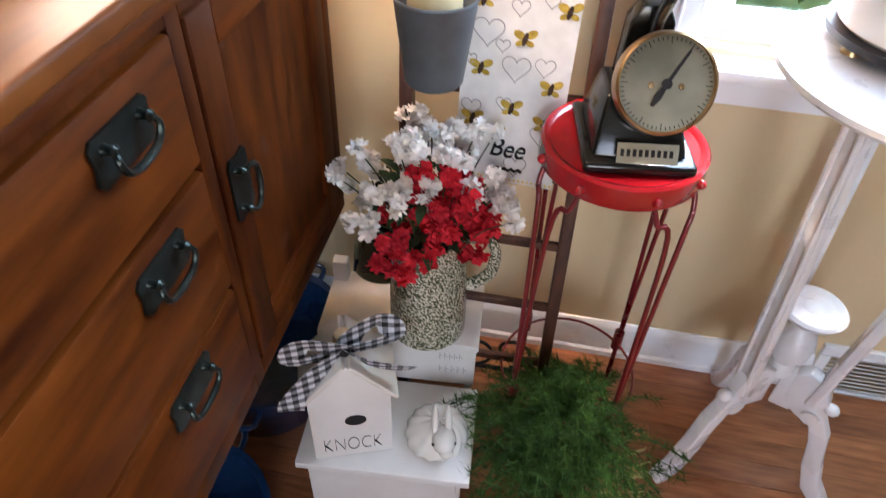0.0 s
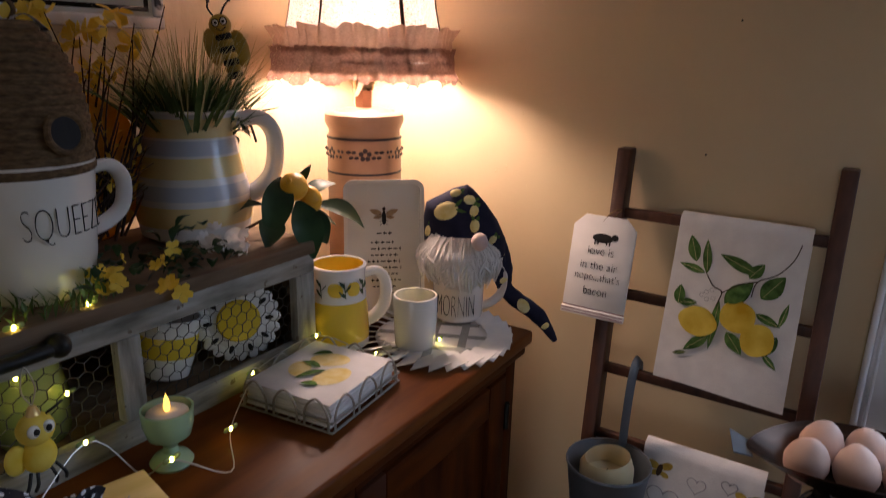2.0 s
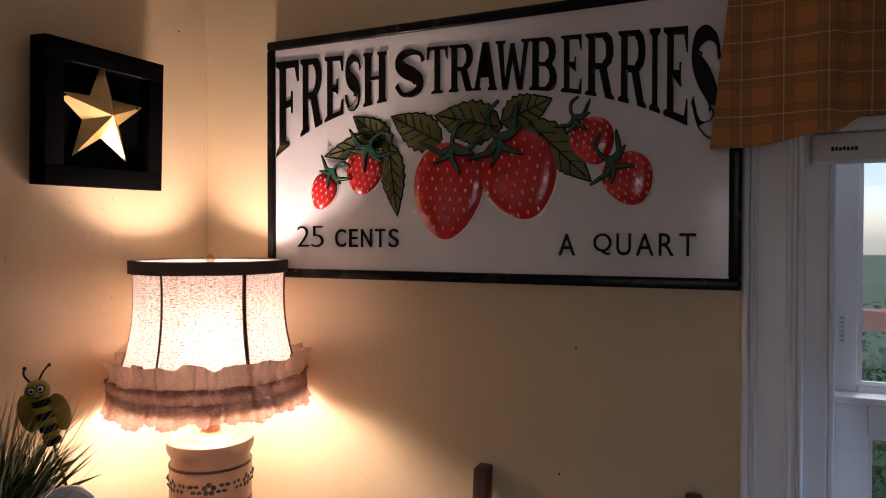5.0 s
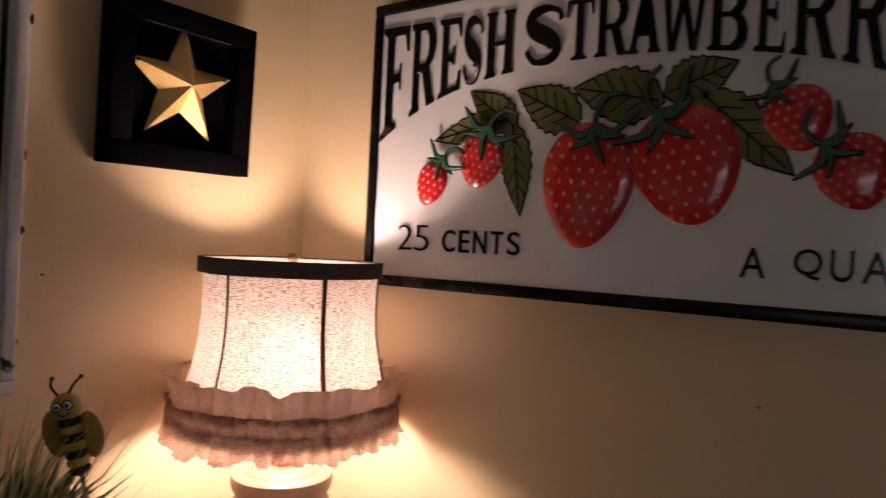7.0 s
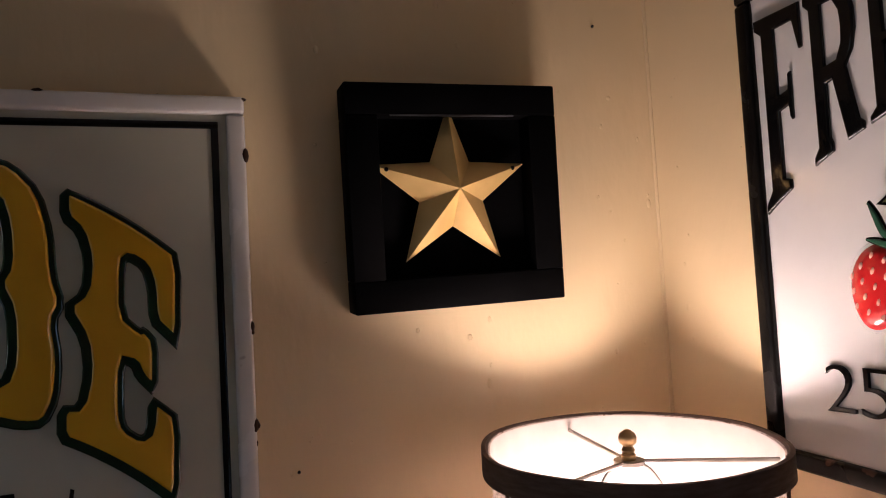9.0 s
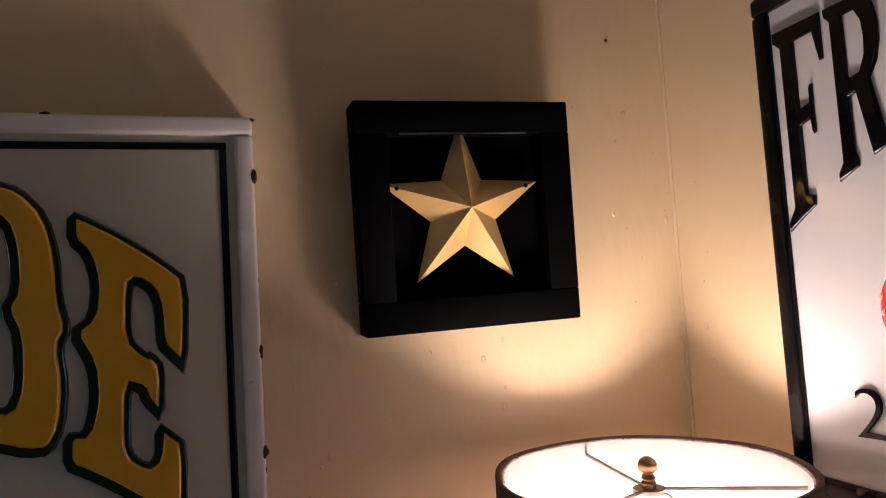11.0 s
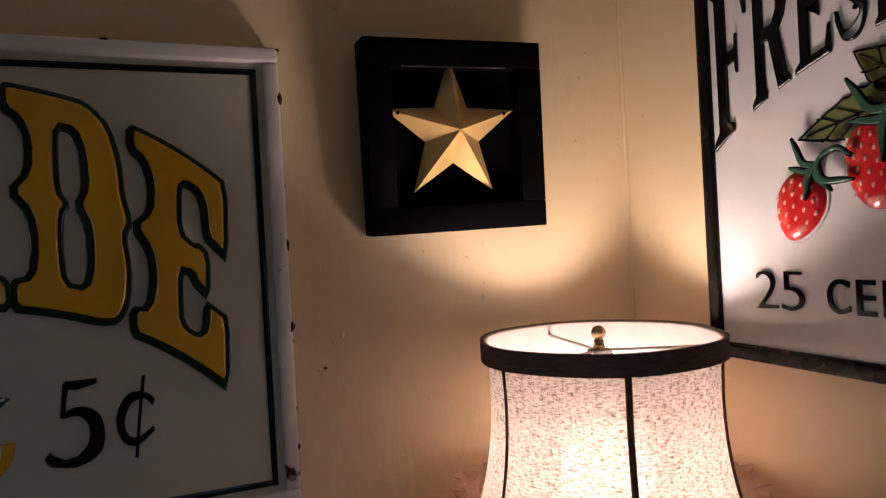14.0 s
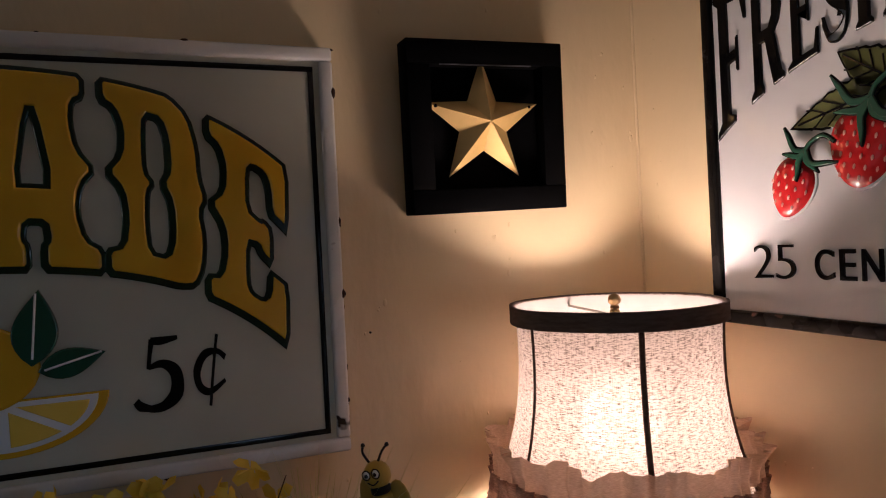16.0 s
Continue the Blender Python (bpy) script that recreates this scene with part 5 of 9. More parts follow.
def panel_radius(s, ang):
    """Six panels, slightly flat between the ribs."""
    rel = (ang - radians(-22.6)) % (math.pi / 3) - math.pi / 6
    return shade_radius(s) * (1 - 0.022 * math.cos(3 * rel) ** 2)


def shade_surface(u, v):
    ang = 2 * math.pi * u
    r = panel_radius(v, ang)
    return r * math.cos(ang), r * math.sin(ang), TOPZ + (LOWZ - TOPZ) * v


shade = part("shade", Geo().sheet(shade_surface, 96, 16, wrap=True), SHADE_LINEN, lamp, "oatmeal linen bell shade with dark ribs", solid=False, smooth=80)
def lining_surface(u, v):
    ang = 2 * math.pi * u
    r = panel_radius(v, ang) - 0.0016
    return r * math.cos(ang), r * math.sin(ang), TOPZ - 0.001 + (LOWZ + 0.002 - TOPZ) * v


part("lining", Geo().sheet(lining_surface, 96, 16, wrap=True), LINING, shade, "smooth white inner lining", solid=False, smooth=80)
part("band", Geo().sheet(lambda u, v: ((panel_radius(0, 2 * math.pi * u) + 0.0022) * math.cos(2 * math.pi * u), (panel_radius(0, 2 * math.pi * u) + 0.0022) * math.sin(2 * math.pi * u), TOPZ + 0.0015 - 0.02 * v),
                         72, 2, 0.0035, wrap=True), SHADE_BAND, shade, "dark brown ribbon band", smooth=60)
for k in range(6):
    ang = radians(-22.6 + 60 * k)
    pts = [((shade_radius(v / 14) + 0.001) * math.cos(ang), (shade_radius(v / 14) + 0.001) * math.sin(ang), TOPZ + (LOWZ - TOPZ) * v / 14) for v in range(15)]
    part("rib", Geo().tube(pts, 0.003 if k == 0 else 0.0016, 6), RIB_BROWN, shade)


def ruffle(name, z0, z1, r0, r1, folds, deep, material, seed, crest=0.0, fray=1.0, flare=0.0):
    """Gathered gauze: pleats that sharpen outwards, an uneven free edge at the top, frayed at the foot."""
    rng = random.Random(seed)
    count = 48
    rise = [rng.uniform(-1, 1) for _ in range(count)]
    push = [rng.uniform(0, 1) for _ in range(count)]
    phase = [rng.uniform(0, 6.3) for _ in range(4)]

    def smooth_pick(values, u):
        f = u * count
        i, t = int(f) % count, f - int(f)
        t = t * t * (3 - 2 * t)
        return values[i] + (values[(i + 1) % count] - values[i]) * t

    def fn(u, v):
        ang = 2 * math.pi * u
        turn = folds * ang + phase[0] + 1.3 * math.sin(5 * ang + phase[1]) + 0.9 * math.sin(11 * ang + phase[2])
        pleat = math.sin(turn) + 0.35 * math.sin(2 * turn + 0.6) + 0.4 * math.sin(17 * ang + phase[2])
        free = abs(2 * v - 1)
        r = r0 + (r1 - r0) * v + deep * (0.25 + 0.75 * free) * pleat
        r += flare * (1 - v) ** 1.4 * smooth_pick(push, u) ** 2
        edge = crest * (1 - v) * (0.7 * smooth_pick(rise, u) + 0.2 * math.sin(turn))
        edge += fray * v * (0.005 * smooth_pick(rise, (u + 0.37) % 1) + 0.001 * math.sin(turn + 1.0) + 0.0006 * math.sin(97 * ang))
        return r * math.cos(ang), r * math.sin(ang), z0 + (z1 - z0) * v + edge

    return part(name, Geo().sheet(fn, 540, 8, wrap=True), material, shade, solid=False, smooth=80)


rng_hem = random.Random(6)
ruffle("upper_ruffle", 1.601 - DECK, 1.562 - DECK, 0.139, 0.1435, 42, 0.0056, RUFFLE_CREAM, 1, 0.0065, 1.0, 0.022)
ruffle("middle_ruffle", 1.57 - DECK, 1.547 - DECK, 0.1485, 0.1505, 58, 0.0026, RUFFLE_BROWN, 2, 0.003, 0.6, 0.006)
ruffle("hem_ruffle", 1.549 - DECK, 1.519 - DECK, 0.1478, 0.1565, 44, 0.004, RUFFLE_BROWN, 3, 0.002, 1.3)
for ang, reach, drop, wide in ((-52, 0.1, 0.03, 0.013), (-2, 0.1, 0.02, 0.012), (-35, 0.105, 0.016, 0.016)):
    # Pale ribbon ends that hang from inside the shade.
    a = radians(ang)
    middle, side = Vector((reach * math.cos(a), reach * math.sin(a), 1.545 - DECK)), Vector((-math.sin(a), math.cos(a), 0))
    part("ribbon_end", Geo().sheet(lambda u, v: tuple(middle + side * (wide * (u - 0.5) * (1 - 0.5 * v) - 0.012 * v) + Vector((0.006 * math.sin(3 * v), 0, -(0.018 + drop) * v))), 4, 8), RUFFLE_CREAM, shade, "pale gauze ribbon end", solid=False)
for k in range(12):
    # Loose threads along the hem.
    a, r = rng_hem.uniform(0, 6.283), 0.15
    start = Vector((r * math.cos(a), r * math.sin(a), 1.524 - DECK))
    end = start + Vector((rng_hem.uniform(-0.02, 0.02), rng_hem.uniform(-0.02, 0.02), -rng_hem.uniform(0.006, 0.016)))
    part("loose_thread", Geo().tube(smoothed([start, start.lerp(end, 0.5) + Vector((0.003, 0.002, 0)), end], 4), 0.0007, 5), RUFFLE_CREAM, shade)
# Spider, harp and finial.
NICKEL = surface("dull_nickel", (0.3, 0.27, 0.25), (0.42, 0.38, 0.35), 0.35, 40.0, metal=0.9)
ZS = TOPZ - 0.015
for k in range(3):
    ang = radians(56 + 120 * k)
    part("spoke", Geo().tube([(0.008 * math.cos(ang), 0.008 * math.sin(ang), ZS), (0.113 * math.cos(ang), 0.113 * math.sin(ang), ZS + 0.003)], 0.0017, 6), NICKEL, lamp)
part("hub", Geo().lathe([(0, ZS - 0.002), (0.0125, ZS - 0.002), (0.0125, ZS + 0.001), (0, ZS + 0.001)], 20), NICKEL, lamp)
harp = smoothed([(0.016, 0, Z + 0.06), (0.04, 0, Z + 0.12), (0.042, 0, Z + 0.2), (0.02, 0, ZS - 0.012), (0, 0, ZS - 0.003), (-0.02, 0, ZS - 0.012), (-0.042, 0, Z + 0.2), (-0.04, 0, Z + 0.12), (-0.016, 0, Z + 0.06)], 5)
part("harp", Geo().tube(harp, 0.0016, 6, m=Matrix.Rotation(radians(70), 4, "Z")), NICKEL, lamp)
fin = [(0, 0), (0.0055, 0), (0.006, 0.004), (0.0045, 0.006), (0.0055, 0.008), (0.004, 0.011), (0.007, 0.014), (0.0075, 0.018), (0.006, 0.0215), (0.0025, 0.024), (0, 0.0245)]
part("finial", Geo().lathe(fin, 16, Matrix.Translation((0, 0, ZS + 0.001))), BRASS, lamp, "small turned brass finial")


# ---- Leaning ladder, on the north wall.
def ladder_y(z):
    """Its rails lean from the floor to the wall."""
    return -0.008 - 0.20 * (1.43 - z)


ladder = thing("ladder", "narrow dark red-brown wooden ladder leaning against the cream wall", "ladder", Matrix())
for x0, x1 in ((0.602, 0.5585), (0.884, 0.868)):
    verts = []
    for x, z in ((x0, FLOOR_Z), (x1, 1.428)):
        y = ladder_y(z)
        verts += [(x - 0.011, y - 0.016, z), (x + 0.011, y - 0.016, z), (x + 0.011, y + 0.016, z), (x - 0.011, y + 0.016, z)]
    part("rail", Geo().add(verts, [(0, 3, 2, 1), (4, 5, 6, 7), (0, 1, 5, 4), (1, 2, 6, 5), (2, 3, 7, 6), (3, 0, 4, 7)]), LADDER_WOOD, ladder, bevel=0.003)


def rail_x(k, z):
    a, b = ((0.602, 0.5585), (0.884, 0.868))[k]
    return a + (b - a) * (z - FLOOR_Z) / (1.428 - FLOOR_Z)


RUNGS = [1.328, 1.2025, 1.081, 0.9725, 0.81, 0.674, 0.543, 0.41, 0.275]
for z in RUNGS:
    part("rung", Geo().box((rail_x(0, z) + 0.009, ladder_y(z) - 0.006, z - 0.008), (rail_x(1, z) - 0.009, ladder_y(z) + 0.006, z + 0.008)), LADDER_WOOD, ladder, bevel=0.002)


# ---- Helpers for table ware.
def at(x, y, z, turn=0.0):
    return Matrix.Translation((x, y, z)) @ Matrix.Rotation(radians(turn), 4, "Z")


def round_vessel(profile, wall=0.003, n=40):
    """A lathe with an inside: the profile runs up the outside, and back down a wall's width inside."""
    inner = [(max(r - wall, 0.0005), z) for r, z in profile[::-1]]
    inner = [(r, max(z, profile[0][1] + wall)) for r, z in inner if r > 0.001]
    return Geo().lathe([(0, profile[0][1])] + profile + inner + [(0, profile[0][1] + wall)], n)


def loop_handle(owner, material, radius, z0, z1, reach, thick, azimuth, squash=0.7, name="handle"):
    """An ear handle on the side of a vessel."""
    pts = smoothed([(radius - 0.004, 0, z1), (radius + reach * 0.6, 0, z1 + 0.004), (radius + reach, 0, (z0 + z1) / 2 + 0.3 * (z1 - z0)), (radius + reach * 0.92, 0, (z0 + z1) / 2 - 0.15 * (z1 - z0)),
                    (radius + reach * 0.45, 0, z0 + 0.1 * (z1 - z0)), (radius - 0.003, 0, z0)], 6)
    return part(name, Geo().tube(pts, thick, 10, m=Matrix.Rotation(radians(azimuth), 4, "Z"), squash=1 / squash), material, owner)


def wrapped_text(owner, body, radius, z0, height, azimuth, width, material=INK, offset=-0.012):
    """Tall thin writing round a vessel, centred on an azimuth."""

    def bend(co):
        a = radians(azimuth) + (co.x - width / 2) / radius
        r = radius + co.z
        return Vector((r * math.cos(a), r * math.sin(a), z0 + co.y))

    return part("lettering", text_mesh(body, width, height, 0.0008, offset=offset, wrap=bend), material, owner, smooth=0)


def leaf_geo(g, base, tip, width, up=(0, 0, 1), bend=0.15, n=6):
    """A pointed leaf with a folded middle, from base to tip."""
    base, tip, up = Vector(base), Vector(tip), Vector(up)
    along = tip - base
    side = along.cross(up)
    side = side.normalized() if side.length > 1e-6 else along.orthogonal().normalized()
    lift = side.cross(along).normalized()
    verts, faces = [], []
    for k in range(n + 1):
        s = k / n
        mid = base + along * s + lift * along.length * bend * math.sin(math.pi * s)
        w = width * math.sin(math.pi * min(1, (s * 0.94 + 0.03)) ** 0.85)
        verts += [mid - side * w + lift * w * 0.35, mid, mid + side * w + lift * w * 0.35]
    for k in range(n):
        a = 3 * k
        faces += [(a, a + 1, a + 4, a + 3), (a + 1, a + 2, a + 5, a + 4)]
    g.add(verts, faces)


def blossom_geo(g, centre, size, rng, petals=5, cup=0.4):
    """A small open flower of rounded petals."""
    axis = Vector((rng.gauss(0, 1), rng.gauss(0, 1), rng.gauss(0.4, 1))).normalized()
    u = axis.orthogonal().normalized()
    v = axis.cross(u)
    centre = Vector(centre)
    for k in range(petals):
        a = 2 * math.pi * k / petals + rng.uniform(-0.2, 0.2)
        d = u * math.cos(a) + v * math.sin(a)
        s = u * -math.sin(a) + v * math.cos(a)
        tip = centre + d * size + axis * size * cup
        mid = centre + d * size * 0.55 + axis * size * cup * 0.35
        g.add([centre, mid - s * size * 0.42, mid + s * size * 0.42, tip - s * size * 0.24, tip + s * size * 0.24], [(0, 1, 2), (1, 3, 4, 2)])


# ---- Whitewashed crate with wire-covered openings.
SHELF = 1.326
CR0, CR1, CXF = -1.06, -0.439, 0.286
crate = thing("wooden_crate", "whitewashed weathered crate with a brown board top and wire-mesh front", "crate", at(0.06, CR0, DECK))


def in_crate(x, y, z):
    return x - 0.06, y - CR0, z - DECK


def crate_box(name, lo, hi, material, bevel=0.0015):
    return part(name, Geo().box(in_crate(*lo), in_crate(*hi)), material, crate, bevel=bevel)


crate_box("top_board", (0.055, CR0 - 0.006, SHELF - 0.018), (0.292, CR1 + 0.004, SHELF), BROWN_BOARD, 0.003)
crate_box("bottom_board", (0.06, CR0, DECK), (0.272, CR1, DECK + 0.012), BROWN_BOARD)
crate_box("end_board", (0.06, CR1 - 0.012, DECK + 0.0125), (0.272, CR1, SHELF - 0.0185), BROWN_BOARD)
crate_box("end_board", (0.06, CR0, DECK + 0.0125), (0.272, CR0 + 0.012, SHELF - 0.0185), BROWN_BOARD)
crate_box("back_board", (0.06, CR0 + 0.0125, DECK + 0.0125), (0.068, CR1 - 0.0125, SHELF - 0.0185), BROWN_BOARD)
crate_box("bottom_rail", (0.2725, CR0, DECK), (CXF, CR1, DECK + 0.03), WEATHERED)
crate_box("top_rail", (0.2725, CR0, SHELF - 0.044), (CXF, CR1, SHELF - 0.0185), WEATHERED)
for y0, y1 in ((CR0, CR0 + 0.028), (-0.723, -0.697), (CR1 - 0.034, CR1)):
    crate_box("stile", (0.2725, y0, DECK + 0.0305), (CXF, y1, SHELF - 0.0445), WEATHERED_UP)


def hex_wire(y0, y1, z0, z1, x):
    """Twisted hexagonal netting across an opening."""
    g, a = Geo(), 0.0088
    dy, dz = a * math.sqrt(3), a * 1.5
    row, z = 0, z0
    while z < z1:
        y = y0 + (dy / 2 if row % 2 else 0)
        while y < y1 + dy:
            c = (y, z)
            ends = [(y, z + a), (y + dy / 2, z - a / 2), (y - dy / 2, z - a / 2)]
            for e in ends:
                p = [(x, min(max(q[0], y0 - 0.004), y1 + 0.004), min(max(q[1], z0 - 0.004), z1 + 0.004)) for q in (c, e)]
                if (Vector(p[0]) - Vector(p[1])).length > 0.002:
                    g.tube([in_crate(*p[0]), in_crate(*p[1])], 0.0006, 4)
            y += dy
        z += dz
        row += 1
    return g


for y0, y1 in ((-0.697, CR1 - 0.034), (CR0 + 0.028, -0.723)):
    part("wire_mesh", hex_wire(y0, y1, DECK + 0.03, SHELF - 0.044, 0.2705), WIRE, crate)
pull = part("pull", Geo().tube([in_crate(0.302, -0.786, SHELF - 0.022), in_crate(0.302, -0.96, SHELF - 0.022)], 0.0065, 12), BLACK_IRON, crate, "black iron bar pull")
for y in (-0.786, -0.96):
    part("knob", Geo().ball(in_crate(0.300, y, SHELF - 0.021), (0.013, 0.0105, 0.0115), 16, 10), BLACK_IRON, pull)

# Things kept inside the crate.
plate = thing("daisy_plate", "white daisy-shaped plate with a yellow centre, standing in the crate", "plate", at(0.234, -0.527, DECK + 0.0125, -34))
m = Matrix.Translation((0, 0, 0.055)) @ Matrix.Rotation(radians(82), 4, "Y")
for k in range(20):
    a = 2 * math.pi * k / 20
    p = Geo().ball((0, 0, 0), (0.0115, 0.0085, 0.0028), 12, 6, m @ Matrix.Rotation(a, 4, "Z") @ Matrix.Translation((0.043, 0, 0.001 * (k % 2))))
    part("petal", p, WHITE_CERAMIC, plate)
part("disc", Geo().lathe([(0, -0.004), (0.037, -0.004), (0.042, 0.0), (0.037, 0.003), (0, 0.004)], 32, m), WHITE_CERAMIC, plate)
g = Geo()
for k in range(10):
    a = 2 * math.pi * (k + 0.5) / 10
    g.ball((0, 0, 0), (0.006, 0.003, 0.0012), 8, 4, m @ Matrix.Rotation(a, 4, "Z") @ Matrix.Translation((0.0385, 0, 0.0042)))
part("marks", g, INK, plate)
centre = part("centre", Geo().lathe([(0, 0.003), (0.028, 0.003), (0.026, 0.007), (0, 0.009)], 28, m), YELLOW_GLAZE, plate)
bowl = thing("ceramic_cup", "white cup with a wide yellow band, tipped over in the crate", "cup", Matrix.Translation((0.2, -0.614, DECK + 0.014)) @ Matrix.Rotation(radians(-9), 4, "X") @ Matrix.Scale(0.86, 4))
part("body", round_vessel([(0.024, 0), (0.03, 0.004), (0.036, 0.03), (0.04, 0.07), (0.042, 0.09)]), WHITE_CERAMIC, bowl)
part("band", Geo().lathe([(0.0372, 0.035), (0.0385, 0.04), (0.0405, 0.062), (0.0398, 0.066)], 40), YELLOW_GLAZE, bowl, solid=False)
happy = thing("mug", "white ceramic mug with tall black lettering, inside the crate", "mug", at(0.215, -0.865, DECK + 0.0125))
part("body", round_vessel([(0.036, 0), (0.041, 0.004), (0.043, 0.04), (0.044, 0.085)]), WHITE_CERAMIC, happy)
wrapped_text(happy, "HAPPY", 0.0436, 0.03, 0.026, -5, 0.052)
jar = thing("glass_jar", "pale green milky glass jar inside the crate", "jar", at(0.205, -0.775, DECK + 0.0125))
part("body", round_vessel([(0.03, 0), (0.034, 0.006), (0.036, 0.05), (0.03, 0.085), (0.028, 0.1)]), CLEAR_PALE, jar)


def figure(name, label, category, m, pieces):
    """A small ornament as one mesh, painted in a few colours."""
    g, slots, kinds = Geo(), [], []
    for piece, material in pieces:
        start = len(g.f)
        g.add(piece.v, piece.f)
        if material not in kinds:
            kinds.append(material)
        slots += [kinds.index(material)] * (len(g.f) - start)
    mesh = bpy.data.meshes.new(name)
    mesh.from_pydata(g.v, [], g.f)
    for material in kinds:
        mesh.materials.append(material)
    mesh.polygons.foreach_set("material_index", slots)
    finish(mesh, 50)
    ob = new(name, mesh)
    ob.matrix_world = m
    return tagged(ob, label, category)


# Hanging bee ornament: stacked balls with wings and bent wire limbs.
body = Geo().ball((0, 0, 0.062), (0.0155, 0.018, 0.017)).ball((0, 0, 0.033), (0.013, 0.0165, 0.0185)).ball((-0.002, -0.021, 0.036), (0.004, 0.011, 0.016), 12, 8)
crown = Geo().lathe([(0, 0.078), (0.007, 0.078), (0.004, 0.086), (0, 0.088)], 10)
eyes = Geo().ball((0.0125, -0.0075, 0.066), (0.0045, 0.0062, 0.0068), 12, 8).ball((0.0125, 0.0065, 0.066), (0.0045, 0.0062, 0.0068), 12, 8)
pupils = Geo().ball((0.0162, -0.0065, 0.0665), (0.0018, 0.0032, 0.0038), 8, 6).ball((0.0162, 0.0055, 0.0665), (0.0018, 0.0032, 0.0038), 8, 6)
limbs = Geo()
for y in (-0.012, -0.006, 0.006, 0.012):
    limbs.tube(smoothed([(0.004, y, 0.02), (0.009, y * 1.5, 0.008), (0.004, y * 1.7, -0.002)], 4), 0.0018, 6)
limbs.tube(smoothed([(0.004, 0.01, 0.076), (0.008, 0.017, 0.081), (0.006, 0.026, 0.084)], 4), 0.0014, 6)
cord = Geo().tube(smoothed([(0, 0.0, 0.087), (-0.001, -0.007, 0.105), (-0.002, -0.001, 0.128), (-0.001, 0.006, 0.105), (0, 0.0, 0.087)], 5), 0.0009, 6)
figure("hanging_ornament", "yellow round-bodied ornament hanging by a cord from the crate pull", "ornament", Matrix.Translation((0.32, -0.825, 1.192)) @ Matrix.Scale(0.88, 4),
       [(body, LEMON_PRINT), (crown, GOLD), (eyes, WHITE_CERAMIC), (pupils, INK), (limbs, BLACK_IRON), (cord, BASKET_WIRE)])

# ---- Yellow keepsake block with a dotted ribbon.
block = thing("wooden_block", "pale yellow wooden block sign tied with a black dotted ribbon", "block sign", at(0.427, -0.901, DECK, 77))
BL, BDp, BHt = 0.118, 0.07, 0.042
part("body", Geo().box((0, 0, 0), (BL, BDp, BHt)), PINE_YELLOW, block, bevel=0.0025)
for body, x, z, w, h in (("BEE", 0.074, 0.0225, 0.021, 0.0105), ("HAPPY", 0.068, 0.0075, 0.033, 0.0105)):
    mesh = text_mesh(body, w, h, 0.0006, slant=0.15)
    mesh.transform(Matrix.Translation((x, -0.0004, z)) @ Matrix.Rotation(radians(90), 4, "X"))
    part("lettering", mesh, INK, block, smooth=0)
for k in range(3):
    part("emblem", Geo().tube(smoothed([(0.078 + 0.006 * math.cos(2.1 * k), 0.028 + 0.006 * math.sin(2.1 * k), BHt + 0.0004), (0.086, 0.03, BHt + 0.0004), (0.09 + 0.004 * math.sin(k), 0.038, BHt + 0.0004)], 4), 0.0006, 5), GREY_INK, block)
X0 = 0.049
band = [(X0, -0.0012, 0.0), (X0, -0.0014, 0.02), (X0, -0.0012, BHt - 0.001), (X0, 0.0005, BHt + 0.0014), (X0, 0.035, BHt + 0.0016), (X0, BDp, BHt + 0.0014), (X0, BDp + 0.0012, BHt - 0.002), (X0, BDp + 0.0013, 0.002)]
part("ribbon", Geo().sheet(lambda u, v: tuple(Vector(band[min(int(v * 7), 6)]).lerp(Vector(band[min(int(v * 7) + 1, 7)]), v * 7 - min(int(v * 7), 6)) + Vector(((u - 0.5) * 0.023, 0, 0))), 4, 28, 0.0006), DOT_RIBBON, block, smooth=60)


def ribbon_loop(owner, pts, width, material, name, twist=(0, 0, 1)):
    """A flat ribbon along a line."""
    line, t = smoothed(pts, 6), Vector(twist)
    n = len(line) - 1

    def fn(u, v):
        k = min(int(round(v * n)), n)
        d = (line[min(k + 1, n)] - line[max(k - 1, 0)]).normalized()
        side = d.cross(t)
        side = side.normalized() if side.length > 1e-5 else Vector((1, 0, 0))
        return tuple(line[k] + side * (u - 0.5) * width)

    return part(name, Geo().sheet(fn, 3, n, 0.0007), material, owner, smooth=70)


K = (X0 - 0.002, 0.034, BHt + 0.004)
ribbon_loop(block, [K, (X0 - 0.018, 0.05, BHt + 0.012), (X0 - 0.03, 0.066, BHt + 0.022), (X0 - 0.044, 0.072, BHt + 0.03)], 0.014, DOT_RIBBON, "ribbon_tail")
ribbon_loop(block, [K, (X0 + 0.012, 0.044, BHt + 0.014), (X0 + 0.024, 0.05, BHt + 0.006), K], 0.013, DOT_RIBBON, "ribbon_bow", (0, 1, 0.3))
part("ribbon_knot", Geo().ball(K, (0.009, 0.008, 0.006), 12, 8), DOT_RIBBON, block)

# ---- Jadeite dish with a tea light.
dish = thing("sherbet_dish", "pale green jadeite footed dish holding a tea light", "dish", at(0.342, -0.713, DECK))
part("body", round_vessel([(0.02, 0), (0.0215, 0.003), (0.018, 0.008), (0.008, 0.014), (0.0065, 0.02), (0.011, 0.026), (0.021, 0.033), (0.0245, 0.046), (0.0255, 0.062)], 0.0022), JADE, dish)
part("tea_light", Geo().lathe([(0, 0.05), (0.02, 0.05), (0.0205, 0.057), (0.017, 0.0595), (0, 0.0595)], 28), surface("white_wax", (0.72, 0.7, 0.66), (0.78, 0.76, 0.72), 0.5, 20), dish)
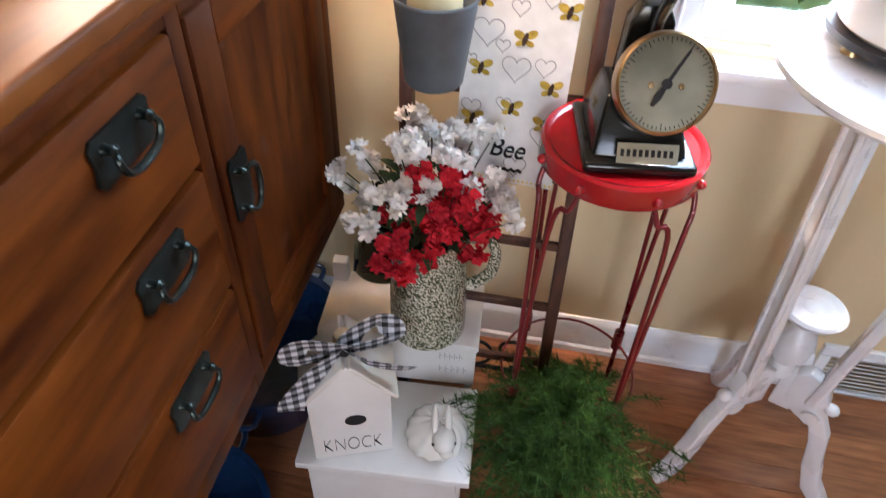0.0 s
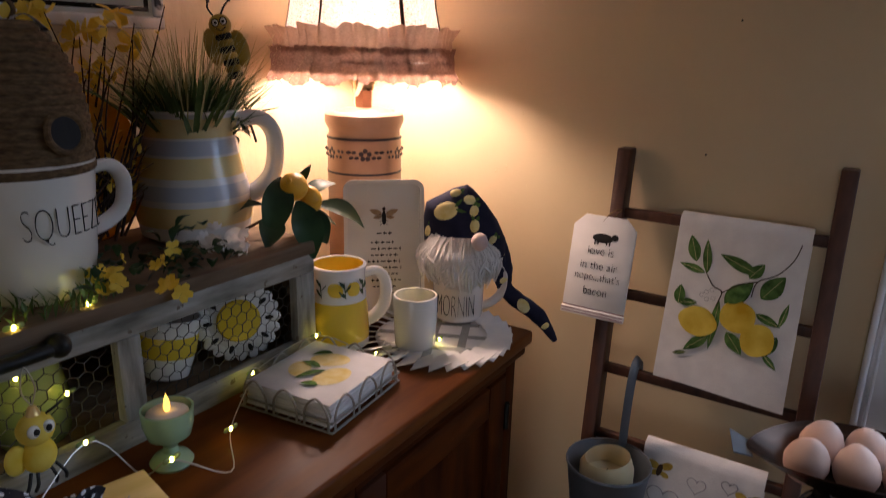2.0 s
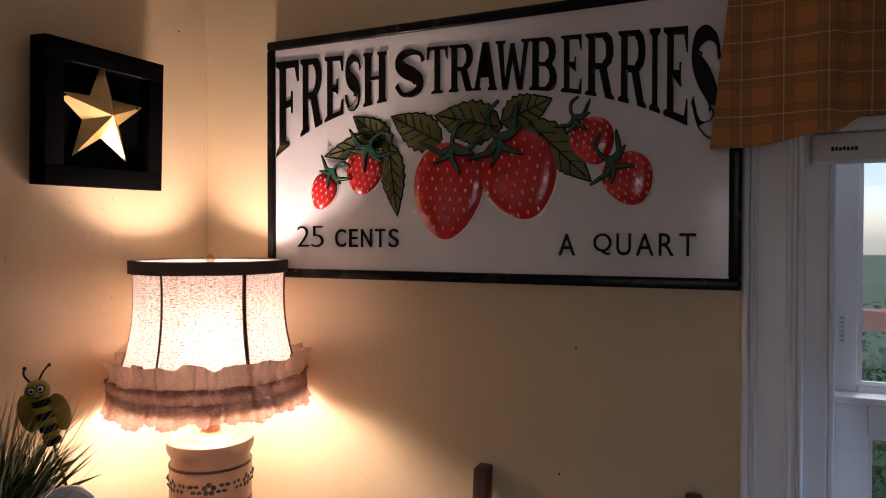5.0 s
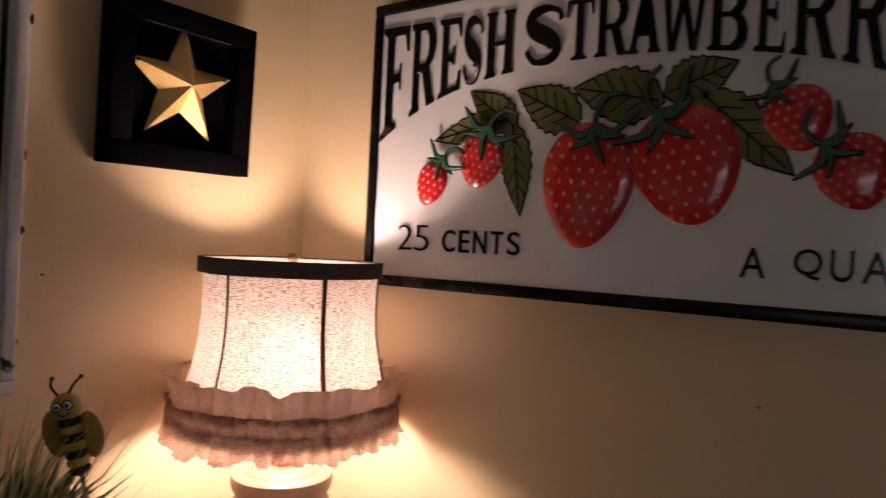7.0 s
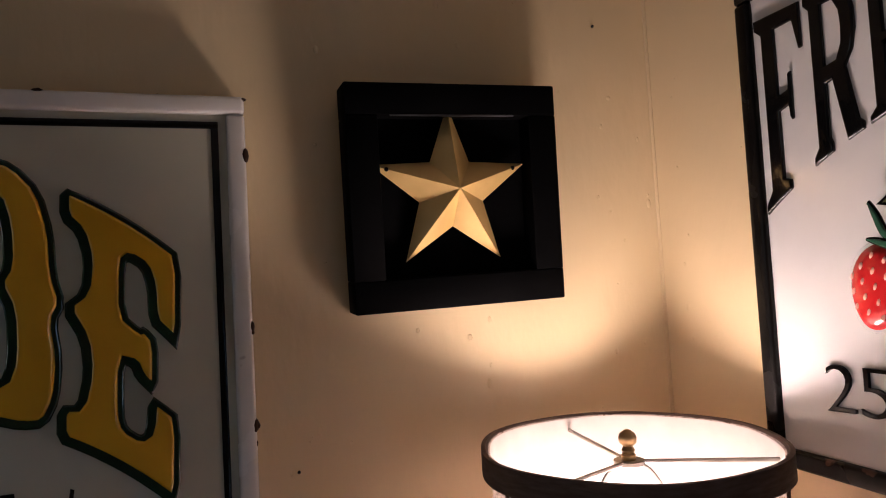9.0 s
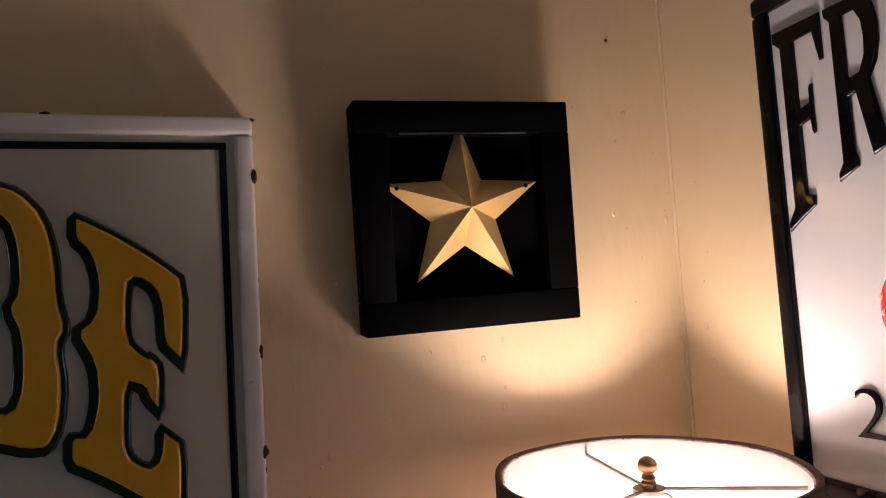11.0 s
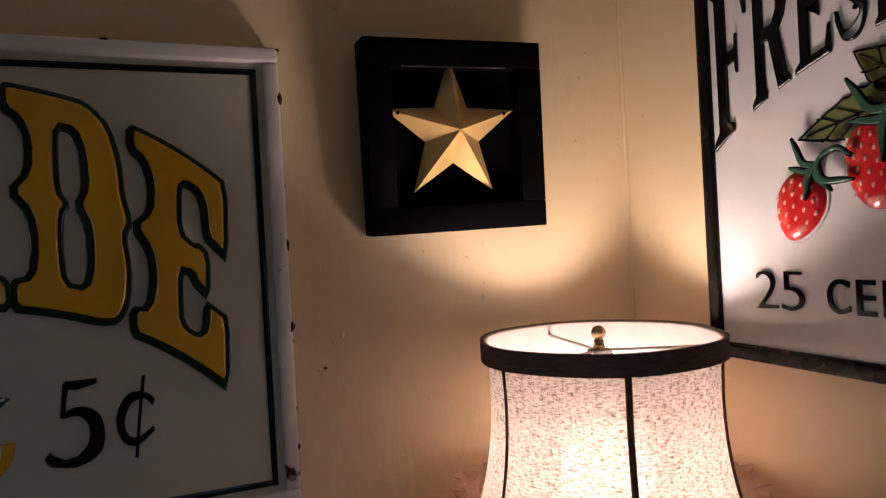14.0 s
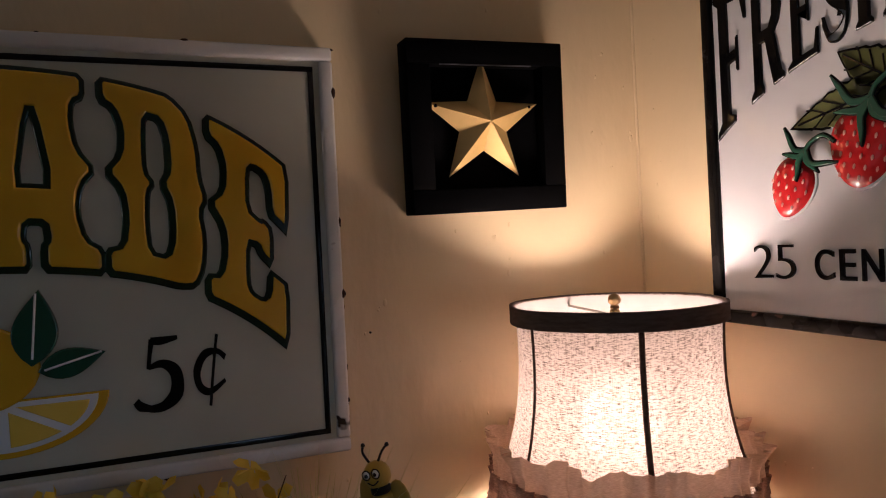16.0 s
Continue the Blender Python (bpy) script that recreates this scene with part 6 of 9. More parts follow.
part("flame_tip", Geo().lathe([(0, 0.059), (0.0028, 0.06), (0.0036, 0.064), (0.0024, 0.071), (0, 0.078)], 10), FLAME, dish, "amber plastic flame")

# ---- Napkins in a wire basket.
basket = thing("wire_basket", "low cream wire basket with looped sides on the sideboard", "basket", at(0.313, -0.597, DECK, 6))
NW, NL = 0.13, 0.144
g = Geo()
for z in (0.0025, 0.014):
    g.tube([(0, 0, z), (NW, 0, z), (NW, NL, z), (0, NL, z)], 0.0016, 8, True)
part("rim", g, BASKET_WIRE, basket)
for k in range(1, 8):
    part("floor_wire", Geo().tube([(NW * k / 8, 0, 0.0016), (NW * k / 8, NL, 0.0016)], 0.0012, 6), BASKET_WIRE, basket)


def side_loop(a, b, height):
    a, b = Vector(a), Vector(b)
    c = (a + b) / 2
    return smoothed([a, a.lerp(c, 0.1) + Vector((0, 0, height * 0.6)), c + Vector((0, 0, height)), b.lerp(c, 0.1) + Vector((0, 0, height * 0.6)), b], 5)


for k in range(3):
    for y in (0, NL):
        part("loop", Geo().tube(side_loop((NW * (k + 0.12) / 3, y, 0.002), (NW * (k + 0.88) / 3, y, 0.002), 0.037), 0.0014, 8), BASKET_WIRE, basket)
    for x in (0, NW):
        part("loop", Geo().tube(side_loop((x, NL * (k + 0.12) / 3, 0.002), (x, NL * (k + 0.88) / 3, 0.002), 0.037), 0.0014, 8), BASKET_WIRE, basket)
PALE_LEMON = surface("pale_lemon_print", (0.72, 0.55, 0.16), (0.85, 0.76, 0.42), 0.85, 60.0)
napkins = thing("napkin_stack", "stack of white paper napkins printed with lemons, in the basket", "napkins", at(0.313, -0.597, DECK, 6))
rng = random.Random(4)
for k in range(7):
    dx, dy = rng.uniform(-0.001, 0.001), rng.uniform(-0.001, 0.001)
    z = 0.004 + 0.0042 * k
    part("napkin", Geo().box((0.005 + dx, 0.005 + dy, z), (NW - 0.005 + dx, NL - 0.005 + dy, z + 0.0038)), CLOTH, napkins, bevel=0.0014)
ZN = 0.004 + 0.0042 * 7 + 0.0002
for cx, cy, a, b, turn in ((0.058, 0.098, 0.025, 0.018, 20), (0.086, 0.062, 0.026, 0.0185, 75), (0.04, 0.06, 0.02, 0.014, 120)):
    part("printed_lemon", Geo().lathe([(0, 0.0006), (0.8, 0.0006), (1.0, 0)], 24, Matrix.Translation((cx, cy, ZN)) @ Matrix.Rotation(radians(turn), 4, "Z") @ Matrix.Diagonal((a, b, 1, 1))), PALE_LEMON, napkins, solid=False)
for a, b in (((0.06, 0.074), (0.03, 0.078)), ((0.07, 0.07), (0.05, 0.036)), ((0.085, 0.035), (0.064, 0.03)), ((0.05, 0.115), (0.03, 0.1))):
    g = Geo()
    leaf_geo(g, (*a, ZN + 0.0004), (*b, ZN + 0.0004), 0.0055, bend=0.01)
    part("printed_leaf", g, LEAF_PRINT, napkins, solid=False)

# ---- Ruffled round mat.
mat_thing = thing("placemat", "round cream cloth mat with a pleated ruffle edge", "placemat", at(0.385, -0.295, DECK))
part("mat", Geo().lathe([(0, 0), (0.085, 0), (0.086, 0.002), (0.085, 0.0035), (0, 0.0035)], 48), CLOTH, mat_thing)
BAND = surface("grey_woven_band", (0.3, 0.29, 0.27), (0.4, 0.39, 0.37), 0.9, 200.0, bump=0.2, bump_scale=500)
for turn in (25, 115):
    for off in (-0.045, 0.0, 0.045):
        half = math.sqrt(0.083 ** 2 - (abs(off) + 0.007) ** 2)
        part("woven_band", Geo().box((-half, off - 0.006, 0.0032), (half, off + 0.006, 0.0036 + 0.0002 * (turn > 90)), Matrix.Rotation(radians(turn), 4, "Z")), BAND, mat_thing)
N = 30
for k in range(N):
    a0, a1 = 2 * math.pi * k / N, 2 * math.pi * (k + 1.25) / N
    verts = []
    for a, z in ((a0, 0.0004), (a1, 0.012)):
        for r in (0.08, 0.117):
            verts.append((r * math.cos(a), r * math.sin(a), z * (0.8 if r < 0.1 else 1.0)))
    verts += [(x, y, z + 0.0012) for x, y, z in verts]
    part("pleat", Geo().add(verts, [(0, 1, 3, 2), (4, 6, 7, 5), (0, 2, 6, 4), (1, 5, 7, 3), (0, 4, 5, 1), (2, 3, 7, 6)]), CLOTH, mat_thing)

# ---- Yellow-and-white lemon pitcher.
jug = thing("pitcher", "small yellow and white glazed pitcher with painted lemons", "pitcher", Matrix.Translation((0.286, -0.391, DECK)) @ Matrix.Diagonal((1, 1, 0.92, 1)))
part("body", round_vessel([(0.038, 0), (0.042, 0.004), (0.0425, 0.02), (0.0405, 0.06), (0.0375, 0.09), (0.037, 0.105), (0.038, 0.125), (0.0395, 0.13), (0.038, 0.1315)], 0.003), WHITE_CERAMIC, jug)
part("glaze_band", Geo().lathe([(0.0412, 0.004), (0.0429, 0.02), (0.0409, 0.06), (0.0388, 0.078)], 48), YELLOW_GLAZE, jug, "lemon yellow lower half", solid=False)
part("lining", Geo().lathe([(0.0355, 0.1295), (0.0325, 0.105), (0.033, 0.09), (0.03, 0.07), (0, 0.068)], 40), YELLOW_GLAZE, jug, solid=False)
loop_handle(jug, WHITE_CERAMIC, 0.036, 0.034, 0.112, 0.031, 0.0068, 46)
for az in (-56, -15):
    m = Matrix.Rotation(radians(az), 4, "Z") @ Matrix.Translation((0.0368, 0, 0.1))
    part("painted_lemon", Geo().ball((0, 0, 0), (0.0014, 0.0105, 0.0125), 16, 8, m @ Matrix.Rotation(radians(12), 4, "X")), YELLOW_GLAZE, jug)
for az in (-88, -36, 10):
    m = Matrix.Rotation(radians(az), 4, "Z") @ Matrix.Translation((0.0376, 0, 0.1))
    g = Geo()
    for side, z in ((-1, 0.006), (1, 0.0), (-1, -0.009)):
        leaf_geo(g, m @ Vector((0.001, 0, z - 0.002)), m @ Vector((0.0002, side * 0.0085, z + 0.009)), 0.0028, (1, 0, 0), 0.02)
    g.tube([m @ Vector((0.0008, 0.001, -0.013)), m @ Vector((0.0008, -0.001, 0.012))], 0.0006, 5)
    part("painted_leaf", g, LEAF, jug, solid=False)

# ---- Small white cup.
cup = thing("cup", "small plain white ceramic cup on the cloth mat", "cup", at(0.384, -0.342, DECK + 0.0052))
part("body", round_vessel([(0.026, 0), (0.0285, 0.003), (0.03, 0.03), (0.031, 0.074), (0.0302, 0.0755)], 0.0026), CERAMIC, cup)

KRAFT_PRINT = surface("tan_print", (0.3, 0.2, 0.11), (0.4, 0.28, 0.17), 0.6, 80.0)
# ---- Standing tray with small print.
tray = thing("serving_tray", "cream ceramic tray with small black print, standing upright", "tray", Matrix.Translation((0.274, -0.268, DECK)) @ Matrix.Rotation(radians(42), 4, "Z") @ Matrix.Rotation(radians(82), 4, "X") @ Matrix.Scale(1.06, 4))


def rounded_rect(w, h, r, n=6):
    out = []
    for cx, cy, a0 in ((w / 2 - r, r, -90), (w / 2 - r, h - r, 0), (-w / 2 + r, h - r, 90), (-w / 2 + r, r, 180)):
        out += [(cx + r * math.cos(radians(a0 + 90 * k / n)), cy + r * math.sin(radians(a0 + 90 * k / n))) for k in range(n + 1)]
    return out


part("plate", Geo().prism(rounded_rect(0.116, 0.203, 0.014), 0, 0.004), CERAMIC, tray, bevel=0.001)
outer_loop, inner_loop = rounded_rect(0.118, 0.205, 0.015), rounded_rect(0.106, 0.193, 0.011)
n = len(outer_loop)
verts = [(x, y, z) for loop, dy, z in ((outer_loop, -0.001, 0.0), (outer_loop, -0.001, 0.011), (inner_loop, 0.005, 0.011), (inner_loop, 0.005, 0.0)) for x, y in [(p[0], p[1] + dy) for p in loop]]
faces = [(a * n + k, a * n + (k + 1) % n, ((a + 1) % 4) * n + (k + 1) % n, ((a + 1) % 4) * n + k) for a in range(4) for k in range(n)]
part("rim", Geo().add(verts, faces), CERAMIC, tray, smooth=60)
for k, (w, x) in enumerate(((0.022, 0), (0.034, -0.003), (0.044, 0.002), (0.04, 0), (0.046, -0.002), (0.042, 0.001), (0.04, 0), (0.044, 0.002), (0.036, 0), (0.02, 0.012))):
    g, pos = Geo(), -w / 2
    rng = random.Random(k)
    while pos < w / 2:
        seg, y = rng.uniform(0.003, 0.008), 0.124 - 0.0095 * k - (0.004 if k else 0)
        g.box((x + pos, y, 0.0042), (x + min(pos + seg, w / 2), y + 0.0019, 0.0047))
        if rng.random() < 0.5:
            g.box((x + pos + seg * 0.3, y - 0.0016, 0.0042), (x + pos + seg * 0.3 + 0.0009, y + 0.0036, 0.0047))
        pos += seg + 0.0022
    part("print_line", g, INK, tray)
g = Geo().ball((0, 0.148, 0.0042), (0.0034, 0.011, 0.0009), 12, 6).ball((0, 0.161, 0.0042), (0.0026, 0.003, 0.0009), 10, 6)
for s in (-1, 1):
    for dy, rx, rz in ((0.156, 0.0085, 0.0026), (0.151, 0.0065, 0.002)):
        g.tube([(s * 0.004, dy, 0.0044), (s * 0.012, dy + rz, 0.0044), (s * 0.0125, dy - 0.001, 0.0044), (s * 0.005, dy - 0.0025, 0.0044)], 0.0005, 5, True)
    for dy in (0.14, 0.145, 0.152):
        g.tube([(0, dy + 0.002, 0.0044), (s * 0.006, dy - 0.003, 0.0044)], 0.0004, 5)
part("emblem", g, INK, tray)
for s in (-1, 1):
    g = Geo()
    leaf_geo(g, (s * 0.003, 0.153, 0.0046), (s * 0.021, 0.16, 0.0046), 0.0042, bend=0.0)
    leaf_geo(g, (s * 0.003, 0.15, 0.0046), (s * 0.016, 0.148, 0.0046), 0.003, bend=0.0)
    part("emblem_wing", g, KRAFT_PRINT, tray, solid=False)

# ---- Mug with a capped, bearded topper.
mug = thing("mug", "white ceramic mug with tall black lettering on the cloth mat", "mug", at(0.376, -0.212, DECK + 0.0052))
part("body", round_vessel([(0.034, 0), (0.038, 0.004), (0.0395, 0.04), (0.0405, 0.088), (0.0395, 0.09)], 0.003), BLUSH_CERAMIC, mug)
wrapped_text(mug, "MORNIN", 0.0398, 0.012, 0.034, -66, 0.062, offset=-0.03)
loop_handle(mug, BLUSH_CERAMIC, 0.0395, 0.018, 0.085, 0.03, 0.005, 32)
TX, TY, TZ = 0.376, -0.212, DECK + 0.0952
FACE = radians(-46)
face = Vector((math.cos(FACE), math.sin(FACE), 0))
right = Vector((0.872, 0.49, 0))
front = Vector((0.49, -0.872, 0))
rng = random.Random(8)
core = Geo().ball((0, 0, 0.014), (0.05, 0.05, 0.034), 24, 12)
beard = Geo()
for k in range(300):
    a = FACE + rng.uniform(-1.9, 1.7)
    r = 0.044 + rng.uniform(0, 0.012)
    top = Vector((r * 0.75 * math.cos(a), r * 0.75 * math.sin(a), 0.036 + rng.uniform(-0.006, 0.01)))
    drop = rng.uniform(0.045, 0.07) * (1 - 0.12 * abs(a - FACE))
    wave = [rng.uniform(-0.16, 0.16) for _ in range(3)]
    mid = Vector((0.06 * math.cos(a + wave[0]), 0.06 * math.sin(a + wave[0]), 0.016 + rng.uniform(-0.006, 0.006)))
    low = Vector((r * 1.18 * math.cos(a + wave[1]), r * 1.18 * math.sin(a + wave[1]), 0.036 - drop * 0.65))
    end = Vector((r * 1.1 * math.cos(a + wave[2]), r * 1.1 * math.sin(a + wave[2]), 0.036 - drop))
    line = smoothed([top, mid, low, end], 4)
    beard.tube(line, [0.003 * (1 - (j / len(line)) ** 2) + 0.0006 for j in range(len(line))], 5)
nose = Geo().ball(front * 0.052 + right * 0.03 + Vector((0, 0, 0.047)), (0.0125, 0.0125, 0.0135), 16, 10)
# The cap: a flat angular hood with a peak, whose long tip hangs down past the table's edge.
hood = [Vector(p) for p in ((-0.05, 0.0), (-0.056, 0.03), (-0.0575, 0.066), (-0.054, 0.09), (-0.036, 0.1), (-0.012, 0.113), (0.008, 0.119), (0.018, 0.112), (0.038, 0.09), (0.056, 0.066), (0.07, 0.036), (0.077, 0.0), (0.06, -0.012), (0.0, -0.006))]
heart = Vector((0.004, 0.045))


def hood_edge(u):
    x = u * len(hood)
    i, f = int(x) % len(hood), x - int(x)
    return hood[i].lerp(hood[(i + 1) % len(hood)], f)


def hood_point(u, v):
    """From the middle (0) to the rim (1): soft folds, thinner at the rim."""
    q = heart.lerp(hood_edge(u), v)
    fold = 0.0028 * math.sin(70 * q.x + 40 * q.y) * (1 - v)
    return right * q.x + Vector((0, 0, q.y)), 0.033 * math.sqrt(max(0.0, 1 - v ** 2.6)) + fold


cap = Geo()
for side in (1, -1):
    def half(u, v, side=side):
        flat, deep = hood_point(u, math.sin(v * math.pi / 2))
        return tuple(flat + front * (side * deep - 0.012))

    cap.sheet(half, 56, 10, wrap=True)
spine = [0.046 * right + Vector((0, 0, 0.064)), 0.06 * right + Vector((0, 0, 0.02)), 0.068 * right + Vector((0, 0, -0.012)), 0.073 * right + Vector((0, 0, -0.042)), 0.092 * right + Vector((0, 0, -0.062)),
         0.128 * right + Vector((0, 0, -0.088)), 0.158 * right + Vector((0, 0, -0.13))]
widths = [0.006, 0.016, 0.016, 0.012, 0.013, 0.013, 0.004]
line = [p - front * 0.008 for p in smoothed(spine, 6)]
count = len(line)
radii = []
for k in range(count):
    x = k / (count - 1) * (len(widths) - 1)
    i = min(int(x), len(widths) - 2)
    radii.append((widths[i] + (widths[i + 1] - widths[i]) * (x - i)) * (1 + 0.03 * math.sin(1.7 * k)))
cap.tube(line, radii, 22, squash=0.66)
lemons, sprigs = Geo(), Geo()
spots = [(-0.022, 0.083, 0.019, 0.35, 0.7), (-0.008, 0.108, 0.009, 0.2, 0.75), (0.013, 0.1, 0.0095, -0.2, 0.75), (0.02, 0.084, 0.009, 1.2, 0.8), (0.022, 0.062, 0.01, 1.5, 0.75), (0.05, 0.04, 0.008, 0.8, 0.7), (-0.048, 0.05, 0.01, 1.1, 0.6)]
for x, z, size, turn, slim in spots:
    best = min(((hood_point(a / 84, b / 24), a, b) for a in range(84) for b in range(24)), key=lambda h: (h[0][0].dot(right) - x) ** 2 + (h[0][0].z - z) ** 2)[0]
    spot_at = right * x + Vector((0, 0, z)) + front * (best[1] - 0.012 + 0.0004)
    lean = Matrix((right, Vector((0, 0, 1)), front)).transposed().to_4x4()
    tip_out = Matrix.Rotation(radians(24 * (x + 0.004) / 0.05), 4, "Y") @ Matrix.Rotation(radians(-26 * (z - 0.045) / 0.06), 4, "X")
    place = Matrix.Translation(spot_at) @ lean @ tip_out @ Matrix.Rotation(turn, 4, "Z")
    lemons.ball((0, 0, 0), (size, size * slim, 0.0026), 14, 6, place)
    for s in (-1, 1):
        leaf_geo(sprigs, place @ Vector((size * 0.8, s * 0.002, 0.0014)), place @ Vector((size * 1.55, s * size * 0.55, 0.0005)), 0.0026, front, 0.02, 4)
for x, z, size in ((0.062, 0.012, 0.008), (0.07, -0.03, 0.007), (0.104, -0.066, 0.013), (0.14, -0.104, 0.007)):
    p = min(line, key=lambda q: (q.dot(right) - x) ** 2 + (q.z - z) ** 2)
    spot_at = p + front * radii[line.index(p)] * 0.64
    lemons.ball((0, 0, 0), (size, size * 0.72, 0.0022), 14, 6, Matrix.Translation(spot_at) @ front.to_track_quat("Z", "Y").to_matrix().to_4x4() @ Matrix.Rotation(rng.uniform(0, 3), 4, "Z"))
figure("mug_topper", "white bearded plush topper with a floppy navy lemon-print cap", "plush ornament", Matrix.Translation((TX, TY, TZ)),
       [(core, HAIR), (beard, HAIR), (nose, surface("pink_cloth", (0.6, 0.45, 0.42), (0.68, 0.53, 0.5), 0.9, 40)), (cap, NAVY), (lemons, PALE_LEMON), (sprigs, LEAF_PRINT)])


# ---- Things on top of the crate.
pitcher = thing("pitcher", "large pitcher with soft yellow and white glaze stripes, holding artificial grass", "pitcher", at(0.141, -0.508, SHELF))
prof = [(0.06, 0), (0.069, 0.006), (0.073, 0.03), (0.0715, 0.055), (0.067, 0.08), (0.061, 0.106), (0.0575, 0.128), (0.0585, 0.145), (0.063, 0.156), (0.0665, 0.162), (0.065, 0.165)]
part("body", round_vessel(prof, 0.004, 56), WHITE_CERAMIC, pitcher)


def ring_radius(z):
    for (r0, z0), (r1, z1) in zip(prof, prof[1:]):
        if z0 <= z <= z1:
            return r0 + (r1 - r0) * (z - z0) / max(z1 - z0, 1e-6)
    return prof[-1][0]


def glaze_ring(owner, z0, z1, material, name, lift=0.0005):
    zs = [z0 + (z1 - z0) * k / 6 for k in range(7)]
    part(name, Geo().lathe([(ring_radius(z) + lift, z) for z in zs], 56), material, owner, solid=False)


for z0, z1 in ((0.022, 0.048), (0.083, 0.108), (0.132, 0.156)):
    glaze_ring(pitcher, z0, z1, PALE_YELLOW, "yellow_stripe")
PALE_BLUE = surface("pale_blue_grey_glaze", (0.46, 0.5, 0.57), (0.58, 0.62, 0.68), 0.2, 12.0, coat=0.4)
for z in (0.056, 0.111):
    glaze_ring(pitcher, z, z + 0.018, PALE_BLUE, "blue_stripe")
loop_handle(pitcher, WHITE_CERAMIC, 0.06, 0.045, 0.148, 0.046, 0.009, 50)

grass_bunch = thing("artificial_grass", "bunch of green artificial grass blades in the striped pitcher", "plant", at(0.141, -0.508, SHELF + 0.14))
rng = random.Random(12)
for name, material, count, tall, wide in (("blades", GRASS, 500, 0.09, 0.0033), ("dry_blades", PALE_GRASS, 330, 0.15, 0.0009)):
    g = Geo()
    for _ in range(count):
        a, r = rng.uniform(0, 6.283), 0.042 * math.sqrt(rng.random())
        lean = rng.uniform(0.0, 0.95)
        high = tall * rng.uniform(0.5, 1.0)
        base = Vector((r * math.cos(a), r * math.sin(a), -0.02))
        out = Vector((math.cos(a), math.sin(a), 0))
        tip = base + out * high * lean + Vector((0, 0, high))
        leaf_geo(g, base, tip + Vector((rng.gauss(0, 0.019), rng.gauss(0, 0.019), rng.gauss(0, 0.006))), wide * rng.uniform(0.6, 1.3), out, rng.uniform(-0.2, 0.05), 3)
    tagged(part(name, g, material, grass_bunch, solid=False), kind="stuff")
g = Geo()
for k in range(26):
    a = rng.uniform(0.2, 1.2)
    p = Vector((0.066 * math.cos(a), 0.066 * math.sin(a), 0.012 - rng.uniform(0, 0.02)))
    leaf_geo(g, p, p + Vector((rng.uniform(0, 0.014), rng.uniform(0, 0.014), rng.uniform(-0.012, 0.008))), 0.004, bend=0.1, n=3)
part("leaflets", g, LEAF, grass_bunch, solid=False)

# A striped bug on a pick, standing in the grass.
DULL_YELLOW = surface("dull_yellow_resin", (0.34, 0.22, 0.022), (0.46, 0.31, 0.04), 0.5, 30.0)
stripe_a, stripe_b = Geo(), Geo()
for k in range(7):
    (stripe_b if k % 2 else stripe_a).lathe([(0.0085, k * 0.0085), (0.0105, k * 0.0085 + 0.002), (0.0105, k * 0.0085 + 0.0065), (0.0085, k * 0.0085 + 0.0085)], 16)
head = Geo().ball((0, 0, 0.07), (0.0135, 0.0145, 0.0145), 16, 10)
eyes = Geo().ball((0.0115, -0.0052, 0.074), (0.0032, 0.0037, 0.0041), 10, 8).ball((0.0115, 0.0052, 0.074), (0.0032, 0.0037, 0.0041), 10, 8)
pupils = Geo().ball((0.0138, -0.0049, 0.0737), 0.0021, 8, 6).ball((0.0138, 0.0049, 0.0737), 0.0021, 8, 6)
for side in (-1, 1):
    pupils.tube([(0.0128, side * 0.0052 + 0.0044 * math.cos(a), 0.074 + 0.0048 * math.sin(a)) for a in [2 * math.pi * j / 14 for j in range(14)]], 0.0007, 5, True)
pupils.tube(smoothed([(0.0118, -0.006, 0.0665), (0.013, 0.0, 0.0635), (0.0118, 0.006, 0.0665)], 4), 0.0008, 5)
feelers = Geo().tube(smoothed([(0, -0.005, 0.083), (0.001, -0.009, 0.094), (0.002, -0.006, 0.102)], 4), 0.0013, 6).tube(smoothed([(0, 0.005, 0.083), (0, 0.012, 0.092), (0.001, 0.02, 0.098)], 4), 0.0013, 6)
feelers.ball((0.002, -0.006, 0.102), 0.0024, 8, 6).ball((0.001, 0.02, 0.098), 0.0024, 8, 6).tube([(0, 0, 0.0), (0, 0, -0.09)], 0.0018, 6)
wings = Geo().ball((-0.004, -0.016, 0.045), (0.003, 0.012, 0.025), 12, 8).ball((-0.004, 0.016, 0.036), (0.003, 0.012, 0.025), 12, 8)
figure("plant_pick", "black and yellow striped round-headed pick standing in the grass", "ornament", Matrix.Translation((0.139, -0.424, 1.526)) @ Matrix.Rotation(radians(-40), 4, "Z") @ Matrix.Rotation(radians(14), 4, "X"),
       [(stripe_a, INK), (stripe_b, DULL_YELLOW), (head, DULL_YELLOW), (eyes, WHITE_CERAMIC), (pupils, INK), (feelers, BLACK_IRON), (wings, DULL_YELLOW)])

squeeze = thing("mug", "large white ceramic mug with tall thin black lettering, on the crate", "mug", at(0.208, -0.751, SHELF))
part("body", round_vessel([(0.044, 0), (0.051, 0.006), (0.057, 0.04), (0.0615, 0.1), (0.0635, 0.128), (0.065, 0.135), (0.063, 0.137)], 0.0035), CERAMIC, squeeze)
wrapped_text(squeeze, "SQUEEZE", 0.0612, 0.062, 0.034, 9, 0.088, offset=-0.032)
loop_handle(squeeze, CERAMIC, 0.06, 0.055, 0.116, 0.036, 0.006, 84)

